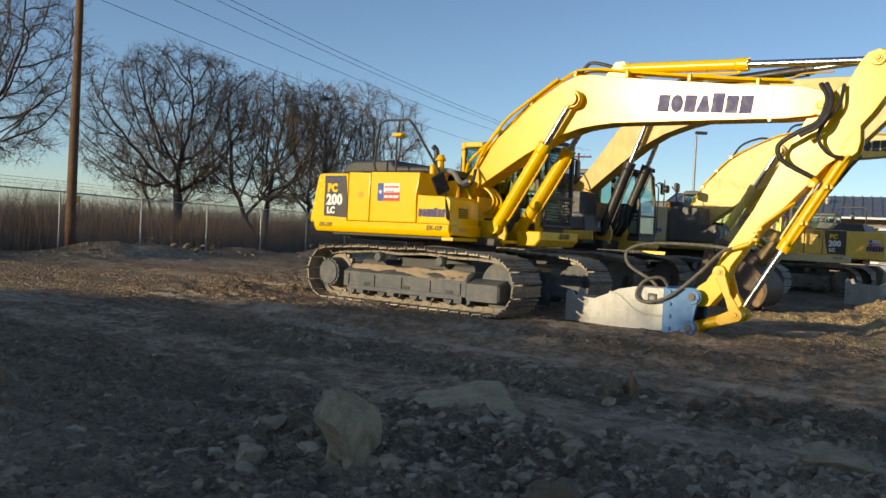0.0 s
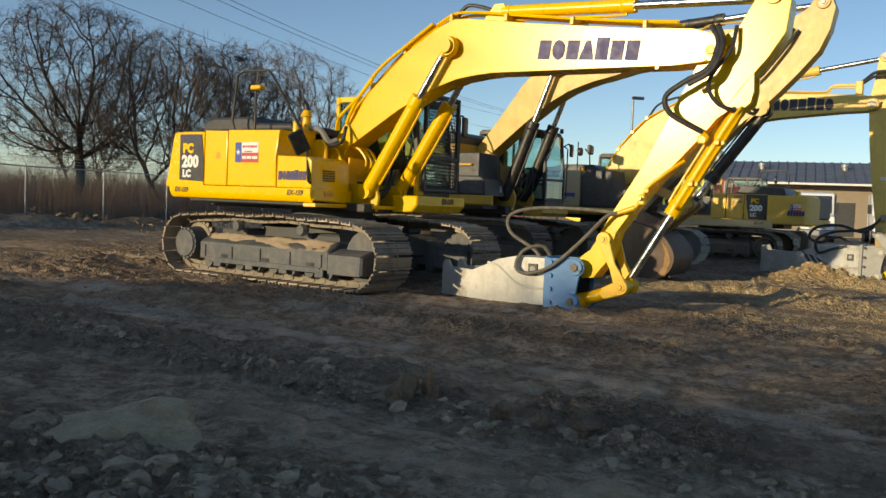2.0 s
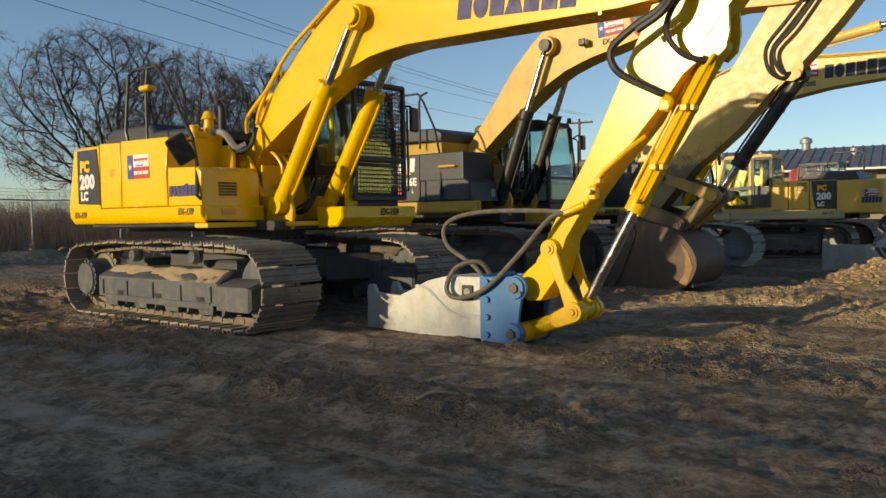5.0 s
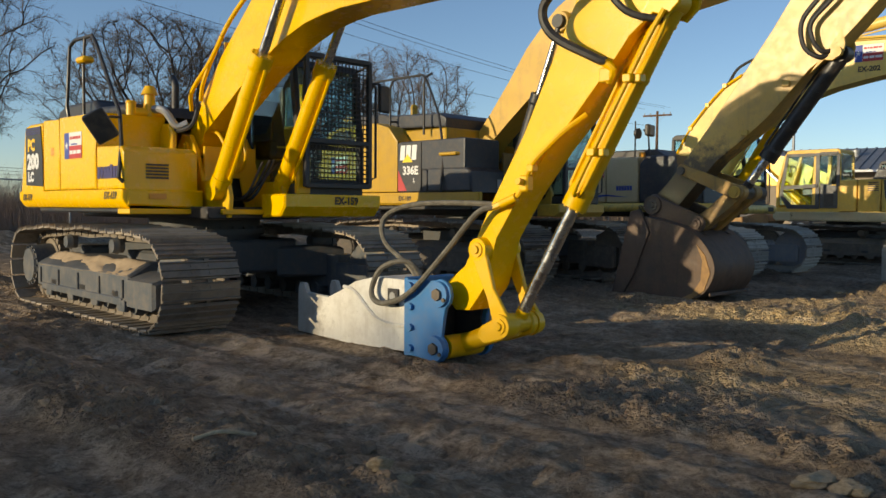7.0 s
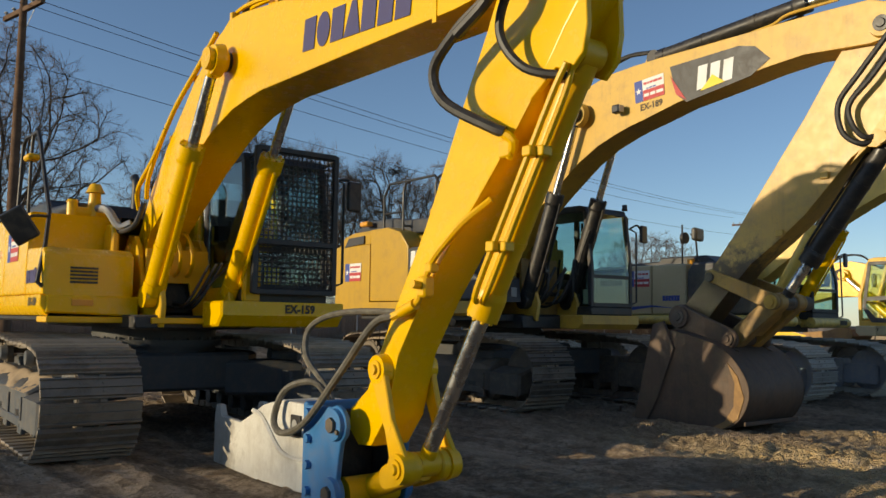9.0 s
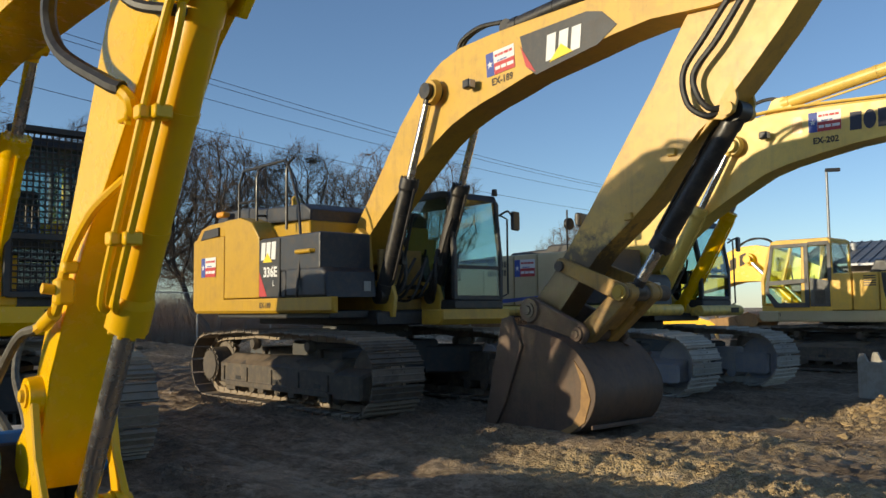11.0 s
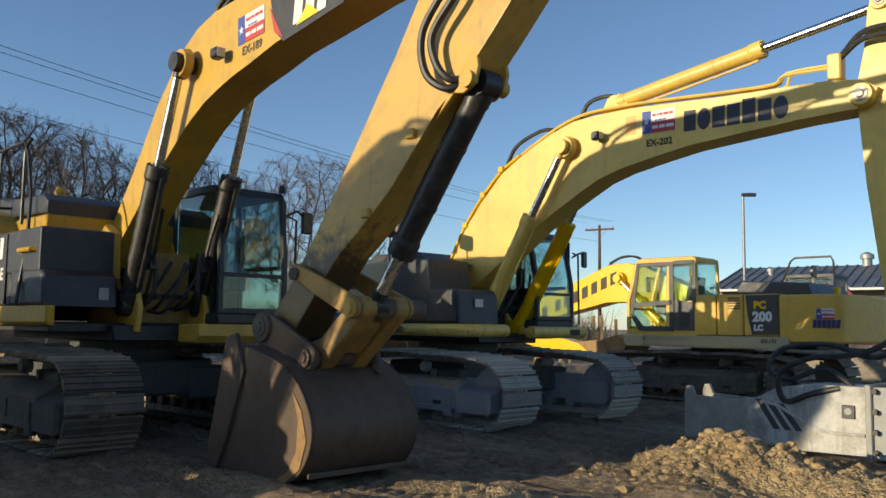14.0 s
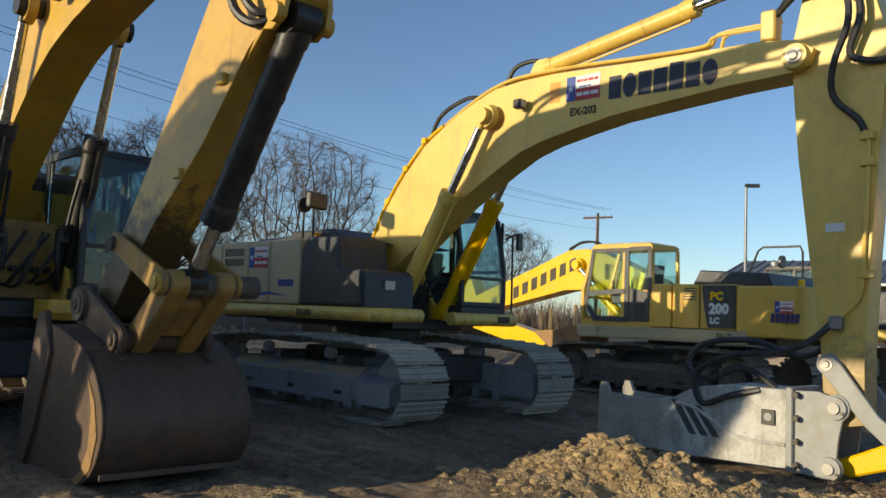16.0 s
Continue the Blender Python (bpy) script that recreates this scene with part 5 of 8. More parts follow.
    # boom foot brackets and valve gear
    for s in (-1, 1):
        b = bmesh.new()
        slab(b, [(-0.05, 1.30), (-0.02, 1.95), (0.15, 2.18), (0.34, 2.16), (0.48, 1.98), (0.62, 1.62), (1.16, 1.62), (1.22, 1.42), (1.18, 1.20), (0.3, 1.20)], s * 0.36 - 0.03, s * 0.36 + 0.03, "y", 0.01)
        part("boom_bracket", b, Y_NEW2, ob)
    pin(ob, 0.26, 2.02, -0.42, 0.42, 0.07, Y_NEW2)
    b = bmesh.new()
    slab(b, [(-0.34, 1.30), (-0.34, 2.02), (0.34, 2.02), (0.34, 1.30), (0.20, 1.30), (0.13, 1.66), (-0.13, 1.66), (-0.20, 1.30)], 0.56, 0.60, "x", 0.008)
    part("tower_plate", b, Y_NEW2, ob, "yellow plate between the boom brackets")
    b = bmesh.new()
    box(b, 0.02, 0.50, -0.30, 0.30, 1.32, 1.80, 0.03)
    part("control_valve", b, BLACK, ob, "dark hydraulic valve block")
    tangle(ob, 4, 3, (0.55, 0.02, 1.42), (0.95, 0.05, 1.52), (1.02, 0.28, 1.86), (0.08, 0.22, 0.10), 0.016)
    for k in range(3):
        b = bmesh.new()
        yy = -0.16 + 0.13 * k
        tube(b, [(0.60, yy, 1.74), (0.72, yy, 1.80), (0.80, yy - 0.02, 1.98), (0.66, yy - 0.03, 2.16), (0.50, yy - 0.03, 2.20)], 0.022, 8, 5)
        part("tower_pipe", b, Y_NEW2, ob, "bent yellow hydraulic pipe")
    b = bmesh.new()
    slab(b, [(0.60, -1.37), (0.80, -1.33), (0.80, -0.46), (1.20, -0.46), (1.22, 0.5), (1.30, 0.5), (1.30, 1.42), (0.60, 1.42)], 1.235, 1.295, "z", 0.01)
    part("deck_lip", b, Y_NEW2, ob, "yellow lip along the front of the deck")
    # boom
    boom = beam(ob, "boom", [(0.12, 2.0), (0.16, 2.20), (0.45, 2.60), (0.88, 3.03), (1.55, 3.59), (2.07, 3.90), (2.38, 4.01), (2.62, 4.0), (3.58, 3.86), (4.95, 3.69), (5.83, 3.61), (6.12, 3.52), (6.24, 3.36), (6.12, 3.22),
                             (5.92, 3.19), (5.58, 3.17), (5.03, 3.18), (4.4, 3.19), (3.65, 3.20), (3.04, 3.21), (2.76, 3.19), (2.46, 3.15), (2.15, 3.06), (1.94, 2.98), (1.45, 2.74), (0.99, 2.47), (0.50, 2.18), (0.36, 1.92), (0.2, 1.90)], 0.28, Y_NEW,
                "bright yellow welded box boom", 0.14)
    pin(boom, 2.37, 3.60, -0.46, 0.46, 0.085, BLACK, Y_NEW)
    pin(boom, 6.08, 3.31, -0.36, 0.36, 0.075, Y_NEW2, Y_NEW)
    brand_blocks(boom, 3.74, -0.2835, 3.36, 1.44, 0.25, 7, LETTER, tilt=-4.0, slant=0.06, shapes="bobabbb")
    b = bmesh.new()
    box(b, 5.38, 5.42, -0.287, -0.281, 3.14, 3.60)
    part("weld_seam", b, Y_NEW, boom)
    # pipes on the boom's back
    for k, y in enumerate((-0.2, -0.11, 0.02, 0.10)):
        b = bmesh.new()
        d = 0.06 + 0.02 * (k % 2)
        tube(b, [(0.45, y, 2.62 + d), (0.9, y, 3.06 + d), (1.55, y, 3.62 + d), (2.1, y, 3.94 + d), (2.5, y, 4.05 + d), (3.6, y, 3.9 + d), (4.9, y, 3.73 + d), (5.6, y, 3.66 + d)], 0.02, 6, 4)
        pipes = part("boom_pipe", b, Y_NEW, boom, "yellow steel hydraulic pipe")
    for x, z in ((0.9, 3.08), (1.5, 3.58), (2.3, 4.0), (3.2, 3.93), (4.2, 3.8), (5.2, 3.67)):
        b = bmesh.new()
        box(b, x - 0.03, x + 0.03, -0.25, 0.25, z - 0.01, z + 0.10, 0.01)
        part("pipe_clamp", b, Y_NEW2, pipes)
    b = bmesh.new()
    tube(b, [(0.5, -0.33, 2.55), (0.62, -0.36, 2.75), (0.85, -0.33, 3.1), (1.15, -0.3, 3.42), (1.6, -0.27, 3.72), (2.0, -0.25, 3.98)], 0.026, 8, 5)
    tube(b, [(0.3, -0.34, 2.45), (0.42, -0.4, 2.65), (0.75, -0.36, 2.95), (0.98, -0.33, 3.22)], 0.026, 8, 5)
    part("breaker_line", b, Y_NEW, boom, "yellow breaker pipe along the boom")
    hoses(boom, [[(0.15, -0.5, 2.35), (0.3, -0.55, 2.2), (0.5, -0.45, 2.25), (0.52, -0.36, 2.5)], [(2.35, -0.15, 4.07), (2.5, -0.12, 4.22), (2.75, -0.1, 4.18), (2.95, -0.08, 4.1)]], 0.028)
    # boom rams
    for s in (-1, 1):
        cylinder_ram(ob, (1.02, 1.50), (2.37, 3.60), 0.105, Y_NEW, 0.655, 0.05, s * 0.41, "boom_cylinder", "yellow boom cylinder")
    cylinder_ram(boom, (3.02, 4.10), (6.72, 3.93), 0.085, Y_NEW, 0.53, 0.055, -0.06, "arm_cylinder", "yellow arm cylinder on top of the boom")
    for s in (-1, 1):
        b = bmesh.new()
        slab(b, [(2.75, 3.95), (2.95, 4.20), (3.1, 4.2), (3.25, 3.9)], s * 0.12 - 0.02, s * 0.12 + 0.02, "y", 0.005)
        part("cylinder_lug", b, Y_NEW, boom)
    # arm
    arm = beam(ob, "arm", [(6.52, 3.93), (6.60, 4.02), (6.73, 4.06), (6.86, 4.0), (6.92, 3.86), (6.88, 3.50), (6.70, 3.22), (6.40, 2.86), (6.21, 2.59), (5.99, 2.32), (5.70, 2.0), (5.48, 1.78), (5.19, 1.43), (4.95, 1.08), (4.83, 0.68), (4.66, 0.47), (4.50, 0.46), (4.38, 0.56),
                           (4.40, 0.70), (4.60, 0.84), (4.84, 1.28), (5.22, 1.90), (5.56, 2.58), (5.78, 3.0), (5.90, 3.26), (6.08, 3.45), (6.35, 3.62)], 0.19, Y_NEW, "bright yellow excavator arm", 0.12)
    pin(arm, 6.72, 3.93, -0.24, 0.24, 0.06, Y_NEW2, Y_NEW)
    pin(arm, 4.80, 0.985, -0.27, 0.20, 0.06, Y_NEW2, Y_NEW)
    cylinder_ram(arm, (6.42, 2.74), (5.07, 0.40), 0.085, Y_NEW2, 0.59, 0.05, -0.05, "bucket_cylinder", "yellow bucket cylinder")
    for s in (-1, 1):
        b = bmesh.new()
        slab(b, [(6.12, 2.5), (6.55, 3.06), (6.56, 2.84), (6.53, 2.70), (6.44, 2.62), (6.34, 2.66)], s * 0.13 - 0.06, s * 0.13 - 0.02, "y", 0.005)
        part("cylinder_lug", b, Y_NEW, arm)
        b = bmesh.new()
        slab(b, capsule((4.80, 0.985), 0.078, (4.94, 0.64), 0.048), -0.04 + s * 0.195 - 0.022, -0.04 + s * 0.195 + 0.022, "y", 0.008)
        slab(b, capsule((4.94, 0.65), 0.048, (5.07, 0.39), 0.09), -0.04 + s * 0.195 - 0.020, -0.04 + s * 0.195 + 0.020, "y", 0.008)
        part("link_bar", b, Y_NEW2, arm, "yellow tipping link")
    pin(arm, 5.07, 0.385, -0.29, 0.20, 0.06, Y_NEW2, Y_NEW2)
    b = bmesh.new()
    rod(b, (5.05, -0.05, 0.37), (4.45, -0.05, 0.15), 0.082, n=20)
    for s in (-1, 1):
        slab(b, capsule((5.07, 0.385), 0.10, (4.84, 0.29), 0.08), -0.05 + s * 0.115 - 0.035, -0.05 + s * 0.115 + 0.035, "y", 0.012)
    rod(b, (4.43, -0.26, 0.14), (4.43, 0.16, 0.14), 0.10, n=20)
    part("push_link", b, Y_NEW2, arm, "yellow tubular push link")
    # feed pipes beside the bucket cylinder
    for k, yy in enumerate((-0.17, -0.215)):
        b = bmesh.new()
        tube(b, [(6.44, yy, 2.66), (6.38 - 0.05 * k, yy, 2.50), (6.10 - 0.05 * k, yy, 2.02), (5.80 - 0.05 * k, yy, 1.50), (5.70, yy + 0.04, 1.42)], 0.019, 8, 4)
        for x_, z_ in ((6.22 - 0.05 * k, 2.23), (5.93 - 0.05 * k, 1.73)):
            box(b, x_ - 0.035, x_ + 0.035, yy - 0.03, yy + 0.05, z_ - 0.03, z_ + 0.03, 0.008)
        part("feed_pipe", b, Y_NEW2, arm, "yellow pipe clamped beside the cylinder")
    # hoses and pipes on the arm
    hoses(arm, [[(6.05, -0.28, 3.62), (6.16, -0.36, 3.40), (6.08, -0.42, 3.10), (5.82, -0.44, 2.95), (5.58, -0.42, 2.78), (5.63, -0.38, 2.58), (5.92, -0.28, 2.40), (6.0, -0.24, 2.36)],
                [(6.12, -0.28, 3.62), (6.22, -0.38, 3.38), (6.12, -0.46, 3.06), (5.86, -0.48, 2.90)]], 0.034)
    hoses(arm, [[(6.34, -0.26, 3.60), (6.30, -0.34, 3.30), (6.12, -0.36, 3.05), (6.07, -0.34, 2.86), (6.20, -0.28, 2.67), (6.42, -0.16, 2.60)]], 0.026)
    b = bmesh.new()
    tube(b, [(5.98, -0.24, 2.36), (6.05, -0.22, 2.30), (6.0, -0.20, 2.22)], 0.03, 8, 3)
    box(b, 5.94, 6.04, -0.24, -0.18, 2.22, 2.32, 0.01)
    part("hose_coupling", b, Y_NEW2, arm, "yellow hose coupling")
    b = bmesh.new()
    tube(b, [(5.76, -0.12, 2.02), (5.62, -0.20, 1.90), (5.50, -0.225, 1.80), (5.36, -0.235, 1.68), (5.29, -0.24, 1.56), (5.22, -0.24, 1.43), (5.12, -0.245, 1.385)], 0.023, 8, 4)
    box(b, 5.24, 5.33, -0.275, -0.19, 1.45, 1.58, 0.015)
    box(b, 5.30, 5.37, -0.26, -0.19, 1.60, 1.66, 0.01)
    rod(b, (5.28, -0.24, 1.52), (5.28, -0.33, 1.53), 0.026, n=10)
    rod(b, (5.20, -0.245, 1.41), (5.05, -0.25, 1.355), 0.036, n=12)
    rod(b, (5.06, -0.25, 1.36), (4.97, -0.26, 1.33), 0.028, n=6)
    part("arm_pipe", b, Y_NEW2, arm, "yellow breaker pipe and valve")
    hoses(arm, [[(4.98, -0.26, 1.335), (4.84, -0.32, 1.27), (4.52, -0.38, 0.92), (4.13, -0.40, 0.58), (3.76, -0.38, 0.47), (3.60, -0.36, 0.56), (3.70, -0.32, 0.78), (3.92, -0.2, 0.84), (4.02, -0.1, 0.66)],
                [(5.0, 0.22, 1.30), (4.46, 0.26, 1.36), (3.6, 0.22, 1.36), (3.2, 0.16, 1.24), (3.25, 0.1, 1.0), (3.66, 0.05, 0.78), (3.80, 0.05, 0.62)]], 0.026, HOSE_DUSTY, "dusty breaker hose in a loop")
    # breaker and its blue bracket
    breaker(ob, 2.36, 4.02, 0.03, 0.26, BREAKER, BLUE, 0.66, -0.06, label="chalky white breaker housing with scuffed paint")
    bracket_plates(ob, 4.07, 0.04, 0.66, 0.27, BLUE, 4.47, 0.60, 4.43, 0.14, -0.06)
    # Added black sheets that darken the inside between the cheek plates.
    b = bmesh.new()
    slab(b, [(4.10, 0.05), (4.10, 0.68), (4.46, 0.68), (4.52, 0.55), (4.46, 0.36), (4.50, 0.12), (4.40, 0.05)], 0.165, 0.183, "y", 0.004)
    box(b, 4.10, 4.16, -0.30, 0.16, 0.06, 0.66, 0.01)
    part("bracket_black_sheet", b, BLACK, ob, "black sheets added inside the bracket")
    # cab with front guard
    cab = build_cab(ob, dict(x0=-0.35, x1=1.36, y0=0.42, y1=1.40, z0=1.46, z1=3.06, m=DARK, door=1, label="dark framed operator cab"))
    b = bmesh.new()
    gx0 = 1.44
    for y in (0.48, 1.42):
        box(b, gx0 - 0.03, gx0 + 0.03, y - 0.03, y + 0.03, 1.56, 3.10, 0.008)
    for z in (1.58, 3.08, 2.1):
        box(b, gx0 - 0.03, gx0 + 0.03, 0.48, 1.42, z - 0.03, z + 0.03, 0.008)
    for y in (0.5, 1.4):
        rod(b, (1.2, y, 3.0), (gx0, y, 3.05), 0.02, n=6)
        rod(b, (1.3, y, 1.6), (gx0, y, 1.62), 0.02, n=6)
    guard = part("window_guard", b, DARK, cab, "black wire mesh guard over the windscreen")
    for y in np.linspace(0.52, 1.38, 17):
        b = bmesh.new()
        rod(b, (gx0, y, 1.58), (gx0, y, 3.08), 0.008, n=5)
        part("guard_bar", b, DARK, guard)
    for z in np.linspace(1.62, 3.04, 27):
        b = bmesh.new()
        rod(b, (gx0 + 0.006, 0.48, z), (gx0 + 0.006, 1.42, z), 0.008, n=5)
        part("guard_bar", b, DARK, guard)
    b = bmesh.new()
    slab(b, [(1.15, 1.20), (1.15, 1.47), (1.62, 1.47), (1.62, 1.33), (1.52, 1.22)], 0.06, 1.46, "y", 0.02)
    box(b, -0.5, 1.2, 0.42, 1.38, 1.30, 1.46, 0.02)
    sill = part("cab_deck", b, Y_NEW, ob, "yellow deck under the cab")
    b = bmesh.new()
    box(b, -0.35, 0.35, 0.40, 1.41, 1.47, 2.1, 0.02)
    part("cab_base", b, Y_NEW2, ob)
    for ya, yb in ((0.40, 0.47), (1.35, 1.42)):
        b = bmesh.new()
        box(b, -0.36, -0.27, ya, yb, 2.1, 3.08, 0.015)
        box(b, 0.03, 0.12, ya, yb, 2.1, 3.08, 0.015)
        box(b, -0.272, 0.032, ya + 0.003, yb - 0.003, 2.1, 2.42, 0.01)
        box(b, -0.272, 0.032, ya + 0.003, yb - 0.003, 2.97, 3.08, 0.01)
        pillar = part("cab_rear_frame", b, Y_NEW, ob, "yellow rear frame of the cab")
        b = bmesh.new()
        box(b, -0.268, 0.028, (ya + yb) / 2 - 0.006, (ya + yb) / 2 + 0.006, 2.424, 2.966)
        part("rear_window", b, PANE, pillar, "tinted rear cab window").visible_shadow = False
    b = bmesh.new()
    box(b, 1.29, 1.375, 0.41, 0.60, 1.47, 1.93, 0.02)
    part("cab_corner", b, Y_NEW2, ob, "yellow lower corner of the cab")
    mirror(ob, (1.35, 1.44, 2.85), [(1.4, 1.58, 2.86), (1.42, 1.62, 2.84)], (1.42, 1.68, 2.68), (0.06, 0.2, 0.34), 10)
    rail(ob, [(1.38, 1.46, 2.85), (1.40, 1.56, 2.82), (1.40, 1.56, 1.70), (1.38, 1.46, 1.66)], 0.016, 1)
    # handrail and mirror on the tool box
    rail(ob, [(-1.0, -1.25, 2.38), (-1.05, -1.25, 2.52), (-0.95, -1.25, 3.22), (-0.80, -1.25, 3.28), (-0.30, -1.25, 3.27), (-0.20, -1.25, 3.18), (0.45, -1.27, 2.33), (0.62, -1.33, 2.0), (0.72, -1.41, 1.62), (0.72, -1.36, 1.58)], 0.022, 1)
    rail(ob, [(-0.55, -1.25, 2.38), (-0.55, -1.25, 3.0), (-0.5, -1.25, 3.27)], 0.018, 1)
    b = bmesh.new()
    tube(b, [(0.48, -1.28, 2.28), (0.58, -1.45, 2.26), (0.66, -1.56, 2.18)], 0.014, 8, 4)
    arm_ = part("mirror_arm", b, BLACK, ob)
    b = bmesh.new()
    box(b, -0.035, 0.035, -0.12, 0.12, -0.17, 0.17, 0.03, 2)
    mir = part("mirror", b, BLACK, arm_, "black rear-view mirror at the tool box")
    mir.matrix_basis = pose(0.68, -1.58, 2.15, 32, 12, -25)
    b = bmesh.new()
    box(b, -0.62, -0.40, -1.32, -1.18, 2.98, 3.05, 0.02)
    part("round_mirror", b, Y_NEW2, ob, "small yellow mirror on the handrail")
    # flashing lamp and hydraulic fittings beside the boom foot
    b = bmesh.new()
    rod(b, (0.02, -0.72, 2.36), (0.02, -0.72, 2.62), 0.075, 0.06, n=16)
    rod(b, (0.02, -0.72, 2.62), (0.02, -0.72, 2.72), 0.10, 0.05, n=16)
    rod(b, (0.02, -0.92, 2.40), (0.02, -0.55, 2.40), 0.06, n=12)
    part("suction_fitting", b, Y_NEW2, ob, "yellow hydraulic fittings by the boom foot")
    hoses(ob, [[(0.08, -0.7, 2.45), (0.25, -0.65, 2.42), (0.34, -0.55, 2.25), (0.42, -0.45, 2.28)]], 0.045, GALV, "braided steel hose")
    b = bmesh.new()
    slab(b, [(0.05, 1.95), (0.05, 2.2), (0.12, 2.28), (0.26, 2.28), (0.34, 2.18), (0.34, 1.95)], -0.62, -0.54, "y", 0.02)
    part("bracket", b, Y_NEW2, ob)
    # decals
    b = bmesh.new()
    slab(b, [(-2.11, 1.58), (-2.11, 2.31), (-1.60, 2.31), (-1.545, 1.90), (-1.545, 1.56)], -1.372, -1.362, "y")
    panel = part("model_panel", b, DARK, ob, "black model panel with yellow and white figures")
    b = bmesh.new()
    for k in range(3):
        box(b, -2.09, -1.61, -1.376, -1.37, 2.22 + 0.03 * k, 2.235 + 0.03 * k)
    part("stripes", b, LETTER, panel)
    letters("PC", 0.20, (-2.03, -1.376, 2.02), "right", Y_NEW, panel, "model_code", bold=0.012)
    letters("200", 0.26, (-2.05, -1.376, 1.79), "right", WHITE, panel, "model_number", bold=0.014)
    letters("LC", 0.16, (-2.03, -1.376, 1.63), "right", WHITE, panel, "model_code", bold=0.01)
    dealer_sign(ob, -0.83, -1.3665, 1.87, s=0.95)
    brand_blocks(ob, 0.09, -1.369, 1.62, 0.56, 0.13, 7, LETTER, slant=0.05, shapes="bobabbb")
    letters("EX-159", 0.105, (-2.2, -1.385, 1.39), "right", INK, ob, "unit_number", 0.25, 0.004)
    letters("EX-159", 0.105, (0.28, -1.385, 1.40), "right", INK, ob, "unit_number", 0.25, 0.004)
    letters("EX-159", 0.115, (1.627, 0.75, 1.36), "front", INK, ob, "unit_number", 0.0, 0.005)
    return ob


build_fresh_machine()


# --- the amber machine with the bucket ---
def build_amber_machine():
    sp = dict(at=(3.42, 20.65, 0.0), heading=-37.0, track_turn=0.0, a=2.02, r=0.47, zb=0.10, gauge=1.30, w=0.80, shoes=50, deck=1.33, slew=-0.33, rollers=9,
              m_shoe=SHOE_C, m_frame=FRAME_C, frame_label="track frame caked with dark mud", sag=0.07, m_mud=MUD_DARK,
              label="amber yellow tracked excavator with a rusty digging bucket on the dirt")
    ob = excavator(sp)
    b = bmesh.new()
    box(b, -2.4, 0.9, -0.7, 0.7, 1.20, 1.40, 0.02)
    box(b, -2.6, 0.7, -1.35, 1.35, 1.30, 1.42, 0.02)
    part("revolving_frame", b, DARK, ob, "dark steel revolving frame")
    for s in (-1, 1):
        b = bmesh.new()
        slab(b, [(s * 1.50, 1.42), (s * 1.50, 1.60), (s * 1.40, 1.60), (s * 1.40, 1.38), (s * 1.46, 1.38)], -3.2, 1.0 if s < 0 else 0.6, "x", 0.02)
        part("side_rail", b, Y_BODY, ob)
    counterweight(ob, -2.16, -3.12, -3.62, 1.48, 1.44, 2.64, Y_BODY, "rounded amber counterweight")
    b = bmesh.new()
    slab(b, [(-3.28, 2.60), (-3.05, 2.80), (-2.75, 2.86), (-2.17, 2.87), (-2.17, 2.6)], -1.46, 1.46, "y", 0.04, 2)
    part("tail_top", b, Y_BODY, ob)
    for k, (x0, x1) in enumerate(((-2.14, -1.0),)):
        b = bmesh.new()
        slab(b, [(x0, 1.61), (x0, 2.87), (x1 - 0.62, 2.88), (x1 - 0.25, 2.78), (x1, 2.52), (x1, 1.61)], -1.49, -0.6, "y", 0.035, 2)
        part("side_door", b, Y_BODY, ob, "amber engine side door")
    b = bmesh.new()
    box(b, -2.3, -0.3, 0.6, 1.48, 1.61, 2.6, 0.03)
    part("side_door", b, Y_BODY, ob, "amber engine side door")
    # intake louvre above the door
    b = bmesh.new()
    slab(b, [(-3.0, 2.60), (-2.35, 2.64), (-2.35, 2.78), (-2.86, 2.76)], -1.494, -1.46, "y", 0.004)
    part("intake_grille", b, DARK, ob)
    # black middle section with the model panel
    b = bmesh.new()
    box(b, -0.98, 0.66, -1.48, -0.62, 1.98, 2.50, 0.04, 2)
    part("tool_box", b, NAVY, ob, "black tool box")
    b = bmesh.new()
    slab(b, [(-0.25, 1.60), (-0.25, 2.03), (0.68, 2.01), (0.78, 1.94), (0.82, 1.60)], -1.48, -0.62, "y", 0.05, 3)
    box(b, -0.98, -0.25, -1.47, -0.62, 1.6, 2.0, 0.02)
    st = part("battery_box", b, NAVY, ob, "black lower step box")
    b = bmesh.new()
    box(b, 0.815, 0.825, -0.86, -0.74, 1.68, 1.82, 0.005)
    part("vent", b, GREY, st)
    b = bmesh.new()
    tube(b, [(0.1, -1.47, 2.24), (0.12, -1.52, 2.24), (0.5, -1.52, 2.24), (0.52, -1.47, 2.24)], 0.03, 8, 1)
    part("grab_bar", b, Y_BODY, ob, "amber grab bar")
    b = bmesh.new()
    slab(b, [(0.1, 1.95), (0.1, 2.5), (0.3, 2.62), (0.5, 2.5), (0.56, 1.95)], -0.62, -0.48, "y", 0.04, 2)
    part("intake_pipe", b, Y_BODY, ob, "amber bracket beside the boom foot")
    b = bmesh.new()
    slab(b, [(-0.975, 1.625), (-0.975, 2.47), (-0.38, 2.47), (-0.38, 1.625)], -1.494, -1.484, "y")
    panel = part("model_panel", b, DARK, ob, "black model panel with white figures")
    b = bmesh.new()
    slab(b, [(-0.97, 1.63), (-0.74, 1.63), (-0.97, 2.0)], -1.498, -1.494, "y")
    part("red_wedge", b, RED, panel)
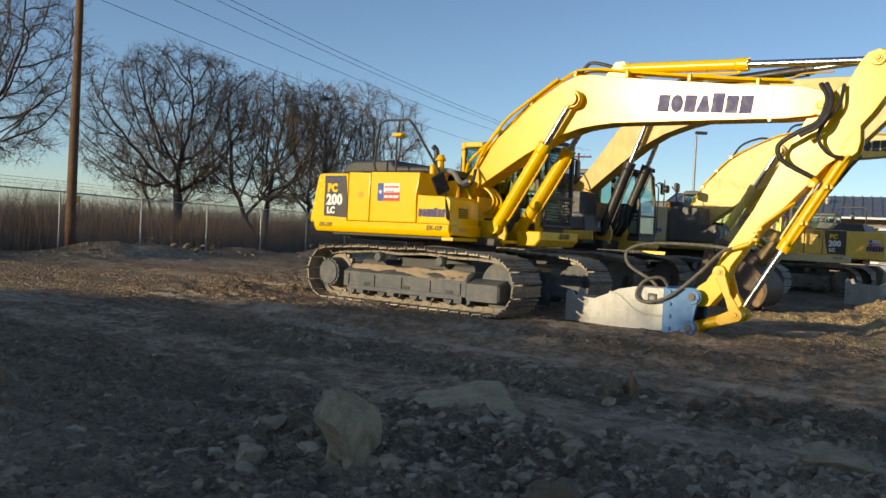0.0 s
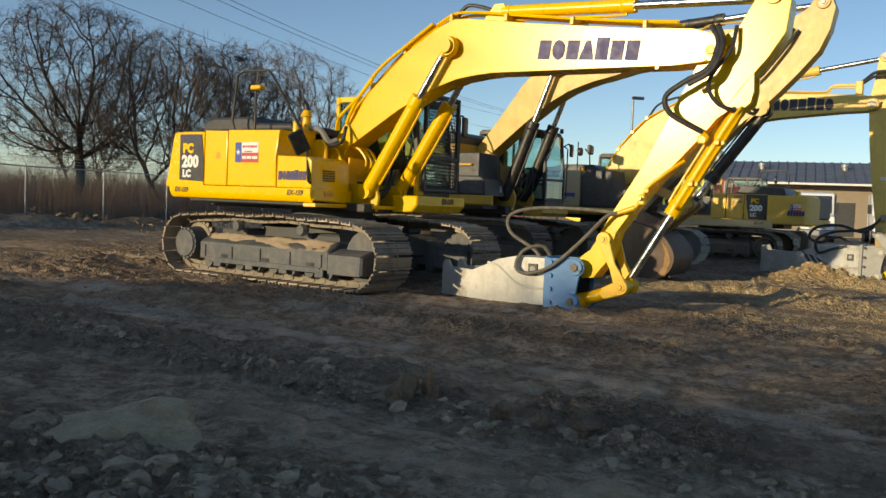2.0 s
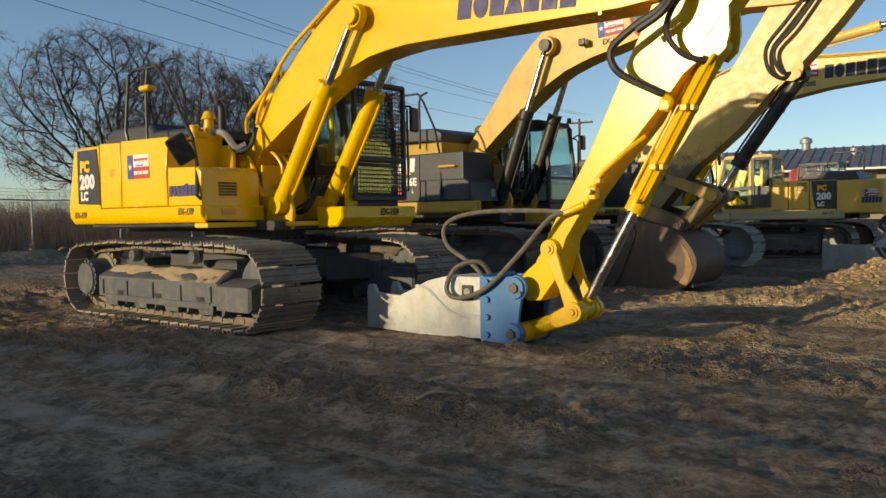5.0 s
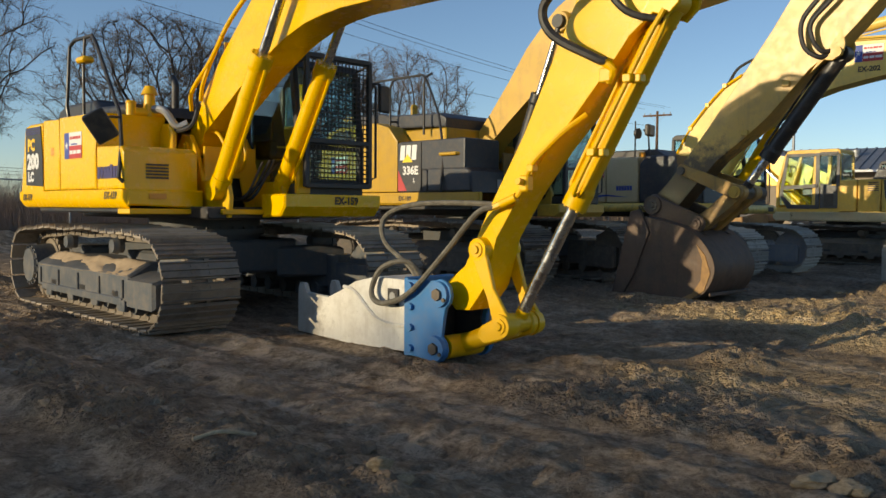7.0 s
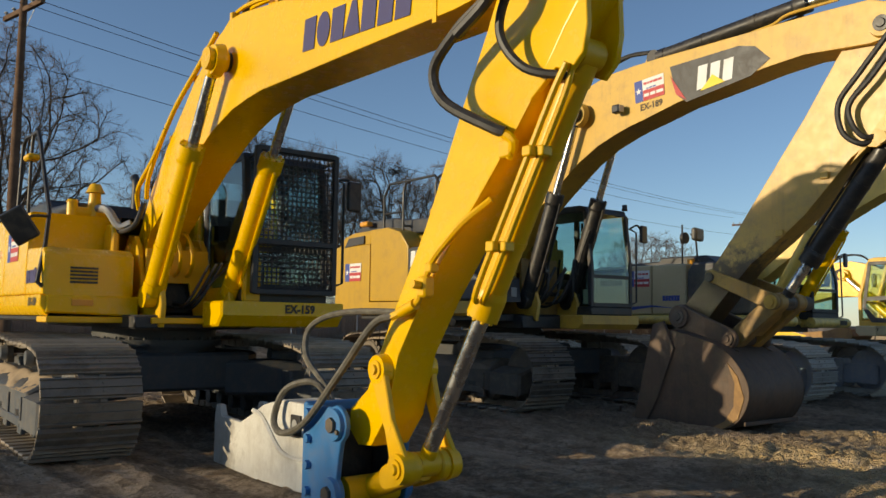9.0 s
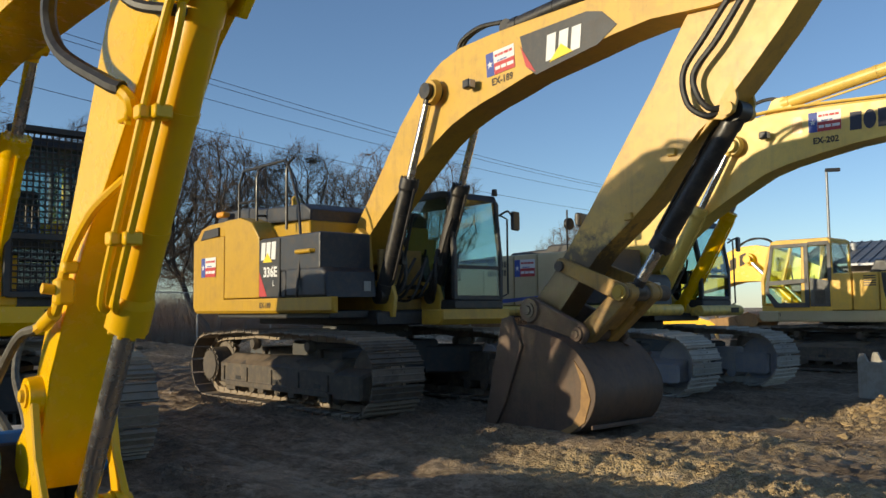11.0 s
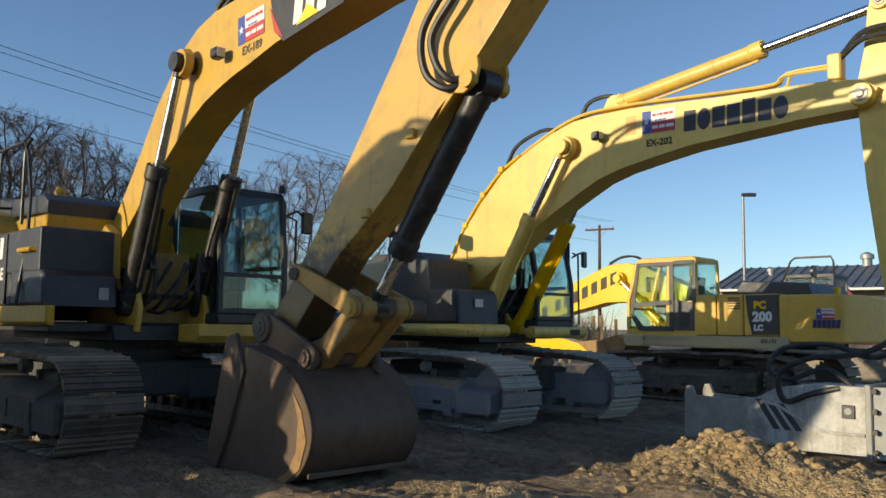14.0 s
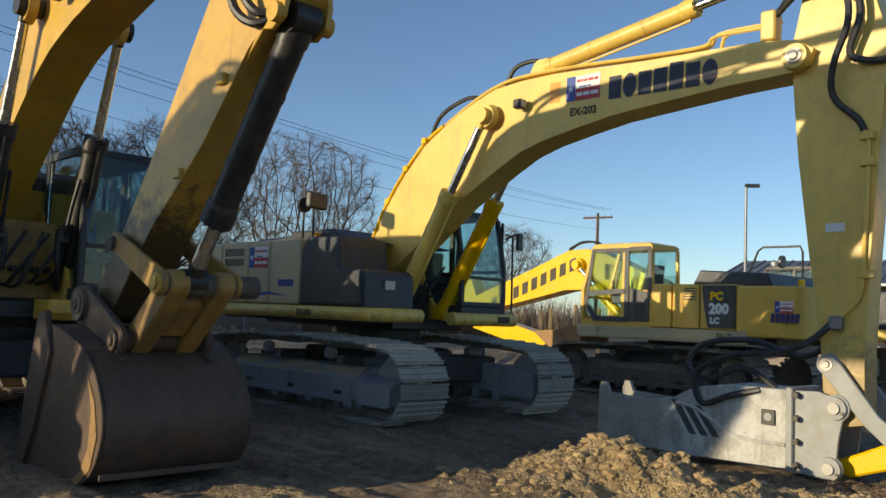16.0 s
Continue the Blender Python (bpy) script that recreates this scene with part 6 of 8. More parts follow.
    for k in range(3):
        b = bmesh.new()
        slab(b, [(-0.92 + 0.15 * k, 2.17), (-0.80 + 0.15 * k, 2.17), (-0.78 + 0.15 * k, 2.43), (-0.90 + 0.15 * k, 2.43)], -1.499, -1.494, "y")
        part("mark_block", b, WHITE, panel, "plain white block of the maker's mark")
    b = bmesh.new()
    slab(b, [(-0.86, 2.13), (-0.58, 2.13), (-0.72, 2.27)], -1.503, -1.499, "y")
    part("yellow_triangle", b, BRIGHT, panel)
    letters("336E", 0.20, (-0.85, -1.497, 1.92), "right", WHITE, panel, "model_number", bold=0.008)
    letters("L", 0.11, (-0.58, -1.497, 1.78), "right", WHITE, panel, "model_code", bold=0.002)
    dealer_sign(ob, -2.95, -1.487, 1.98, s=1.0)
    letters("EX-189", 0.11, (-0.95, -1.504, 1.46), "right", INK, ob, "unit_number", 0, 0.004)
    # hood, air filter, lamps
    b = bmesh.new()
    slab(b, [(-3.15, 2.84), (-3.08, 2.98), (-2.85, 3.10), (-1.9, 3.10), (-1.6, 3.04), (-0.3, 3.0), (-0.12, 2.90), (-0.12, 2.735)], -1.15, 1.1, "y", 0.05, 2)
    part("engine_hood", b, NAVY, ob, "dark engine hood")
    b = bmesh.new()
    rod(b, (-1.75, -0.4, 3.0), (-1.75, -0.4, 3.25), 0.07, n=14)
    rod(b, (-1.75, -0.4, 3.25), (-1.75, -0.4, 3.32), 0.085, 0.05, n=14)
    part("air_intake", b, Y_BODY, ob)
    b = bmesh.new()
    box(b, -2.75, -2.50, -1.34, -1.20, 2.98, 3.07, 0.02)
    part("rear_lamp", b, AMBER, ob, "amber lamp on the hood")
    b = bmesh.new()
    box(b, -2.1, -0.1, -1.16, 1.12, 2.3, 2.74, 0.03)
    part("hood_base", b, Y_BODY, ob)
    # rails
    for x in (-1.42, -0.52):
        rail(ob, [(x, -1.30, 2.62), (x, -1.30, 3.50), (x + 0.06, -1.30, 3.62), (x + 0.2, -1.30, 3.66)], 0.022)
    rail(ob, [(-2.0, -1.3, 2.86), (-2.0, -1.3, 3.45), (-1.85, -1.3, 3.66), (-0.55, -1.3, 3.66), (-0.42, -1.3, 3.5), (-0.1, -1.35, 2.95), (0.12, -1.44, 2.3), (0.16, -1.54, 1.6)], 0.022)
    rail(ob, [(-2.0, -1.3, 3.15), (-1.42, -1.3, 3.15)], 0.018)
    rail(ob, [(-1.42, -1.3, 2.9), (-1.42, -0.5, 2.95)], 0.018)
    # boom foot
    for s in (-1, 1):
        b = bmesh.new()
        slab(b, [(-0.45, 1.4), (-0.40, 2.2), (-0.15, 2.5), (0.08, 2.46), (0.2, 2.2), (0.4, 1.85), (0.92, 1.80), (1.0, 1.6), (0.95, 1.32), (-0.2, 1.32)], s * 0.43 - 0.035, s * 0.43 + 0.035, "y", 0.01)
        part("boom_bracket", b, Y_CAT, ob)
    b = bmesh.new()
    box(b, -0.2, 0.5, -0.38, 0.38, 1.40, 2.0, 0.04)
    for k in range(6):
        rod(b, (0.45, -0.3 + 0.12 * k, 1.75), (0.68, -0.3 + 0.12 * k, 1.75), 0.035, n=8)
    part("control_valve", b, BLACK, ob, "dark hydraulic valve block")
    tangle(ob, 5, 11, (0.55, 0.0, 1.60), (0.85, 0.0, 1.72), (0.98, 0.20, 2.15), (0.10, 0.5, 0.14), 0.019)
    for s in (-1, 1):
        b = bmesh.new()
        tube(b, [(0.86, s * 0.33, 1.66), (1.02, s * 0.33, 2.02), (1.16, s * 0.34, 2.42), (1.30, s * 0.36, 2.75)], 0.022, 8, 4)
        box(b, 0.98, 1.07, s * 0.33 - 0.05, s * 0.33 + 0.05, 2.05, 2.18, 0.01)
        part("ram_pipe", b, BLACK, ob, "black steel pipe and valve beside the ram")
    b = bmesh.new()
    box(b, 0.50, 0.56, -0.40, 0.40, 1.42, 2.30, 0.01)
    part("tower_plate", b, Y_LINK, ob, "muddy plate between the boom brackets")
    hoses(ob, [[(0.75, s * 0.42, 1.55), (0.98, s * 0.30, 1.72), (1.02, s * 0.28, 2.05), (0.98, s * 0.36, 2.3)] for s in (-1, 1)], 0.03)
    boom = beam(ob, "boom", [(-0.40, 2.22), (-0.38, 2.40), (0.22, 3.08), (0.58, 3.52), (0.97, 4.04), (1.38, 4.44), (1.62, 4.64), (1.88, 4.78), (2.25, 4.88), (2.73, 4.91), (3.15, 4.92), (3.92, 4.92), (4.76, 4.92), (5.4, 4.92), (6.0, 4.90), (6.3, 4.78), (6.4, 4.60), (6.28, 4.44),
                             (6.0, 4.40), (5.74, 4.42), (5.24, 4.46), (4.76, 4.42), (4.36, 4.36), (3.93, 4.30), (3.47, 4.24), (2.97, 4.12), (2.68, 4.06), (2.43, 3.99), (2.08, 3.87), (1.72, 3.68), (1.41, 3.46), (1.08, 3.22), (0.6, 2.84), (0.12, 2.44), (-0.06, 2.12), (-0.28, 2.1)], 0.33, Y_CAT,
                "amber yellow welded box boom", 0.15)
    pin(boom, 1.82, 4.35, -0.52, 0.52, 0.10, BLACK, Y_CAT)
    pin(boom, 6.15, 4.58, -0.40, 0.40, 0.09, BLACK, Y_CAT)
    pin(boom, -0.12, 2.26, -0.48, 0.48, 0.085, STEEL)
    b = bmesh.new()
    slab(b, [(3.36, 4.75), (3.46, 4.35), (3.62, 4.22), (4.55, 4.36), (4.82, 4.52), (4.62, 4.72), (4.4, 4.78)], -0.337, -0.331, "y")
    dec = part("brand_panel", b, DARK, boom, "dark faded decal with plain white blocks")
    b = bmesh.new()
    slab(b, [(3.37, 4.62), (3.62, 4.25), (3.46, 4.35)], -0.341, -0.337, "y")
    part("red_wedge", b, RED, dec)
    for k in range(3):
        b = bmesh.new()
        xa = 3.78 + 0.19 * k
        slab(b, [(xa, 4.34 + 0.015 * k), (xa + 0.14, 4.355 + 0.015 * k), (xa + 0.17, 4.66), (xa + 0.03, 4.65)], -0.342, -0.337, "y")
        part("mark_block", b, WHITE, dec)
    b = bmesh.new()
    slab(b, [(3.84, 4.32), (4.2, 4.37), (4.02, 4.5)], -0.346, -0.342, "y")
    part("yellow_triangle", b, BRIGHT, dec)
    dealer_sign(boom, 2.78, -0.3315, 4.36, tilt=4, s=0.95)
    letters("EX-189", 0.125, (2.86, -0.334, 4.24), "right", INK, boom, "unit_number", 0, 0.004, tilt=3)
    boom_lamp(boom, 2.54, -0.34, 4.31)
    cyls = []
    for s in (-1, 1):
        cylinder_ram(ob, (0.76, 1.62), (1.82, 4.35), 0.115, BLACK, 0.58, 0.055, s * 0.48, "boom_cylinder", "black boom cylinder")
    cylinder_ram(boom, (2.95, 5.02), (6.98, 5.28), 0.10, BLACK, 0.55, 0.06, -0.08, "arm_cylinder", "black arm cylinder on top of the boom")
    b = bmesh.new()
    slab(b, [(2.7, 4.84), (2.85, 5.1), (3.05, 5.12), (3.3, 4.84)], -0.14, 0.14, "y", 0.01)
    part("cylinder_lug", b, Y_CAT, boom)
    b = bmesh.new()
    tube(b, [(0.4, -0.24, 3.22), (1.2, -0.24, 4.04), (1.86, -0.24, 4.70), (2.2, -0.22, 4.86), (2.6, -0.2, 4.92)], 0.028, 8, 4)
    part("boom_pipe", b, Y_CAT, boom, "amber hydraulic pipe")
    b = bmesh.new()
    tube(b, [(4.5, -0.2, 4.95), (4.8, -0.2, 4.98), (5.0, -0.2, 5.05), (5.6, -0.2, 5.05)], 0.02, 8, 4)
    part("boom_pipe", b, Y_CAT, boom, "amber hydraulic pipe")
    hoses(boom, [[(2.1, -0.22, 4.82), (2.2, -0.24, 5.0), (2.5, -0.2, 5.12), (2.85, -0.12, 5.12)], [(2.0, -0.1, 4.8), (2.15, -0.12, 5.05), (2.5, -0.1, 5.16), (2.85, -0.05, 5.14)]], 0.032)
    # arm
    arm = beam(ob, "arm", [(6.72, 5.20), (6.82, 5.36), (6.98, 5.43), (7.12, 5.36), (7.19, 5.18), (7.12, 4.80), (6.96, 4.42), (6.66, 4.06), (6.31, 3.69), (5.98, 3.36), (5.72, 3.18), (5.46, 2.90), (5.17, 2.59), (4.83, 2.31), (4.46, 2.04), (4.10, 1.66), (3.78, 1.30), (3.56, 1.24), (3.42, 1.38),
                           (3.48, 1.54), (3.72, 1.78), (4.0, 2.12), (4.30, 2.50), (5.19, 3.74), (5.60, 4.37), (5.86, 4.72), (6.3, 4.95)], 0.25, Y_ARM, "worn amber excavator arm", 0.12)
    pin(arm, 6.98, 5.28, -0.30, 0.30, 0.075, STEEL, Y_CAT)
    cylinder_ram(arm, (6.06, 3.36), (4.77, 1.60), 0.105, BLACK, 0.74, 0.06, -0.06, "bucket_cylinder", "black bucket cylinder")
    for s in (-1, 1):
        b = bmesh.new()
        slab(b, [(5.70, 3.1), (6.12, 3.66), (6.16, 3.45), (6.12, 3.32), (6.0, 3.26), (5.9, 3.28)], s * 0.17 - 0.08, s * 0.17 - 0.04, "y", 0.005)
        rod(b, (6.06, s * 0.17 - 0.06, 3.36), (6.06, s * 0.23 - 0.06, 3.36), 0.07, n=16)
        part("cylinder_lug", b, Y_CAT, arm)
        b = bmesh.new()
        slab(b, capsule((3.94, 1.92), 0.08, (4.77, 1.585), 0.10), s * 0.31 - 0.025, s * 0.31 + 0.025, "y", 0.01)
        part("link_bar", b, Y_LINK, arm, "worn amber tipping link")
        b = bmesh.new()
        rod(b, (4.77, s * 0.33, 1.58), (4.77, s * 0.355, 1.58), 0.085, n=18)
        rod(b, (4.77, s * 0.355, 1.58), (4.77, s * 0.37, 1.58), 0.05, n=14)
        part("pin_cap", b, Y_CAT, arm, "worn amber pin cap")
        b = bmesh.new()
        rod(b, (3.94, s * 0.33, 1.90), (3.94, s * 0.37, 1.90), 0.06, n=14)
        part("pin_cap", b, FRAME_C, arm, "muddy pin end")
    b = bmesh.new()
    slab(b, capsule((4.77, 1.58), 0.11, (4.22, 1.13), 0.11), -0.27, -0.11, "y", 0.015)
    slab(b, capsule((4.77, 1.58), 0.11, (4.22, 1.13), 0.11), 0.11, 0.27, "y", 0.015)
    slab(b, capsule((4.60, 1.44), 0.06, (4.36, 1.24), 0.07), -0.11, 0.11, "y", 0.01)
    part("push_link", b, Y_LINK, arm, "worn amber push link")
    pin(arm, 3.94, 1.90, -0.33, 0.33, 0.055, STEEL)
    pin(arm, 4.77, 1.58, -0.30, 0.50, 0.09, FRAME_C)
    pin(arm, 3.52, 1.40, -0.44, 0.44, 0.09, FRAME_C, BUCKET)
    pin(arm, 4.22, 1.13, -0.42, 0.42, 0.085, BUCKET)
    hoses(arm, [[(6.5, -0.30, 4.85), (6.30, -0.36, 4.56), (5.91, -0.38, 4.10), (5.66, -0.38, 3.79), (5.68, -0.36, 3.47), (5.84, -0.3, 3.32), (5.97, -0.2, 3.36)], [(6.6, -0.30, 4.80), (6.42, -0.36, 4.52), (6.06, -0.38, 4.05), (5.78, -0.38, 3.76), (5.80, -0.36, 3.52), (5.90, -0.3, 3.38), (5.99, -0.2, 3.40)]], 0.032)
    for (x, z) in ((5.42, 3.02), (4.86, 2.40)):
        b = bmesh.new()
        box(b, x - 0.05, x + 0.05, -0.29, -0.25, z - 0.04, z + 0.04, 0.008)
        part("pad_eye", b, Y_CAT, arm)
    # bucket, its mouth towards the machine
    b = bmesh.new()
    back = [(3.38, 1.22), (3.60, 1.22), (3.95, 1.14), (4.20, 1.06), (4.42, 0.92), (4.60, 0.68), (4.64, 0.45), (4.52, 0.20), (4.28, 0.06), (3.70, 0.04), (3.02, 0.03)]
    back = [(v.x, v.y) for v in smooth_line([(p[0], p[1], 0) for p in back], 4)]
    inner = [(p[0] - 0.04, p[1] + (0.035 if p[1] < 0.5 else -0.035)) for p in back[::-1]]
    hw = 0.60
    slab(b, back + [(3.05, 0.07)] + inner[1:], -hw, hw, "y")
    bucket = part("bucket", b, BUCKET, ob, "rusty brown digging bucket with worn corners", 25)
    for s in (-1, 1):
        b = bmesh.new()
        slab(b, back, s * hw - 0.02, s * hw + 0.02, "y", 0.006)
        part("side_plate", b, BUCKET, bucket, "rusty bucket side plate")
        b = bmesh.new()
        slab(b, [(3.30, 1.30), (3.46, 1.34), (3.62, 1.0), (3.36, 0.35), (3.14, -0.02), (2.98, 0.02)], s * (hw + 0.035) - 0.025, s * (hw + 0.035) + 0.025, "y", 0.006)
        part("side_cutter", b, BUCKET, bucket)
        # Worn crescent whose orange carries the sun striking this corner of the bucket.
        b = bmesh.new()
        slab(b, [(4.16, 0.08), (4.32, 0.16), (4.44, 0.34), (4.46, 0.62), (4.36, 0.86), (4.50, 0.70), (4.585, 0.45), (4.50, 0.20), (4.28, 0.055)], s * (hw + 0.02) - 0.012, s * (hw + 0.02) + 0.012, "y", 0.004)
        part("sunlit_wear_plate", b, BUCKET_SIDE, bucket, "worn plate on the bucket side, a sun patch put into its orange")
        b = bmesh.new()
        slab(b, capsule((3.52, 1.40), 0.15, (4.22, 1.13), 0.13), s * 0.36 - 0.035, s * 0.36 + 0.035, "y", 0.015)
        slab(b, [(3.45, 1.30), (4.25, 1.04), (4.40, 0.98), (3.9, 1.0), (3.45, 1.15)], s * 0.36 - 0.03, s * 0.36 + 0.03, "y", 0.005)
        part("bucket_ear", b, BUCKET, bucket)
    for k in range(5):
        b = bmesh.new()
        yy = -0.5 + 0.25 * k
        slab(b, [(3.15, 0.09), (3.15, 0.01), (2.80, 0.0), (2.80, 0.03)], yy - 0.05, yy + 0.05, "y", 0.008)
        part("bucket_tooth", b, STEEL, bucket)
    for zz in (0.12,):
        b = bmesh.new()
        xx = 4.56 if zz < 0.5 else 4.625
        box(b, xx - 0.02, xx + 0.012, -0.58, 0.58, zz, zz + 0.05, 0.008)
        part("wear_strip", b, BUCKET, bucket)
    # cab
    cab = build_cab(ob, dict(x0=-0.55, x1=1.28, y0=0.42, y1=1.42, z0=1.42, z1=3.16, m=DARK, door=1, label="dark framed operator cab"))
    b = bmesh.new()
    slab(b, [(0.9, 1.20), (0.9, 1.42), (1.38, 1.42), (1.38, 1.28), (1.30, 1.20)], 0.1, 1.46, "y", 0.02)
    box(b, -0.8, 1.0, 0.42, 1.46, 1.3, 1.42, 0.02)
    part("cab_deck", b, Y_CAT, ob)
    b = bmesh.new()
    rod(b, (1.15, 1.38, 3.16), (1.15, 1.38, 3.26), 0.05, 0.04, n=12)
    part("cab_lamp", b, BLACK, cab)
    mirror(ob, (1.2, 1.42, 2.85), [(1.28, 1.52, 2.92), (1.28, 1.6, 2.88)], (1.28, 1.70, 2.78), (0.06, 0.2, 0.3), 10)
    rail(ob, [(1.22, 1.44, 2.85), (1.25, 1.55, 2.8), (1.25, 1.55, 1.65), (1.22, 1.44, 1.6)], 0.016)
    return ob


# --- the pale yellow machine with the second breaker ---
def build_pale_machine():
    sp = dict(at=(7.55, 24.12, 0.0), heading=-37.0, track_turn=0.0, a=2.0, r=0.455, zb=0.05, gauge=1.30, w=0.80, shoes=49, deck=1.28, slew=-0.5, rollers=8,
              m_shoe=SHOE_B, m_frame=FRAME_B, frame_label="blue-grey track frame powdered with dry clay", sag=0.09,
              label="pale yellow tracked excavator with a scuffed breaker on the dirt")
    ob = excavator(sp)
    b = bmesh.new()
    box(b, -2.6, 0.6, -0.7, 0.7, 1.18, 1.32, 0.02)
    box(b, -2.9, 0.5, -1.3, 1.3, 1.25, 1.34, 0.02)
    part("revolving_frame", b, DARK, ob, "dark steel revolving frame")
    # round side tubes
    b = bmesh.new()
    tube(b, [(-3.3, -1.42, 1.38), (-1.0, -1.42, 1.38), (0.75, -1.42, 1.38), (0.92, -1.36, 1.38), (1.0, -1.2, 1.38), (1.0, -0.55, 1.38)], 0.095, 12, 4)
    part("side_tube", b, Y_KOB, ob, "round pale yellow deck tube")
    b = bmesh.new()
    tube(b, [(-3.0, 1.42, 1.38), (0.9, 1.42, 1.38)], 0.095, 12, 1)
    part("side_tube", b, Y_KOB, ob)
    counterweight(ob, -2.85, -3.45, -3.95, 1.45, 1.32, 2.42, TAN, "rounded beige counterweight")
    for x0, x1 in ((-2.84, -2.02), (-2.01, -1.42), (-1.41, -0.62)):
        b = bmesh.new()
        box(b, x0, x1, -1.45, -0.6, 1.48, 2.44, 0.04, 2)
        d = part("side_door", b, TAN, ob, "beige engine side door")
        if x0 < -2.5:
            for r_ in range(2):
                for k in range(9):
                    b = bmesh.new()
                    box(b, x0 + 0.12 + 0.065 * k, x0 + 0.16 + 0.065 * k, -1.458, -1.44, 2.05 + 0.16 * r_, 2.17 + 0.16 * r_, 0.004)
                    part("louvre", b, BLACK, d)
    b = bmesh.new()
    slab(b, [(-2.8, 1.50), (-2.0, 1.55), (-1.4, 1.62), (-0.85, 1.60), (-1.4, 1.66), (-2.0, 1.62), (-2.8, 1.58)], -1.456, -1.45, "y")
    part("blue_stripe", b, SIGN_BLUE, ob, "curved blue stripe")
    b = bmesh.new()
    box(b, -2.8, -0.6, 0.6, 1.45, 1.48, 2.44, 0.04, 2)
    part("side_door", b, TAN, ob, "beige engine side door")
    b = bmesh.new()
    slab(b, [(-0.60, 1.48), (-0.60, 2.28), (-0.46, 2.46), (0.25, 2.44), (0.3, 2.0), (0.78, 1.98), (0.86, 1.88), (0.88, 1.48)], -1.45, -0.55, "y", 0.05, 3)
    tb = part("tool_box", b, NAVY, ob, "dark blue-grey tool box")
    b = bmesh.new()
    box(b, 0.878, 0.89, -1.1, -0.92, 1.72, 1.84, 0.005)
    part("vent", b, LENS, tb)
    b = bmesh.new()
    slab(b, [(-2.6, 2.42), (-2.5, 2.52), (-1.6, 2.55), (-1.5, 2.62), (-0.5, 2.62), (-0.3, 2.5), (0.1, 2.42)], -1.0, 1.0, "y", 0.06, 3)
    part("engine_hood", b, DARK, ob, "dark engine hood")
    b = bmesh.new()
    rod(b, (-0.75, -1.1, 2.40), (-0.75, -1.1, 2.55), 0.07, n=14)
    part("filler_cap", b, AMBER, ob, "amber filler cap")
    dealer_sign(ob, -1.98, -1.4525, 2.02, s=1.0)
    letters("EX-202", 0.115, (-0.55, -1.52, 1.34), "right", INK, ob, "unit_number", 0, 0.005)
    brand_blocks(ob, -1.15, -1.454, 1.74, 0.40, 0.10, 6, SIGN_BLUE, slant=0.0)
    # mirror posts
    rail(ob, [(-0.32, -1.4, 1.4), (-0.36, -1.42, 2.3), (-0.42, -1.4, 2.85), (-0.55, -1.38, 3.0)], 0.018)
    rail(ob, [(-0.8, -1.3, 2.4), (-0.8, -1.3, 3.2)], 0.016)
    b = bmesh.new()
    box(b, -0.06, 0.06, -0.2, 0.2, -0.12, 0.12, 0.04, 2)
    o = part("mirror", b, BLACK, ob, "black rear-view mirror at the tool box")
    o.matrix_basis = pose(-0.42, -1.35, 2.98, 0, 0, 15)
    b = bmesh.new()
    rod(b, (-0.72, -1.38, 2.93), (-0.66, -1.38, 2.93), 0.11, n=20)
    part("round_mirror", b, BLACK, ob)
    # boom foot
    for s in (-1, 1):
        b = bmesh.new()
        slab(b, [(-0.55, 1.34), (-0.5, 2.05), (-0.38, 2.38), (-0.18, 2.42), (-0.06, 2.28), (0.06, 1.9), (0.28, 1.56), (0.56, 1.52), (0.62, 1.36), (0.5, 1.22), (-0.3, 1.22)], s * 0.42 - 0.035, s * 0.42 + 0.035, "y", 0.01)
        part("boom_bracket", b, Y_KOB, ob)
    pin(ob, -0.27, 2.25, -0.5, 0.5, 0.08, Y_KOB)
    b = bmesh.new()
    box(b, -0.4, 0.25, -0.36, 0.36, 1.34, 1.85, 0.04)
    part("control_valve", b, BLACK, ob, "dark hydraulic valve block")
    tangle(ob, 5, 21, (0.2, 0.0, 1.60), (0.48, 0.0, 1.72), (0.60, 0.22, 2.10), (0.10, 0.5, 0.12), 0.017)
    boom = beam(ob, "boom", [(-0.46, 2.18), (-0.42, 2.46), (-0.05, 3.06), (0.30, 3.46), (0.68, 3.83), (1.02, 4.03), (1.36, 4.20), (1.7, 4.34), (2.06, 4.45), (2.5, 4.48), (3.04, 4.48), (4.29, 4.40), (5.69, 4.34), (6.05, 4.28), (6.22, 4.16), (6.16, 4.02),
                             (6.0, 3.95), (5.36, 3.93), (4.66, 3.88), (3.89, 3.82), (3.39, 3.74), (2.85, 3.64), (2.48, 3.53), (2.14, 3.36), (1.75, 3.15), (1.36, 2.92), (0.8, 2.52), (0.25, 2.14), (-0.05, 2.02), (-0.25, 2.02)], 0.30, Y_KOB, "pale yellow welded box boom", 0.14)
    pin(boom, 2.01, 4.05, -0.48, 0.48, 0.095, BLACK, Y_KOB)
    pin(boom, 6.05, 4.10, -0.38, 0.38, 0.08, STEEL, Y_KOB)
    brand_blocks(boom, 3.84, -0.3035, 4.02, 1.40, 0.27, 7, LETTER_B, tilt=-1.5, slant=0.0, shapes="bobbbbo")
    dealer_sign(boom, 3.22, -0.3015, 4.08, tilt=-1, s=0.95)
    letters("EX-202", 0.13, (3.28, -0.304, 3.90), "right", INK, boom, "unit_number", 0, 0.005, tilt=-1)
    b = bmesh.new()
    box(b, 2.96, 3.12, -0.304, -0.301, 4.10, 4.36)
    part("warning_label", b, AMBER, boom, "small pale warning label")
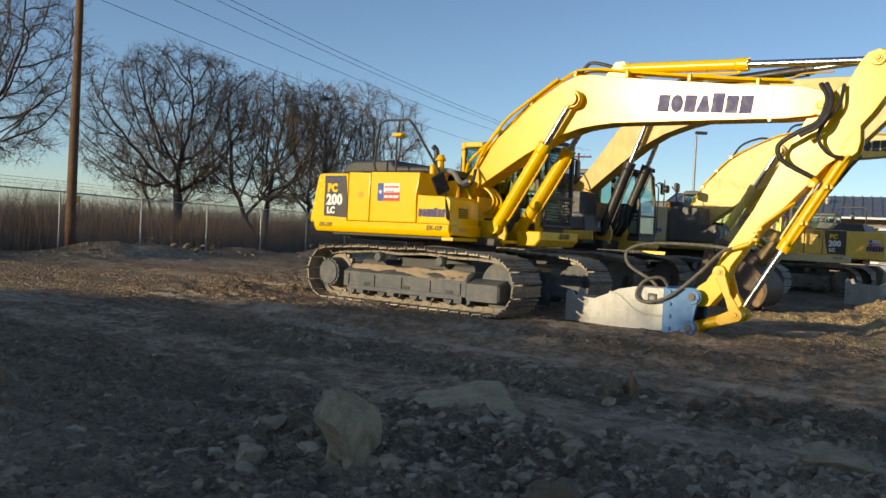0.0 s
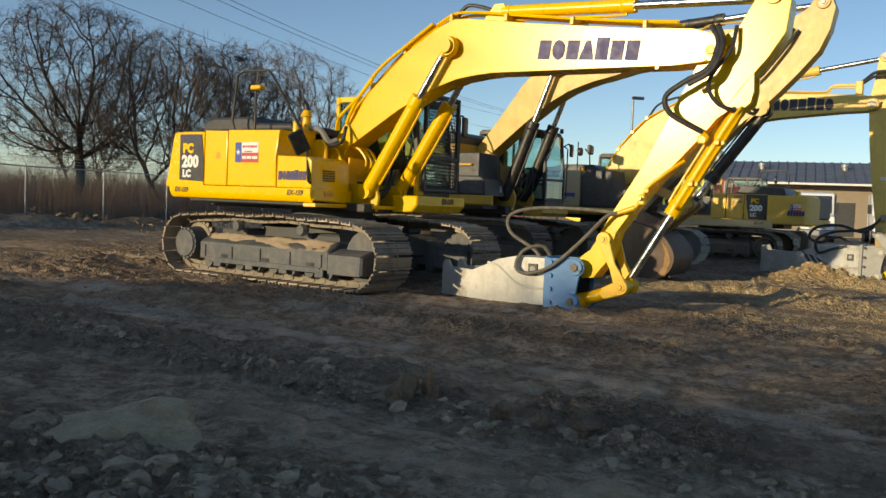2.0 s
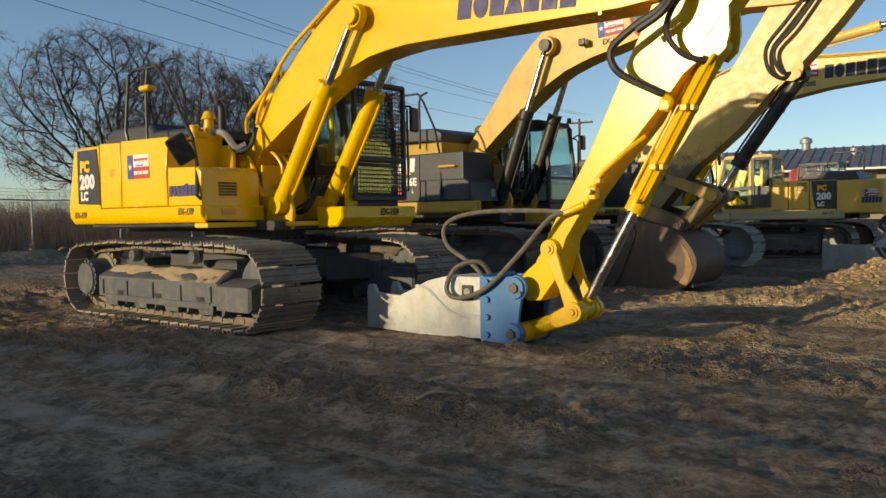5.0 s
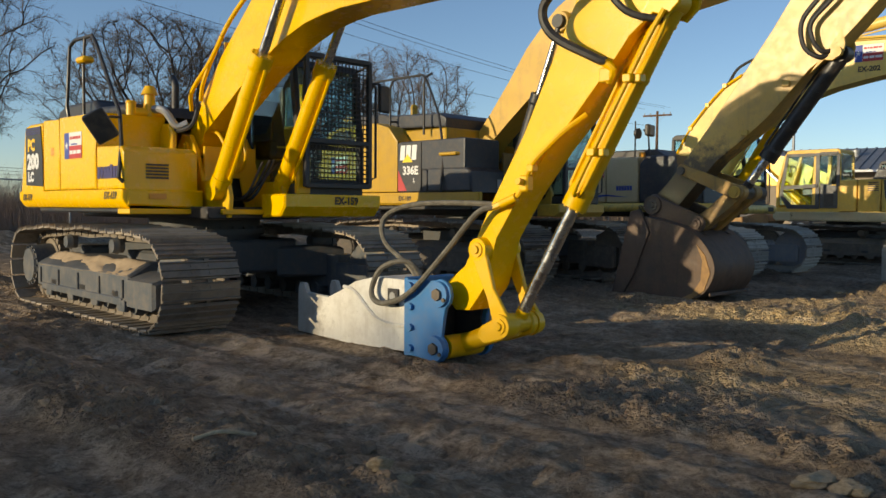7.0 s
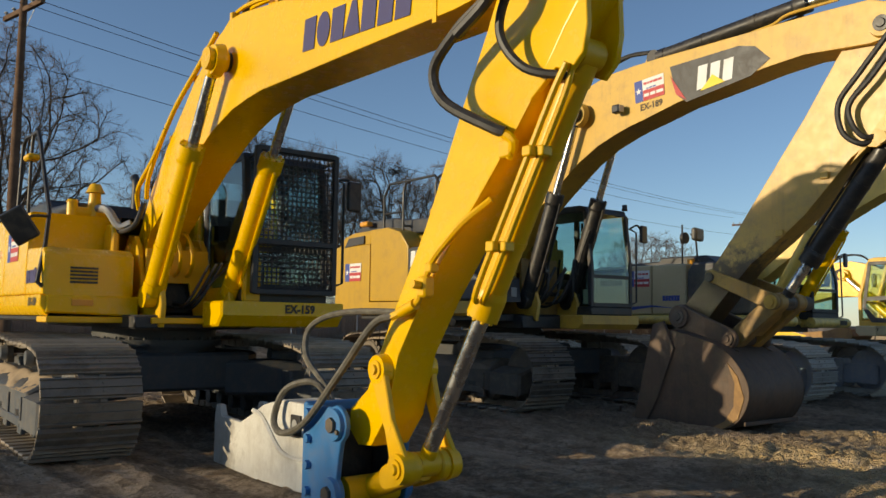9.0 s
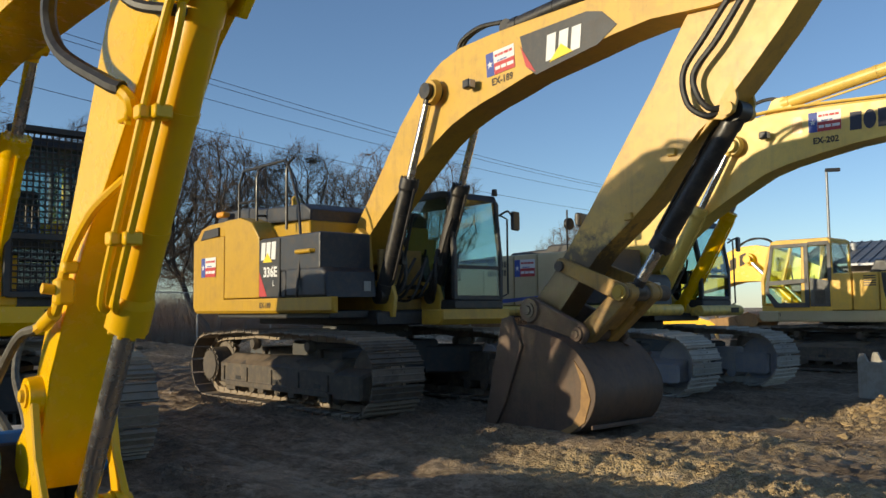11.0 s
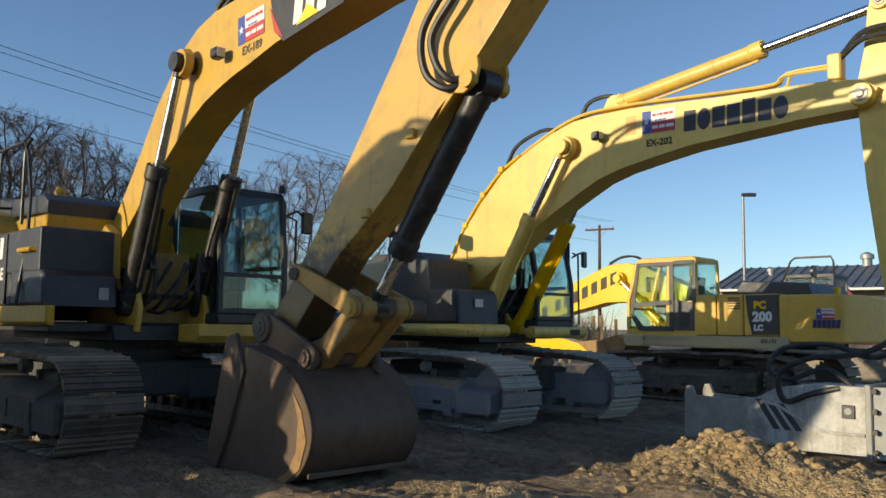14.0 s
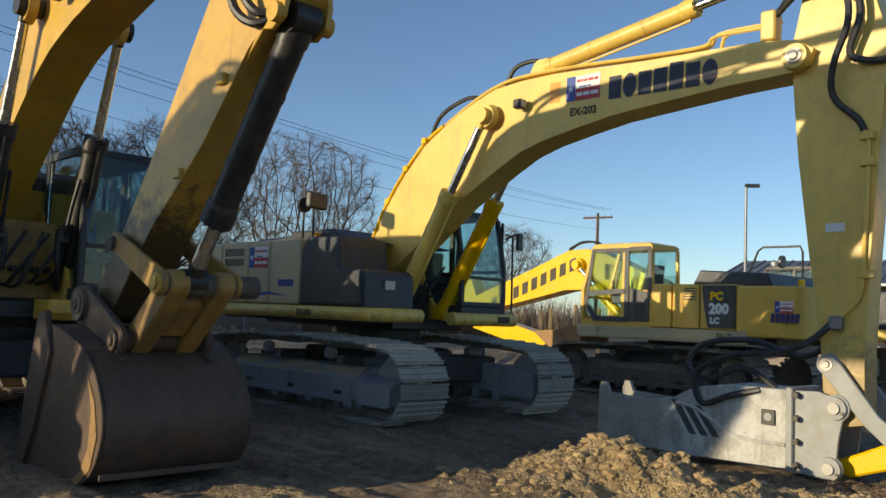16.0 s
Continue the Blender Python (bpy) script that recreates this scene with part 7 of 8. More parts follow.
    boom_lamp(boom, 2.55, -0.31, 4.14)
    for s in (-1, 1):
        cylinder_ram(ob, (0.42, 1.44), (2.01, 4.05), 0.115, Y_KOB if s < 0 else Y_NEW, 0.62, 0.055, s * 0.46, "boom_cylinder", "yellow boom cylinder")
    cylinder_ram(boom, (2.66, 4.66), (6.24, 5.18), 0.10, Y_KOB, 0.60, 0.055, -0.06, "arm_cylinder", "pale yellow arm cylinder on top of the boom")
    b = bmesh.new()
    slab(b, [(2.4, 4.46), (2.55, 4.74), (2.75, 4.78), (3.0, 4.46)], -0.14, 0.14, "y", 0.01)
    part("cylinder_lug", b, Y_KOB, boom)
    for k, y in enumerate((-0.22, -0.14, 0.06)):
        b = bmesh.new()
        tube(b, [(-0.15, y, 3.1), (0.3, y, 3.55), (0.68, y, 3.9), (1.36, y, 4.27), (2.1, y, 4.53), (3.04, y, 4.55), (4.3, y, 4.47), (5.0, y, 4.44), (5.15, y, 4.52 + 0.05 * k), (5.75, y, 4.50 + 0.06 * k)], 0.022, 6, 4)
        part("boom_pipe", b, Y_KOB, boom, "pale yellow hydraulic pipe")
    b = bmesh.new()
    tube(b, [(-0.40, -0.31, 2.52), (-0.10, -0.30, 3.04), (0.27, -0.29, 3.50), (0.66, -0.27, 3.88), (1.02, -0.26, 4.09)], 0.026, 8, 4)
    for x_, z_ in ((-0.08, 3.07), (0.30, 3.53), (0.68, 3.90)):
        box(b, x_ - 0.05, x_ + 0.05, -0.33, -0.22, z_ - 0.04, z_ + 0.05, 0.01)
    part("breaker_line", b, Y_NEW, boom, "yellow breaker pipe")
    b = bmesh.new()
    box(b, 5.66, 5.82, -0.28, -0.1, 4.34, 4.66, 0.02)
    part("pipe_block", b, Y_KOB, boom)
    hoses(boom, [[(0.7, -0.2, 3.95), (0.95, -0.24, 4.25), (1.4, -0.22, 4.42), (1.7, -0.2, 4.4)], [(2.1, -0.16, 4.52), (2.25, -0.16, 4.72), (2.5, -0.12, 4.78), (2.7, -0.1, 4.74)]], 0.03)
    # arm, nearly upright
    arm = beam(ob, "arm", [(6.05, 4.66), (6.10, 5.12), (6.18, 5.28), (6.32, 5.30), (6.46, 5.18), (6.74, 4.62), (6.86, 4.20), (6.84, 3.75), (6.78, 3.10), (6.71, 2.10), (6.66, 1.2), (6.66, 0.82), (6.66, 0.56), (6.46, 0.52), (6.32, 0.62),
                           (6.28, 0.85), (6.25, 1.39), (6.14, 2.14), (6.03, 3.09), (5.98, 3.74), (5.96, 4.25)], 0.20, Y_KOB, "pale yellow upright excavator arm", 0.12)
    pin(arm, 6.24, 5.18, -0.26, 0.26, 0.065, STEEL, Y_KOB)
    pin(arm, 6.34, 1.10, -0.28, 0.28, 0.06, STEEL, GREY)
    cylinder_ram(arm, (6.98, 3.85), (7.02, 0.42), 0.09, Y_KOB, 0.58, 0.05, 0.0, "bucket_cylinder", "pale yellow bucket cylinder")
    for s in (-1, 1):
        b = bmesh.new()
        slab(b, [(6.76, 3.6), (6.82, 4.05), (7.02, 4.0), (7.10, 3.85), (7.0, 3.7)], s * 0.14 - 0.02, s * 0.14 + 0.02, "y", 0.005)
        part("cylinder_lug", b, Y_KOB, arm)
        b = bmesh.new()
        slab(b, [(6.26, 1.14), (6.36, 1.20), (6.46, 1.12), (6.80, 0.66), (7.08, 0.46), (7.06, 0.34), (6.94, 0.33), (6.66, 0.58), (6.30, 1.02)], s * 0.25 - 0.022, s * 0.25 + 0.022, "y", 0.008)
        part("link_bar", b, GREY, arm, "grey tipping link")
    b = bmesh.new()
    slab(b, [(7.1, 0.48), (7.12, 0.34), (6.9, 0.2), (6.5, 0.06), (6.42, 0.08), (6.40, 0.22), (6.55, 0.28), (6.95, 0.48)], -0.13, 0.13, "y", 0.02)
    part("push_link", b, Y_NEW, arm)
    pin(arm, 7.02, 0.40, -0.3, 0.3, 0.06, STEEL, Y_KOB)
    hoses(arm, [[(5.80, -0.22, 4.60), (6.1, -0.32, 4.74), (6.5, -0.38, 4.66), (6.56, -0.36, 4.35), (6.42, -0.34, 3.95), (6.40, -0.28, 3.65), (6.60, -0.23, 3.42), (6.66, -0.22, 3.30)],
                [(5.80, -0.15, 4.66), (6.1, -0.28, 4.84), (6.56, -0.34, 4.76), (6.66, -0.34, 4.4), (6.56, -0.32, 4.05), (6.72, -0.26, 3.95), (6.95, -0.2, 3.96)]], 0.034)
    b = bmesh.new()
    tube(b, [(6.66, -0.225, 3.30), (6.70, -0.225, 3.1), (6.66, -0.225, 2.2), (6.62, -0.225, 1.75), (6.50, -0.23, 1.60), (6.42, -0.25, 1.52)], 0.022, 8, 4)
    for z in (3.25, 3.0, 1.95):
        box(b, 6.62, 6.76, -0.26, -0.19, z - 0.04, z + 0.04, 0.01)
    part("arm_pipe", b, Y_KOB, arm, "breaker pipe clamped along the arm")
    b = bmesh.new()
    box(b, 6.36, 6.48, -0.30, -0.2, 1.42, 1.56, 0.02)
    part("valve", b, STEEL, arm, "steel shut-off valve")
    b = bmesh.new()
    box(b, 6.30, 6.48, -0.206, -0.2, 2.36, 2.44, 0.002)
    part("warning_label", b, WHITE, arm, "small white warning label")
    hoses(arm, [[(6.38, -0.26, 1.48), (6.20, -0.34, 1.30), (5.9, -0.36, 1.18), (5.4, -0.36, 1.12), (5.05, -0.34, 0.92), (5.1, -0.32, 0.62), (5.4, -0.3, 0.72), (5.7, -0.26, 0.80)],
                [(6.38, 0.2, 1.48), (6.0, 0.1, 1.15), (5.5, 0.0, 1.28), (5.0, -0.1, 1.22), (4.85, -0.16, 0.98), (5.1, -0.2, 0.86), (5.5, -0.18, 1.0), (5.8, -0.12, 0.82)]], 0.033)
    breaker(ob, 3.78, 5.98, 0.05, 0.30, BREAKER_B, GREY, 0.78, 0.0, label="scuffed grey-white breaker housing", tip=1.28)
    bracket_plates(ob, 6.04, 0.05, 0.78, 0.27, GREY, 6.43, 0.70, 6.38, 0.14)
    # dark print on the breaker's flank
    for k in range(3):
        b = bmesh.new()
        slab(b, [(4.72 + 0.13 * k, 0.62 - 0.02 * k), (4.80 + 0.13 * k, 0.62 - 0.02 * k), (5.02 + 0.13 * k, 0.28), (4.94 + 0.13 * k, 0.28)], -0.276, -0.2705, "y")
        part("print_bar", b, DOOR_GREY, ob, "worn dark print in plain bars")
    # cab
    cab = build_cab(ob, dict(x0=-0.95, x1=0.86, y0=0.40, y1=1.38, z0=1.42, z1=3.0, m=DARK, door=1, label="dark framed operator cab", lean=0.16))
    b = bmesh.new()
    tube(b, [(1.0, 0.05, 1.36), (1.0, 1.25, 1.36), (0.95, 1.4, 1.36), (0.8, 1.44, 1.36)], 0.095, 12, 4)
    box(b, -1.0, 0.9, 0.42, 1.4, 1.27, 1.42, 0.02)
    part("cab_deck", b, Y_KOB, ob, "pale yellow deck under the cab")
    b = bmesh.new()
    box(b, 1.092, 1.10, 0.95, 1.22, 1.32, 1.41, 0.002)
    part("brand_plate", b, INK, ob, "small black name plate without lettering")
    mirror(ob, (0.8, 1.4, 2.62), [(0.88, 1.52, 2.70), (0.88, 1.58, 2.68)], (0.88, 1.64, 2.60), (0.06, 0.16, 0.28), 10)
    rail(ob, [(0.8, 1.42, 2.7), (0.84, 1.52, 2.66), (0.86, 1.52, 1.5), (0.82, 1.42, 1.45)], 0.016)
    return ob


# --- the machine parked the other way round, behind ---
def build_rear_machine():
    sp = dict(at=(12.3, 29.15, 0.0), heading=143.0, track_turn=0.0, a=1.80, r=0.44, zb=0.04, gauge=1.195, w=0.75, shoes=46, deck=1.2, slew=0.0,
              m_shoe=SHOE_C, m_frame=FRAME_C, frame_label="track frame caked with mud", sag=0.05, m_mud=MUD_DARK,
              label="faded yellow tracked excavator with its boom lowered")
    ob = excavator(sp)
    b = bmesh.new()
    box(b, -2.2, 1.2, -0.62, 0.62, 1.08, 1.24, 0.02)
    box(b, -2.0, 0.6, -1.25, 1.25, 1.14, 1.24, 0.02)
    part("revolving_frame", b, DARK, ob, "dark steel revolving frame")
    for s in (-1, 1):
        b = bmesh.new()
        slab(b, [(s * 1.38, 1.14), (s * 1.38, 1.32), (s * 1.30, 1.32), (s * 1.30, 1.08), (s * 1.34, 1.08)], -2.0, 1.5 if s > 0 else 0.7, "x", 0.01)
        part("side_skirt", b, TAN, ob)
    counterweight(ob, -1.82, -2.55, -2.98, 1.36, 1.22, 2.12, Y_BACK, "rounded faded yellow counterweight")
    for x0, x1, m in ((-1.80, -1.12, Y_BACK), (-1.10, -0.56, Y_BACK), (-0.54, -0.02, Y_NEW)):
        b = bmesh.new()
        box(b, x0, x1, 0.55, 1.365, 1.33, 2.14, 0.03, 2)
        d = part("side_door", b, m if x0 < -0.6 else Y_BACK, ob, "faded yellow side door")
    b = bmesh.new()
    box(b, -1.8, 0.6, -1.36, -0.5, 1.33, 2.12, 0.03, 2)
    part("side_door", b, Y_BACK, ob, "faded yellow side door")
    b = bmesh.new()
    slab(b, [(-1.80, 1.36), (-1.28, 1.36), (-1.20, 1.72), (-1.16, 2.12), (-1.80, 2.12)], 1.362, 1.372, "y")
    panel = part("model_panel", b, DARK, ob, "black model panel with yellow and white figures")
    letters("PC", 0.20, (-1.32, 1.376, 1.86), "left", Y_NEW, panel, "model_code", bold=0.012)
    letters("200", 0.25, (-1.30, 1.376, 1.62), "left", WHITE, panel, "model_number", bold=0.014)
    letters("LC", 0.15, (-1.32, 1.376, 1.44), "left", WHITE, panel, "model_code", bold=0.01)
    brand_blocks(ob, -2.42, 1.368 - 0.004, 1.50, 0.5, 0.15, 6, LETTER, side="left", slant=0.1)
    dealer_sign(ob, -2.5, 1.366, 1.66, side="left", s=0.6)
    for k in range(5):
        b = bmesh.new()
        box(b, -1.05, -0.80, 1.36, 1.372, 1.85 + 0.05 * k, 1.875 + 0.05 * k)
        part("louvre", b, BLACK, ob)
    letters("EX-171", 0.10, (-1.45, 1.385, 1.20), "left", INK, ob, "unit_number", 0.2, 0.004)
    letters("EX-171", 0.10, (1.35, 1.385, 1.20), "left", INK, ob, "unit_number", 0.2, 0.004)
    b = bmesh.new()
    slab(b, [(-2.3, 2.12), (-2.2, 2.36), (-0.9, 2.42), (-0.75, 2.14)], -0.95, 1.0, "y", 0.05, 2)
    part("engine_hood", b, NAVY, ob, "dark blue-grey engine hood")
    rail(ob, [(-0.65, -1.2, 2.12), (-1.0, -1.2, 2.95), (-1.1, -1.2, 3.02), (-1.85, -1.2, 3.02), (-1.9, -1.2, 2.9), (-1.9, -1.2, 2.15)], 0.022)
    b = bmesh.new()
    rod(b, (-1.50, -1.25, 2.72), (-1.44, -1.25, 2.72), 0.13, n=20)
    part("round_mirror", b, BLACK, ob)
    b = bmesh.new()
    rod(b, (-2.5, 0.3, 2.12), (-2.5, 0.3, 2.28), 0.06, n=12)
    part("filler_cap", b, Y_NEW, ob)
    # cab, yellow framed with a grey door
    c = dict(x0=-0.14, x1=1.52, y0=0.36, y1=1.36, z0=1.30, z1=2.92, m=Y_BACK, label="yellow framed operator cab", lean=0.22)
    cab = build_cab(ob, c)
    ys = 1.372
    b = bmesh.new()
    for o_ in (((0.38, 2.76), (1.26, 2.76), (1.24, 2.84), (0.38, 2.84)), ((0.38, 1.40), (0.48, 1.40), (0.48, 2.78), (0.38, 2.78)), ((1.26, 2.8), (1.18, 2.8), (1.34, 1.7), (1.42, 1.75)),
               ((0.40, 1.95), (1.36, 1.9), (1.38, 2.0), (0.40, 2.05)), ((0.40, 1.40), (1.2, 1.40), (1.42, 1.75), (1.34, 1.78), (1.1, 1.5), (0.40, 1.5))):
        slab(b, list(o_), ys - 0.012, ys + 0.012, "y", 0.004)
    part("cab_door", b, DOOR_GREY, cab, "dark grey framed glazed door")
    b = bmesh.new()
    for o_ in (((-0.08, 1.42), (0.36, 1.42), (0.36, 2.06), (-0.08, 1.98)), ((-0.1, 2.78), (0.38, 2.78), (0.38, 2.86), (-0.08, 2.86)), ((-0.12, 1.98), (-0.04, 1.98), (-0.04, 2.84), (-0.12, 2.80))):
        slab(b, list(o_), ys - 0.012, ys + 0.008, "y", 0.004)
    part("cab_side_panel", b, DOOR_GREY, cab, "dark grey cab side panel")
    b = bmesh.new()
    box(b, 0.02, 0.26, ys, ys + 0.012, 1.48, 1.78, 0.004)
    part("cab_vent", b, BLACK, cab, "black vent grille")
    b = bmesh.new()
    slab(b, [(1.1, 1.08), (1.1, 1.32), (1.58, 1.32), (1.58, 1.16), (1.5, 1.08)], 0.1, 1.4, "y", 0.02)
    box(b, -0.6, 1.2, 0.36, 1.38, 1.2, 1.32, 0.02)
    part("cab_deck", b, TAN, ob)
    mirror(ob, (1.4, 0.4, 2.5), [(1.55, 0.35, 2.6)], (1.62, 0.3, 2.45), (0.06, 0.2, 0.34), 0)
    # lowered boom, arm folded under, bucket curled
    boom = beam(ob, "boom", [(0.05, 1.85), (0.1, 2.12), (0.9, 2.5), (1.7, 2.84), (2.2, 2.96), (2.7, 2.93), (3.75, 2.52), (4.56, 2.22), (5.6, 1.85), (5.85, 1.66), (5.8, 1.46), (5.55, 1.40), (4.53, 1.66), (3.56, 1.87), (2.76, 2.05), (2.3, 2.06), (1.5, 2.0), (0.6, 1.72), (0.2, 1.7)],
                0.27, Y_NEW, "yellow boom lowered to the ground")
    pin(boom, 2.35, 2.60, -0.4, 0.4, 0.085, BLACK, Y_NEW)
    for k in range(9):
        b = bmesh.new()
        xx = 4.95 - 0.27 * k - (0.14 if k > 1 else 0)
        zz = 2.0 - 0.385 * (xx - 4.0) - 0.08
        slab(b, [(xx, zz), (xx - 0.17, zz + 0.066), (xx - 0.17, zz + 0.34), (xx, zz + 0.275)], 0.271, 0.275, "y")
        part("number_bar", b, INK, boom, "black painted figures as plain bars")
    for s in (-1, 1):
        cylinder_ram(ob, (1.0, 1.35), (2.35, 2.60), 0.10, Y_NEW, 0.60, 0.05, s * 0.40, "boom_cylinder", "yellow boom cylinder")
    hoses(boom, [[(1.6, 0.2, 2.80), (1.9, 0.24, 3.06), (2.3, 0.24, 3.12), (2.7, 0.22, 2.98)], [(1.7, 0.1, 2.85), (2.0, 0.12, 3.10), (2.45, 0.12, 3.10), (2.8, 0.1, 2.94)]], 0.022)
    arm = beam(ob, "arm", [(5.75, 2.35), (5.95, 2.42), (6.1, 2.2), (6.0, 1.6), (5.6, 1.1), (4.2, 0.78), (3.4, 0.72), (3.3, 0.9), (3.5, 1.05), (4.6, 1.3), (5.4, 1.55)], 0.19, Y_NEW, "yellow arm folded under the boom")
    b = bmesh.new()
    prof_ = [(2.12, 1.22), (2.35, 1.30), (2.75, 1.18), (3.42, 1.12), (2.96, 0.78), (2.5, 0.74), (2.2, 0.86), (2.06, 1.05)]
    slab(b, prof_, -0.52, 0.52, "y", 0.02)
    bucket = part("bucket", b, BUCKET_SIDE, ob, "curled bucket with bare orange side plate")
    b = bmesh.new()
    slab(b, [(2.72, 1.17), (3.42, 1.11), (2.96, 0.79), (2.62, 0.75), (2.55, 0.95)], 0.522, 0.54, "y", 0.005)
    part("side_plate", b, BUCKET_SIDE, bucket, "bare orange bucket side plate")
    return ob


build_amber_machine()
build_pale_machine()
build_rear_machine()


# ---- fence, poles, wires ----
def fence_point(s, inside=0.0):
    x, y = FENCE_P.x + FENCE_U.x * s + FENCE_U.y * inside, FENCE_P.y + FENCE_U.y * s - FENCE_U.x * inside
    return x, y, float(ground_z(x, y))


def chain_link_material():
    """Galvanised mesh: fine crossed wires, open between them."""
    m, nd, ln, bs = mat_nodes("chain_link_wire")
    bs.inputs["Base Color"].default_value = (0.30, 0.30, 0.30, 1)
    bs.inputs["Metallic"].default_value, bs.inputs["Roughness"].default_value = 0.5, 0.5
    return m


CHAIN = chain_link_material()
POST_STEP, FENCE_H = 3.5, 1.95


def build_fence(s0, s1):
    x, y, z = fence_point(0)
    ob = thing("chain_link_fence", pose(0, 0, 0), "grey chain-link fence with angled barbed-wire arms", "fence", kind="structure")
    n = int((s1 - s0) / POST_STEP)
    tops = []
    for k in range(n + 1):
        px, py, pz = fence_point(s0 + k * POST_STEP)
        b = bmesh.new()
        rod(b, (px, py, pz - 0.1), (px, py, pz + FENCE_H), 0.03, n=8)
        ax, ay = -FENCE_U.y * 0.22, FENCE_U.x * 0.22
        rod(b, (px, py, pz + FENCE_H), (px + ax, py + ay, pz + FENCE_H + 0.32), 0.018, n=6)
        part("fence_post", b, GALV, ob)
        tops.append((px, py, pz))
    b = bmesh.new()
    for (p, q) in zip(tops, tops[1:]):
        rod(b, (p[0], p[1], p[2] + FENCE_H - 0.03), (q[0], q[1], q[2] + FENCE_H - 0.03), 0.022, n=6)
    part("top_rail", b, GALV, ob, "round galvanised top rail")
    b = bmesh.new()
    for (p, q) in zip(tops, tops[1:]):
        for f in (0.35, 0.68, 1.0):
            o = Vector((-FENCE_U.y * 0.22 * f, FENCE_U.x * 0.22 * f, FENCE_H + 0.32 * f))
            rod(b, Vector(p) + o, Vector(q) + o, 0.006, n=4)
    part("barbed_wire", b, GALV, ob)
    # woven wire as crossed strands
    vs, fs = [], []
    pitch, w = 0.085, 0.0045
    for (p, q) in list(zip(tops, tops[1:]))[:12]:
        P, Q = Vector(p), Vector(q)
        u = (Q - P)
        L = u.length
        u.normalize()
        for sgn in (1, -1):
            k = -FENCE_H
            while k < L:
                a0 = max(0.0, k)
                a1 = min(L, k + FENCE_H)
                z0, z1 = (a0 - k, a1 - k) if sgn > 0 else (FENCE_H - (a0 - k), FENCE_H - (a1 - k))
                A, B = P + u * a0 + Vector((0, 0, z0 - 0.02)), P + u * a1 + Vector((0, 0, z1 - 0.02))
                i = len(vs)
                vs += [A - u * w, A + u * w, B + u * w, B - u * w]
                fs.append((i, i + 1, i + 2, i + 3))
                k += pitch
    me = bpy.data.meshes.new("woven_wire")
    me.from_pydata([tuple(v) for v in vs], [], fs)
    me.materials.append(CHAIN)
    o = new("woven_wire", me)
    o.parent = ob
    tagged(o, "woven wire mesh", kind="stuff")
    for s, col in ((0.6, AMBER), (14.2, AMBER)):
        px, py, pz = fence_point(s, 0.03)
        b = bmesh.new()
        box(b, -0.16, 0.16, -0.006, 0.006, -0.12, 0.12, 0.004)
        o = part("fence_sign", b, col, ob, "small yellow warning sign")
        o.matrix_basis = pose(px, py, pz + 1.72, 0, 0, 66)
    return ob


build_fence(-5 * POST_STEP, 14 * POST_STEP)


def utility_pole(name, x, y, h, label, arm=True, turn=0.0, r=0.16):
    z = float(ground_z(x, y))
    ob = thing(name, pose(x, y, z, 0, 0, turn), label, "utility pole", "line of utility poles")
    b = bmesh.new()
    rod(b, (0, 0, -0.2), (0, 0, h), r, r * 0.62, n=14)
    part("pole", b, POLE_WOOD, ob, "weathered brown wooden pole")
    if arm:
        b = bmesh.new()
        box(b, -0.06, 0.06, -1.2, 1.2, h - 0.42, h - 0.28, 0.01)
        part("crossarm", b, POLE_WOOD, ob)
        for yy in (-1.1, -0.55, 0.6, 1.1):
            b = bmesh.new()
            rod(b, (0, yy, h - 0.28), (0, yy, h - 0.14), 0.03, n=8)
            rod(b, (0, yy, h - 0.2), (0, yy, h - 0.17), 0.06, n=10)
            part("insulator", b, GREY, ob, "grey line insulator")
        for s in (-1, 1):
            b = bmesh.new()
            rod(b, (0.06, s * 0.6, h - 0.4), (0.06, 0, h - 0.95), 0.012, n=5)
            part("brace", b, GALV, ob)
    return ob


POLE_A, POLE_B = (-11.56, 25.96), (12.0, 77.0)
line_turn = math.degrees(math.atan2(POLE_B[1] - POLE_A[1], POLE_B[0] - POLE_A[0]))
utility_pole("utility_pole", *POLE_A, 9.9, "tall brown wooden utility pole with a crossarm", True, line_turn)
utility_pole("utility_pole", *POLE_B, 9.6, "far wooden utility pole with crossarm and insulators", True, line_turn)
pc = (POLE_A[0] - (POLE_B[0] - POLE_A[0]), POLE_A[1] - (POLE_B[1] - POLE_A[1]))
utility_pole("utility_pole", *pc, 9.9, "wooden utility pole further along the line", True, line_turn)
WIRE = wire_rope("aluminium_line_wire", (0.03, 0.03, 0.032))


def wires():
    ob = thing("overhead_wires", pose(0, 0, 0), "four thin dark overhead power wires", "power line")
    side = Vector((-math.sin(radians(line_turn)), math.cos(radians(line_turn)), 0))
    for (off, z) in ((-1.1, 9.8), (-0.55, 9.8), (1.1, 9.8), (0.0, 8.3)):
        b = bmesh.new()
        for (p, q) in ((pc, POLE_A), (POLE_A, POLE_B)):
            P, Q = Vector((*p, z)) + side * off, Vector((*q, z)) + side * off
            pts = []
            for k in range(13):
                s = k / 12
                v = P.lerp(Q, s)
                v.z -= 4 * 0.75 * s * (1 - s)
                pts.append(v)
            tube(b, pts, 0.011, 4, 1)
        part("wire", b, WIRE, ob)


wires()


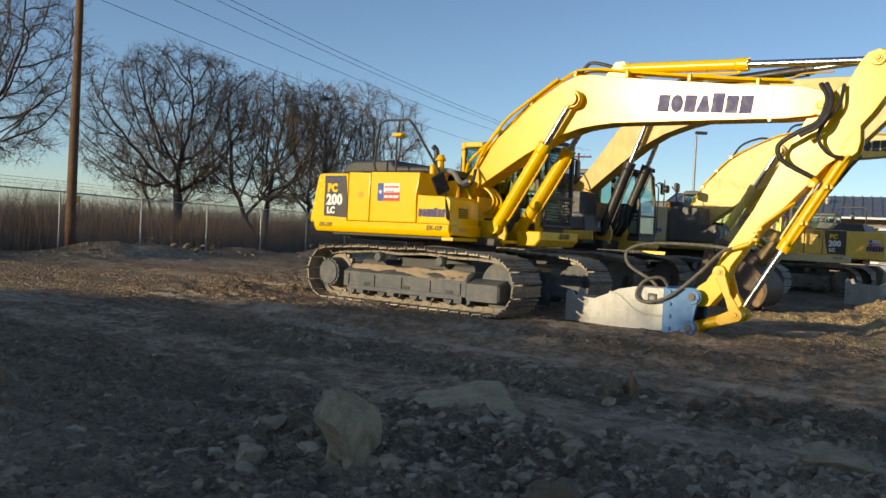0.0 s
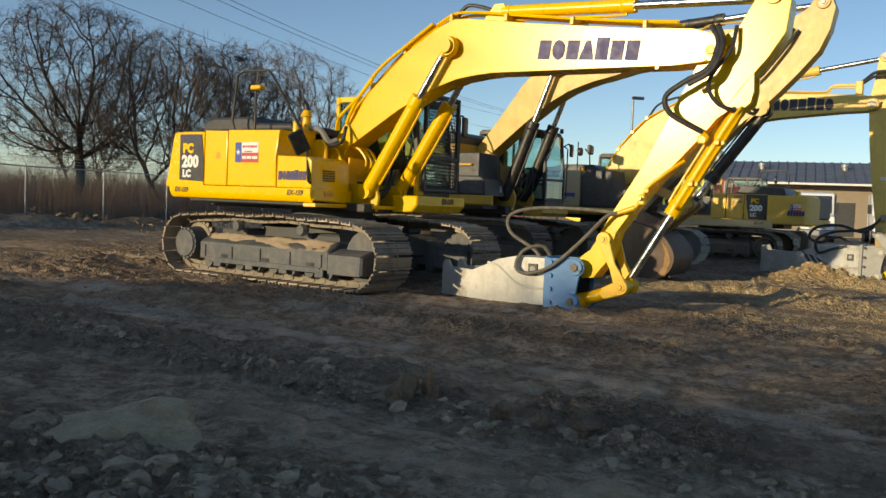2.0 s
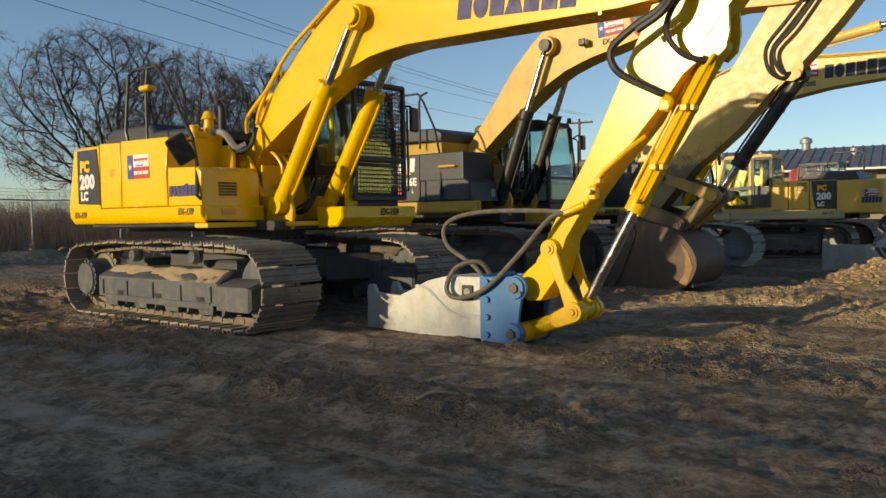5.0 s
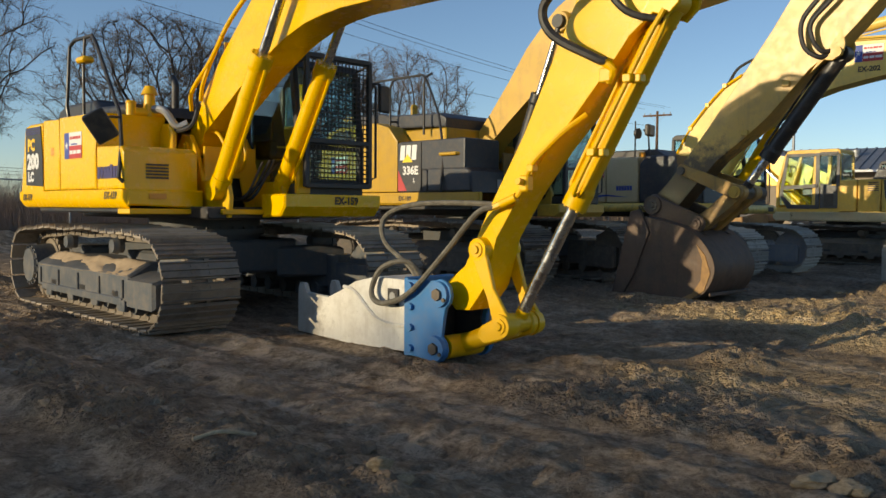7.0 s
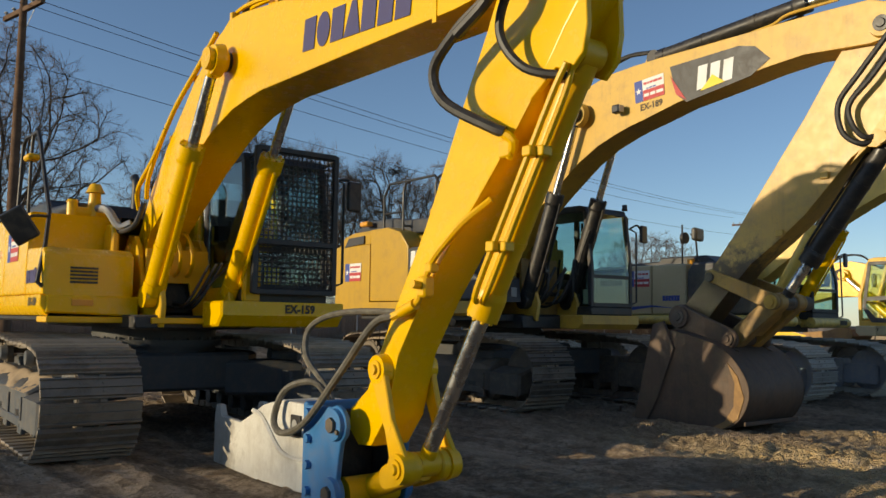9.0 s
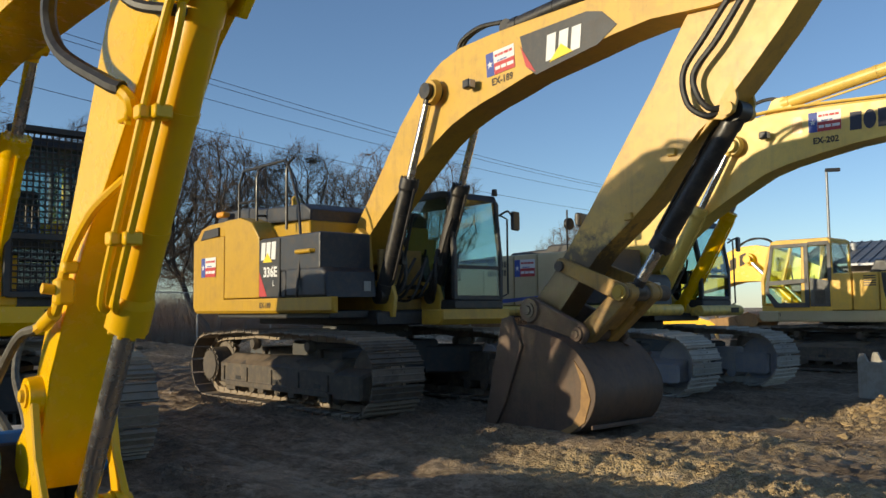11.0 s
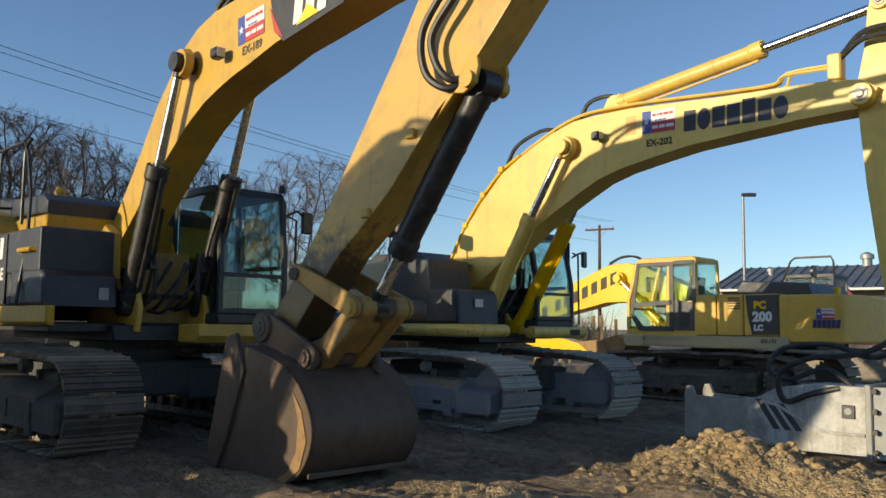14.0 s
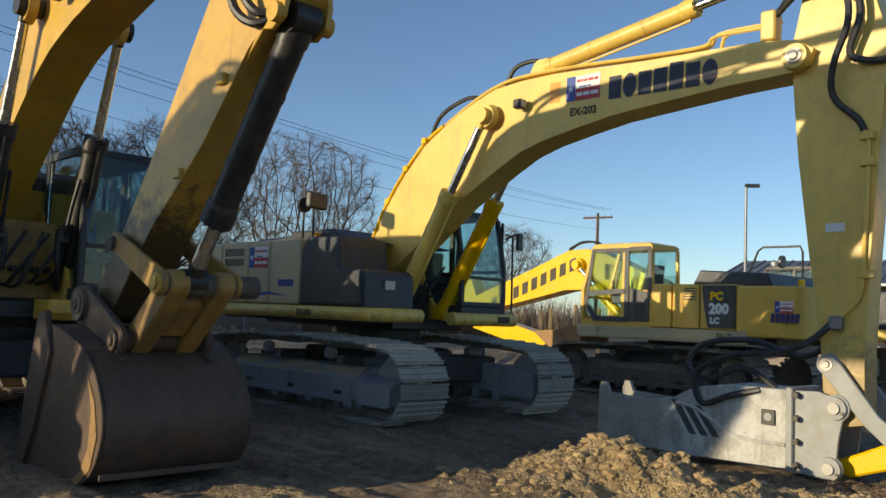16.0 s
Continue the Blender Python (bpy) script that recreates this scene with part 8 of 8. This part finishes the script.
# ---- bare trees ----
def tube_mesh(chains, n=7):
    """Branches as tapered tubes; each chain is a list of (place, radius)."""
    vs, fs = [], []
    for ch in chains:
        up, base = None, len(vs)
        for i, (p, r) in enumerate(ch):
            d = (ch[min(i + 1, len(ch) - 1)][0] - ch[max(i - 1, 0)][0]).normalized()
            if up is None:
                up = d.orthogonal().normalized()
            up = (up - d * up.dot(d)).normalized()
            side = d.cross(up)
            for j in range(n):
                g = 6.28319 * j / n
                vs.append(tuple(p + (up * math.cos(g) + side * math.sin(g)) * r))
            if i:
                k = base + (i - 1) * n
                fs += [(k + j, k + (j + 1) % n, k + n + (j + 1) % n, k + n + j) for j in range(n)]
    return vs, fs


def plain_part(name, vs, fs, material, parent, label=""):
    me = bpy.data.meshes.new(name)
    me.from_pydata(vs, [], fs)
    me.materials.append(material)
    me.polygons.foreach_set("use_smooth", [True] * len(me.polygons))
    o = new(name, me)
    o.parent = parent
    if label:
        o["label"] = label
    return o


def bare_tree(name, x, y, h, reach, seed, lean=(0.0, 0.0), stems=1, label="", fork=0.22, gaps=0.0):
    """Limbs that grow towards light spread over a domed crown, thicker the more twigs they carry."""
    rng = np.random.RandomState(seed)
    ob = thing(name, pose(x, y, float(ground_z(x, y)) - 0.05), label, "tree", "bare trees behind the fence")
    zc, z0 = h * 0.56, h * 0.27
    pts = []
    while len(pts) < 1900:
        p = np.array([rng.uniform(-1, 1) * reach, rng.uniform(-1, 1) * reach, rng.uniform(z0, h)])
        g = math.atan2(p[1], p[0])
        lobe = 1 + 0.14 * math.sin(3 * g + seed) + 0.10 * math.sin(5 * g + 2 * seed + p[2])
        rad = math.hypot(p[0], p[1]) / (reach * lobe)
        top = (p[2] - zc) / (h - zc) if p[2] > zc else 0.8 * (zc - p[2]) / (zc - z0)
        k = rad * rad + top * top
        if k < 1 and rng.rand() < 0.25 + 0.75 * k and noise.noise(Vector(p * 0.55) + Vector((seed, 0, 0))) > -0.30 + gaps:
            pts.append(p)
    pts = np.array(pts)
    node, up_, wob = [np.array([0.0, 0.0, 0.0])], [-1], 0.24
    for s in range(stems):
        q, par = node[0].copy(), 0
        g = 6.28319 * s / stems + seed
        d = np.array([lean[0] + (0.38 * math.cos(g) if stems > 1 else 0), lean[1] + (0.38 * math.sin(g) if stems > 1 else 0), 1.0])
        for k in range(int(h * fork / 0.26)):
            d = d + rng.normal(0, 0.07, 3)
            d = d / np.linalg.norm(d)
            q = q + d * 0.26
            node.append(q.copy())
            up_.append(par)
            par = len(node) - 1
    near_d, near_i = np.full(len(pts), 1e9), np.zeros(len(pts), int)
    alive, seen, kids = np.ones(len(pts), bool), 0, {}
    for step in range(110):
        for i in range(seen, len(node)):
            dd = np.linalg.norm(pts - node[i], axis=1)
            m = dd < near_d
            near_d[m], near_i[m] = dd[m], i
        seen = len(node)
        alive &= near_d > 0.33
        use = alive & (near_d < 4.5)
        if not use.any():
            break
        for i in np.unique(near_i[use]):
            if kids.get(i, 0) > 2:
                continue
            v = pts[use & (near_i == i)] - node[i]
            v = (v / np.linalg.norm(v, axis=1)[:, None]).sum(0)
            v = v / (np.linalg.norm(v) + 1e-6)
            if up_[i] >= 0:
                o = node[i] - node[up_[i]]
                v = v + 0.85 * o / np.linalg.norm(o) + np.array([0, 0, 0.20])
            v = v + rng.normal(0, wob, 3)
            v = v / np.linalg.norm(v)
            node.append(node[i] + v * 0.26)
            up_.append(i)
            kids[i] = kids.get(i, 0) + 1
    n = len(node)
    load = np.zeros(n)
    child = [[] for _ in range(n)]
    for i in range(1, n):
        child[up_[i]].append(i)
    for i in range(n - 1, 0, -1):
        if not child[i]:
            load[i] = 1.0
        load[up_[i]] += load[i]
    rad = 0.0112 * np.maximum(load, 1.0) ** 0.455
    P = [Vector(p) for p in node]
    # the trunk, then each limb that leaves it
    trunk, i = [0], 0
    while child[i]:
        j = max(child[i], key=lambda c: load[c])
        if load[j] < 0.42 * load[0] and P[j].z > h * 0.15:
            break
        trunk.append(j)
        i = j
    on_trunk = set(trunk)
    flare = [1 + 0.35 * math.exp(-P[i].z * 2.2) for i in trunk]
    vs, fs = tube_mesh([[(P[i], rad[i] * f) for i, f in zip(trunk, flare)]], 10)
    plain_part("trunk", vs, fs, BARK, ob, "dark ridged bark")
    tv, tf = [], []
    for t in trunk:
        for first in child[t]:
            if first in on_trunk:
                continue
            chains, todo = [], [(t, first)]
            while todo:
                a, b = todo.pop()
                line, at = [(P[a], rad[b])], b
                while True:
                    line.append((P[at], rad[at]))
                    if not child[at]:
                        break
                    nxt = max(child[at], key=lambda c: load[c])
                    todo += [(at, c) for c in child[at] if c != nxt]
                    at = nxt
                chains.append(line)
            thick = [c for c in chains if c[0][1] > 0.022]
            thin = [c for c in chains if c[0][1] <= 0.022]
            if thick:
                vs, fs = tube_mesh(thick, 6)
                plain_part("limb", vs, fs, BARK, ob)
            vs, fs = tube_mesh(thin, 3)
            k = len(tv)
            tv += vs
            tf += [tuple(k + q for q in f) for f in fs]
    # twigs: three sides drawn to a point
    tips = np.array([i for i in range(1, n) if load[i] < 7 and up_[i] > 0])
    base = np.array(node)[tips]
    along = base - np.array(node)[np.array(up_)[tips]]
    along = along / np.linalg.norm(along, axis=1)[:, None]
    B, D, L = [], [], []
    for rep in range(4):
        d = along * 0.9 + rng.normal(0, 0.5, along.shape) + np.array([0, 0, 0.15])
        d = d / np.linalg.norm(d, axis=1)[:, None]
        ln_ = rng.uniform(0.30, 0.75, len(d))
        B.append(base - along * rng.rand(len(d))[:, None] * 0.2)
        D.append(d)
        L.append(ln_)
        for sub in range(2):
            d2 = d + rng.normal(0, 0.5, d.shape)
            B.append(B[3 * rep] + d * (ln_ * rng.uniform(0.25, 0.8, len(d)))[:, None])
            D.append(d2 / np.linalg.norm(d2, axis=1)[:, None])
            L.append(rng.uniform(0.18, 0.42, len(d)))
    B, D, L = np.concatenate(B), np.concatenate(D), np.concatenate(L)
    side = np.cross(D, rng.normal(0, 1, D.shape))
    side = side / (np.linalg.norm(side, axis=1)[:, None] + 1e-6) * 0.0062
    third = np.cross(D, side)
    quad = np.stack([B + side, B - 0.5 * side + 0.87 * third, B - 0.5 * side - 0.87 * third, B + D * L[:, None]], 1)
    k = len(tv)
    tv += quad.reshape(-1, 3).tolist()
    for i in range(len(B)):
        q = k + 4 * i
        tf += [(q, q + 1, q + 3), (q + 1, q + 2, q + 3), (q + 2, q, q + 3)]
    tagged(plain_part("crown", tv, tf, TWIG, ob, "fine leafless twigs"), kind="stuff")
    return ob


T = "leafless tree with dark spreading limbs behind the fence"
tree_a = bare_tree("bare_tree", -13.0, 40.0, 9.8, 4.5, 11, (0.06, 0), 1, T, 0.26)
tree_b = bare_tree("bare_tree", -8.3, 38.2, 8.1, 3.2, 23, (0.0, 0), 2, T, 0.20)
tree_c = bare_tree("bare_tree", -6.9, 44.0, 8.8, 3.5, 37, (0.05, 0), 2, "leafless tree with a dark bird nest in its crown", 0.20)
tree_e = bare_tree("bare_tree", -6.6, 61.0, 11.9, 5.0, 59, (0, 0), 2, T, 0.20)
tree_f = bare_tree("bare_tree", -20.6, 33.0, 12.4, 5.9, 71, (0, 0), 1, T, 0.22)
more = [(tree_a, 4.2, 88.0, 160, 1.0), (tree_e, -22.0, 66.0, 20, 0.8)]
# unseen tree copies added behind the camera to break up the low sun
more += [(tree_c, -22.2, -6.4, 30, 0.67), (tree_b, -20.6, -8.9, 100, 0.70), (tree_c, -19.3, -11.2, 210, 0.66), (tree_b, -21.2, -7.8, 250, 0.70), (tree_b, -19.8, -10.2, 10, 0.68), (tree_b, -22.6, -5.0, 310, 0.70)]
for src_, x_, y_, turn_, k_ in more:
    c_ = copy_thing(src_, pose(x_, y_, float(ground_z(x_, y_)) - 0.05, 0, 0, turn_))
    c_.scale = (k_, k_, k_)
b = bmesh.new()
for k in range(60):
    rn = random.Random(900 + k)
    p = Vector((rn.gauss(0, 0.16), rn.gauss(0, 0.16), rn.gauss(0, 0.10)))
    d = Vector((rn.gauss(0, 1), rn.gauss(0, 1), rn.gauss(0, 0.4))).normalized() * 0.22
    rod(b, p - d, p + d, 0.012, n=3)
nest = part("bird_nest", b, BARK, None)
nest.matrix_basis = pose(-6.45, 44.0, 8.2)
tagged(nest, "dark twig bird nest high in a bare tree", "nest", kind="stuff")


# ---- dry brush behind the fence, far scrub ----
def stalks(name, label, count, place, h, material, seed, w=0.006, lean=0.18):
    rnd = np.random.RandomState(seed)
    vs, fs = [], []
    spots = np.array([place(rnd) for _ in range(count)])
    heights = ground_z(spots[:, 0], spots[:, 1])
    for i in range(count):
        (x, y), z = spots[i], heights[i]
        hh = rnd.uniform(*h)
        lx, ly = rnd.normal() * lean * hh, rnd.normal() * lean * hh
        a = rnd.rand() * 3.1416
        dx, dy = w * math.cos(a), w * math.sin(a)
        k = len(vs)
        vs += [(x - dx, y - dy, z - 0.05), (x + dx, y + dy, z - 0.05), (x + lx * 0.4 + dx * 0.7, y + ly * 0.4 + dy * 0.7, z + hh * 0.55), (x + lx * 0.4 - dx * 0.7, y + ly * 0.4 - dy * 0.7, z + hh * 0.55), (x + lx, y + ly, z + hh)]
        fs += [(k, k + 1, k + 2, k + 3), (k + 3, k + 2, k + 4)]
        for _ in range(rnd.randint(0, 3)):
            s = rnd.uniform(0.4, 0.9)
            bx, by, bz = x + lx * s, y + ly * s, z + hh * s
            ex, ey, ez = bx + rnd.normal() * 0.16, by + rnd.normal() * 0.16, bz + rnd.uniform(0.08, 0.3)
            k = len(vs)
            vs += [(bx - dx * 0.6, by - dy * 0.6, bz), (bx + dx * 0.6, by + dy * 0.6, bz), (ex, ey, ez)]
            fs.append((k, k + 1, k + 2))
    me = bpy.data.meshes.new(name)
    me.from_pydata(vs, [], fs)
    me.materials.append(material)
    return tagged(new(name, me), label, "brush", kind="stuff")


def strip(lo, hi, o0, o1):
    def at(r):
        s, o = r.uniform(lo, hi), -(o0 + (o1 - o0) * r.rand() ** 1.6)
        return FENCE_P.x + FENCE_U.x * s + FENCE_U.y * o, FENCE_P.y + FENCE_U.y * s - FENCE_U.x * o
    return at


stalks("dry_brush", "dense dark brown dry brush behind the fence", 22000, strip(-14, 46, 0.25, 6.0), (0.7, 1.7), BRUSH, 31, 0.008, 0.16)
stalks("dry_grass", "dry brown grass behind the fence", 12000, strip(-14, 60, 0.15, 12.0), (0.35, 0.95), REED, 32, 0.008, 0.22)
stalks("thicket", "tangled dark bare thicket under the trees", 22000, strip(-16, 52, 6.0, 24.0), (1.0, 3.0), TWIG, 34, 0.010, 0.30)
stalks("far_scrub", "grey brown scrub in the distance", 16000, lambda r: (r.uniform(-80, 12), r.uniform(62, 120)), (0.8, 3.4), TWIG, 33, 0.03, 0.25)


# ---- shed building, lamp post, lorries ----
def roof_material():
    m, nd, ln, bs = mat_nodes("grey_metal_roofing")
    n = noise_node(nd, ln, 0.8, 4.0)
    ln.new(blend(nd, ln, ramp(nd, ln, n, 0.35, 0.7), (0.13, 0.13, 0.135), (0.20, 0.195, 0.19)), bs.inputs["Base Color"])
    bs.inputs["Roughness"].default_value, bs.inputs["Metallic"].default_value = 0.45, 0.3
    return m


ROOF = roof_material()
WALL = paint("beige_shed_wall", (0.27, 0.215, 0.155), 0.7, 0.3, fade=0.06)


def shed():
    """A long low building whose front faces the yard."""
    cx, cy = 41.0, 81.6
    ang = math.degrees(math.atan2(-0.446, 0.895))
    ob = thing("workshop_building", pose(cx, cy, 0.0, 0, 0, ang), "long low beige workshop with a grey ribbed metal roof", "building")
    x0, x1, eave, ridge, depth = -20.5, 42.0, 5.2, 7.9, 22.0
    b = bmesh.new()
    box(b, x0 + 0.3, x1 - 0.3, 1.6, depth, 0, eave - 0.1)
    for k in range(9):
        box(b, x0 + 0.5 + k * 7, x0 + 0.9 + k * 7, 1.45, 1.62, 0, eave - 0.2)
    wall = part("wall", b, WALL, ob, "beige metal wall")
    for k in range(6):
        b = bmesh.new()
        xx = x0 + 4 + k * 9
        box(b, xx, xx + 3.6, 1.5, 1.59, 0.1, 3.4, 0.02)
        part("roller_door", b, GREY if k % 2 else DARK, wall, "closed roller door")
    b = bmesh.new()
    slab(b, [(-0.4, eave - 0.15), (-0.4, eave), (depth / 2, ridge), (depth / 2, ridge - 0.15)], x0, x1, "x")
    slab(b, [(depth + 0.4, eave - 0.15), (depth + 0.4, eave), (depth / 2, ridge), (depth / 2, ridge - 0.15)], x0, x1, "x")
    roof = part("roof", b, ROOF, ob, "grey ribbed metal roof")
    for k in range(int((x1 - x0) / 0.9)):
        b = bmesh.new()
        xx = x0 + 0.1 + 0.9 * k
        slab(b, [(-0.42, eave + 0.01), (-0.42, eave + 0.09), (depth / 2, ridge + 0.09), (depth / 2, ridge + 0.01)], xx, xx + 0.16, "x")
        part("roof_rib", b, ROOF, roof)
    b = bmesh.new()
    box(b, x0, x1, -0.62, -0.42, eave - 0.22, eave - 0.02, 0.02)
    part("gutter", b, WHITE, ob, "pale gutter along the eave")
    for xx, rr in ((-12.5, 0.35), (-8.6, 0.55), (-3.8, 0.35), (4.2, 0.35), (12, 0.35), (-16.5, 0.35)):
        b = bmesh.new()
        yy = 6.5
        zz = eave + (ridge - eave) * yy / (depth / 2) - 0.1
        if rr > 0.5:
            yy, zz = depth / 2 - 0.6, ridge - 0.2
        rod(b, (xx, yy, zz), (xx, yy, zz + rr * 1.5), rr * 0.8, n=16)
        rod(b, (xx, yy, zz + rr * 1.3), (xx, yy, zz + rr * 2.1), rr * 1.15, rr * 1.1, n=16)
        rod(b, (xx, yy, zz + rr * 2.1), (xx, yy, zz + rr * 2.5), rr * 1.1, rr * 0.3, n=16)
        part("roof_vent", b, GALV, roof, "bright galvanised roof vent")
    return ob


shed()


def lamp_post(x, y, h):
    ob = thing("street_lamp", pose(x, y, float(ground_z(x, y))), "tall grey yard lamp on a steel mast", "street lamp")
    b = bmesh.new()
    rod(b, (0, 0, -0.2), (0, 0, h), 0.14, 0.10, n=12)
    part("mast", b, GALV, ob)
    b = bmesh.new()
    box(b, -0.1, 1.0, -0.18, 0.18, h - 0.15, h + 0.12, 0.03)
    part("lamp_head", b, DARK, ob, "dark box lamp head")


lamp_post(23.5, 79.8, 12.4)


def lorry(x, y, turn, m_cab, label):
    """A parked conventional tractor unit seen from the front quarter."""
    ob = thing("lorry", pose(x, y, float(ground_z(x, y)), 0, 0, turn), label, "lorry", "parked lorries")
    b = bmesh.new()
    slab(b, [(-1.2, 0.9), (-1.2, 3.5), (-0.7, 3.75), (0.2, 3.6), (0.75, 2.75), (0.95, 2.1), (2.3, 1.85), (2.45, 0.9)], -1.15, 1.15, "y", 0.08, 2)
    part("cab", b, m_cab, ob, "rounded sleeper cab")
    b = bmesh.new()
    slab(b, [(0.28, 3.4), (0.80, 2.7), (0.98, 2.15), (1.02, 2.15), (0.84, 2.72), (0.32, 3.44)], -0.98, 0.98, "y")
    part("windscreen", b, DARK, ob, "dark windscreen")
    b = bmesh.new()
    box(b, 2.42, 2.5, -0.55, 0.55, 0.95, 1.75, 0.02)
    part("grille", b, GALV, ob, "bright grille")
    b = bmesh.new()
    box(b, 2.3, 2.7, -1.2, 1.2, 0.45, 0.85, 0.05)
    part("bumper", b, GALV, ob)
    b = bmesh.new()
    box(b, -5.5, -1.0, -0.5, 0.5, 0.8, 1.05, 0.02)
    part("chassis", b, DARK, ob)
    for xx in (1.6, -3.4, -4.8):
        for s in (-1, 1):
            b = bmesh.new()
            rod(b, (xx, s * 1.2, 0.5), (xx, s * 0.85, 0.5), 0.5, n=20)
            w = part("wheel", b, BLACK, ob, "black lorry tyre")
            b = bmesh.new()
            rod(b, (xx, s * 1.22, 0.5), (xx, s * 1.1, 0.5), 0.27, n=16)
            part("rim", b, GALV, w)
    for s in (-1, 1):
        b = bmesh.new()
        rod(b, (-0.4, s * 1.28, 0.9), (-0.4, s * 1.28, 3.6), 0.07, n=10)
        part("exhaust_stack", b, GALV, ob)
        b = bmesh.new()
        box(b, 0.75, 0.85, s * 1.32 - 0.12, s * 1.32 + 0.12, 2.2, 2.9, 0.03)
        part("mirror", b, BLACK, ob)
    return ob


RED_PAINT = paint("red_lorry_paint", (0.42, 0.02, 0.025), 0.3, 0.15)
lorry(33.5, 63.5, -115, WHITE, "white lorry tractor unit parked before the workshop")
lorry(38.5, 62.5, -115, WHITE, "second white lorry parked before the workshop")
lorry(22.0, 52.0, -20, RED_PAINT, "red lorry parked behind the excavators")


# ---- unseen block added behind the camera to shade the front of the yard ----
def shading_block():
    ob = thing("warehouse", pose(0, 0, 0), "unseen beige block added to shade the front of the yard", "building")
    H, run = 5.0, 5.0 / math.tan(radians(SUN_ELEV))
    back = Vector((-math.cos(radians(SUN_AZ)), -math.sin(radians(SUN_AZ)), 0)) * run
    edge = [Vector(p) + back for p in ((-30, 13.6, 0), (-7.0, 13.2, 0), (-0.4, 13.3, 0), (1.6, 13.4, 0), (2.1, 11.9, 0), (1.2, 10.0, 0), (2.6, 7.2, 0), (3.7, 5.9, 0), (9.2, 6.8, 0), (16.0, 5.0, 0))]
    plan = [(p.x, p.y) for p in edge] + [(edge[-1].x, edge[-1].y - 14), (edge[0].x, edge[0].y - 14)]
    b = bmesh.new()
    slab(b, plan, -0.1, H, "z", 0.03)
    part("wall", b, WALL, ob, "beige side of the added shading block")
    b = bmesh.new()
    slab(b, [(x, y) for x, y in plan], H + 0.004, H + 0.03, "z")
    part("roof", b, ROOF, ob)


shading_block()


# ---- stakes and a brace beyond the machines ----
def stake(x, y, h, lean, m, label):
    b = bmesh.new()
    box(b, -0.06, 0.06, -0.06, 0.06, -0.1, h, 0.01)
    o = part("wooden_stake", b, m, None)
    o.matrix_basis = pose(x, y, float(ground_z(x, y)), lean, lean * 0.6, 15)
    tagged(o, label, "stake", "stakes in the yard")


RAW_WOOD = clod_material("raw_timber", (0.42, 0.27, 0.12), (0.58, 0.40, 0.20), 0.005)
for x_, y_, h_, l_ in ((8.9, 46.0, 1.7, 0), (9.25, 46.2, 1.8, 2), (10.3, 47.0, 2.0, 0), (10.65, 47.0, 2.0, -1), (7.9, 45.5, 1.5, 3), (11.3, 48.0, 1.9, 0)):
    stake(x_, y_, h_, l_, RAW_WOOD, "raw timber stake standing in the yard")
stake(8.15, 44.0, 1.5, -28, RED, "leaning red painted timber brace")


def far_cab(x, y, turn):
    """The cab of another machine that looks over the faded one."""
    ob = thing("excavator", pose(x, y, 0.0, 0, 0, turn), "dark cab and hood of a machine parked further back", "excavator", "row of parked excavators")
    build_cab(ob, dict(x0=-0.6, x1=1.0, y0=-0.5, y1=0.5, z0=1.45, z1=3.1, m=DARK, label="dark framed cab"))
    b = bmesh.new()
    box(b, -3.0, 1.2, -1.4, 1.4, 1.15, 1.45, 0.03)
    part("deck", b, Y_BACK, ob)
    b = bmesh.new()
    box(b, -3.0, -0.8, -1.35, 1.35, 1.45, 2.4, 0.08, 2)
    part("engine_hood", b, NAVY, ob, "dark engine hood")
    for s in (-1, 1):
        b = bmesh.new()
        slab(b, [(-2.0, 0.06), (1.9, 0.06), (2.2, 0.3), (2.2, 0.7), (1.9, 0.95), (-2.0, 0.95), (-2.3, 0.7), (-2.3, 0.3)], s * 1.2 - 0.35, s * 1.2 + 0.35, "y", 0.04)
        part("track", b, SHOE_C, ob, "muddy steel track")
    b = bmesh.new()
    rod(b, (0, 0, 0.6), (0, 0, 1.2), 0.7, n=24)
    part("slew_ring", b, FRAME_C, ob)


far_cab(16.5, 36.5, 143)
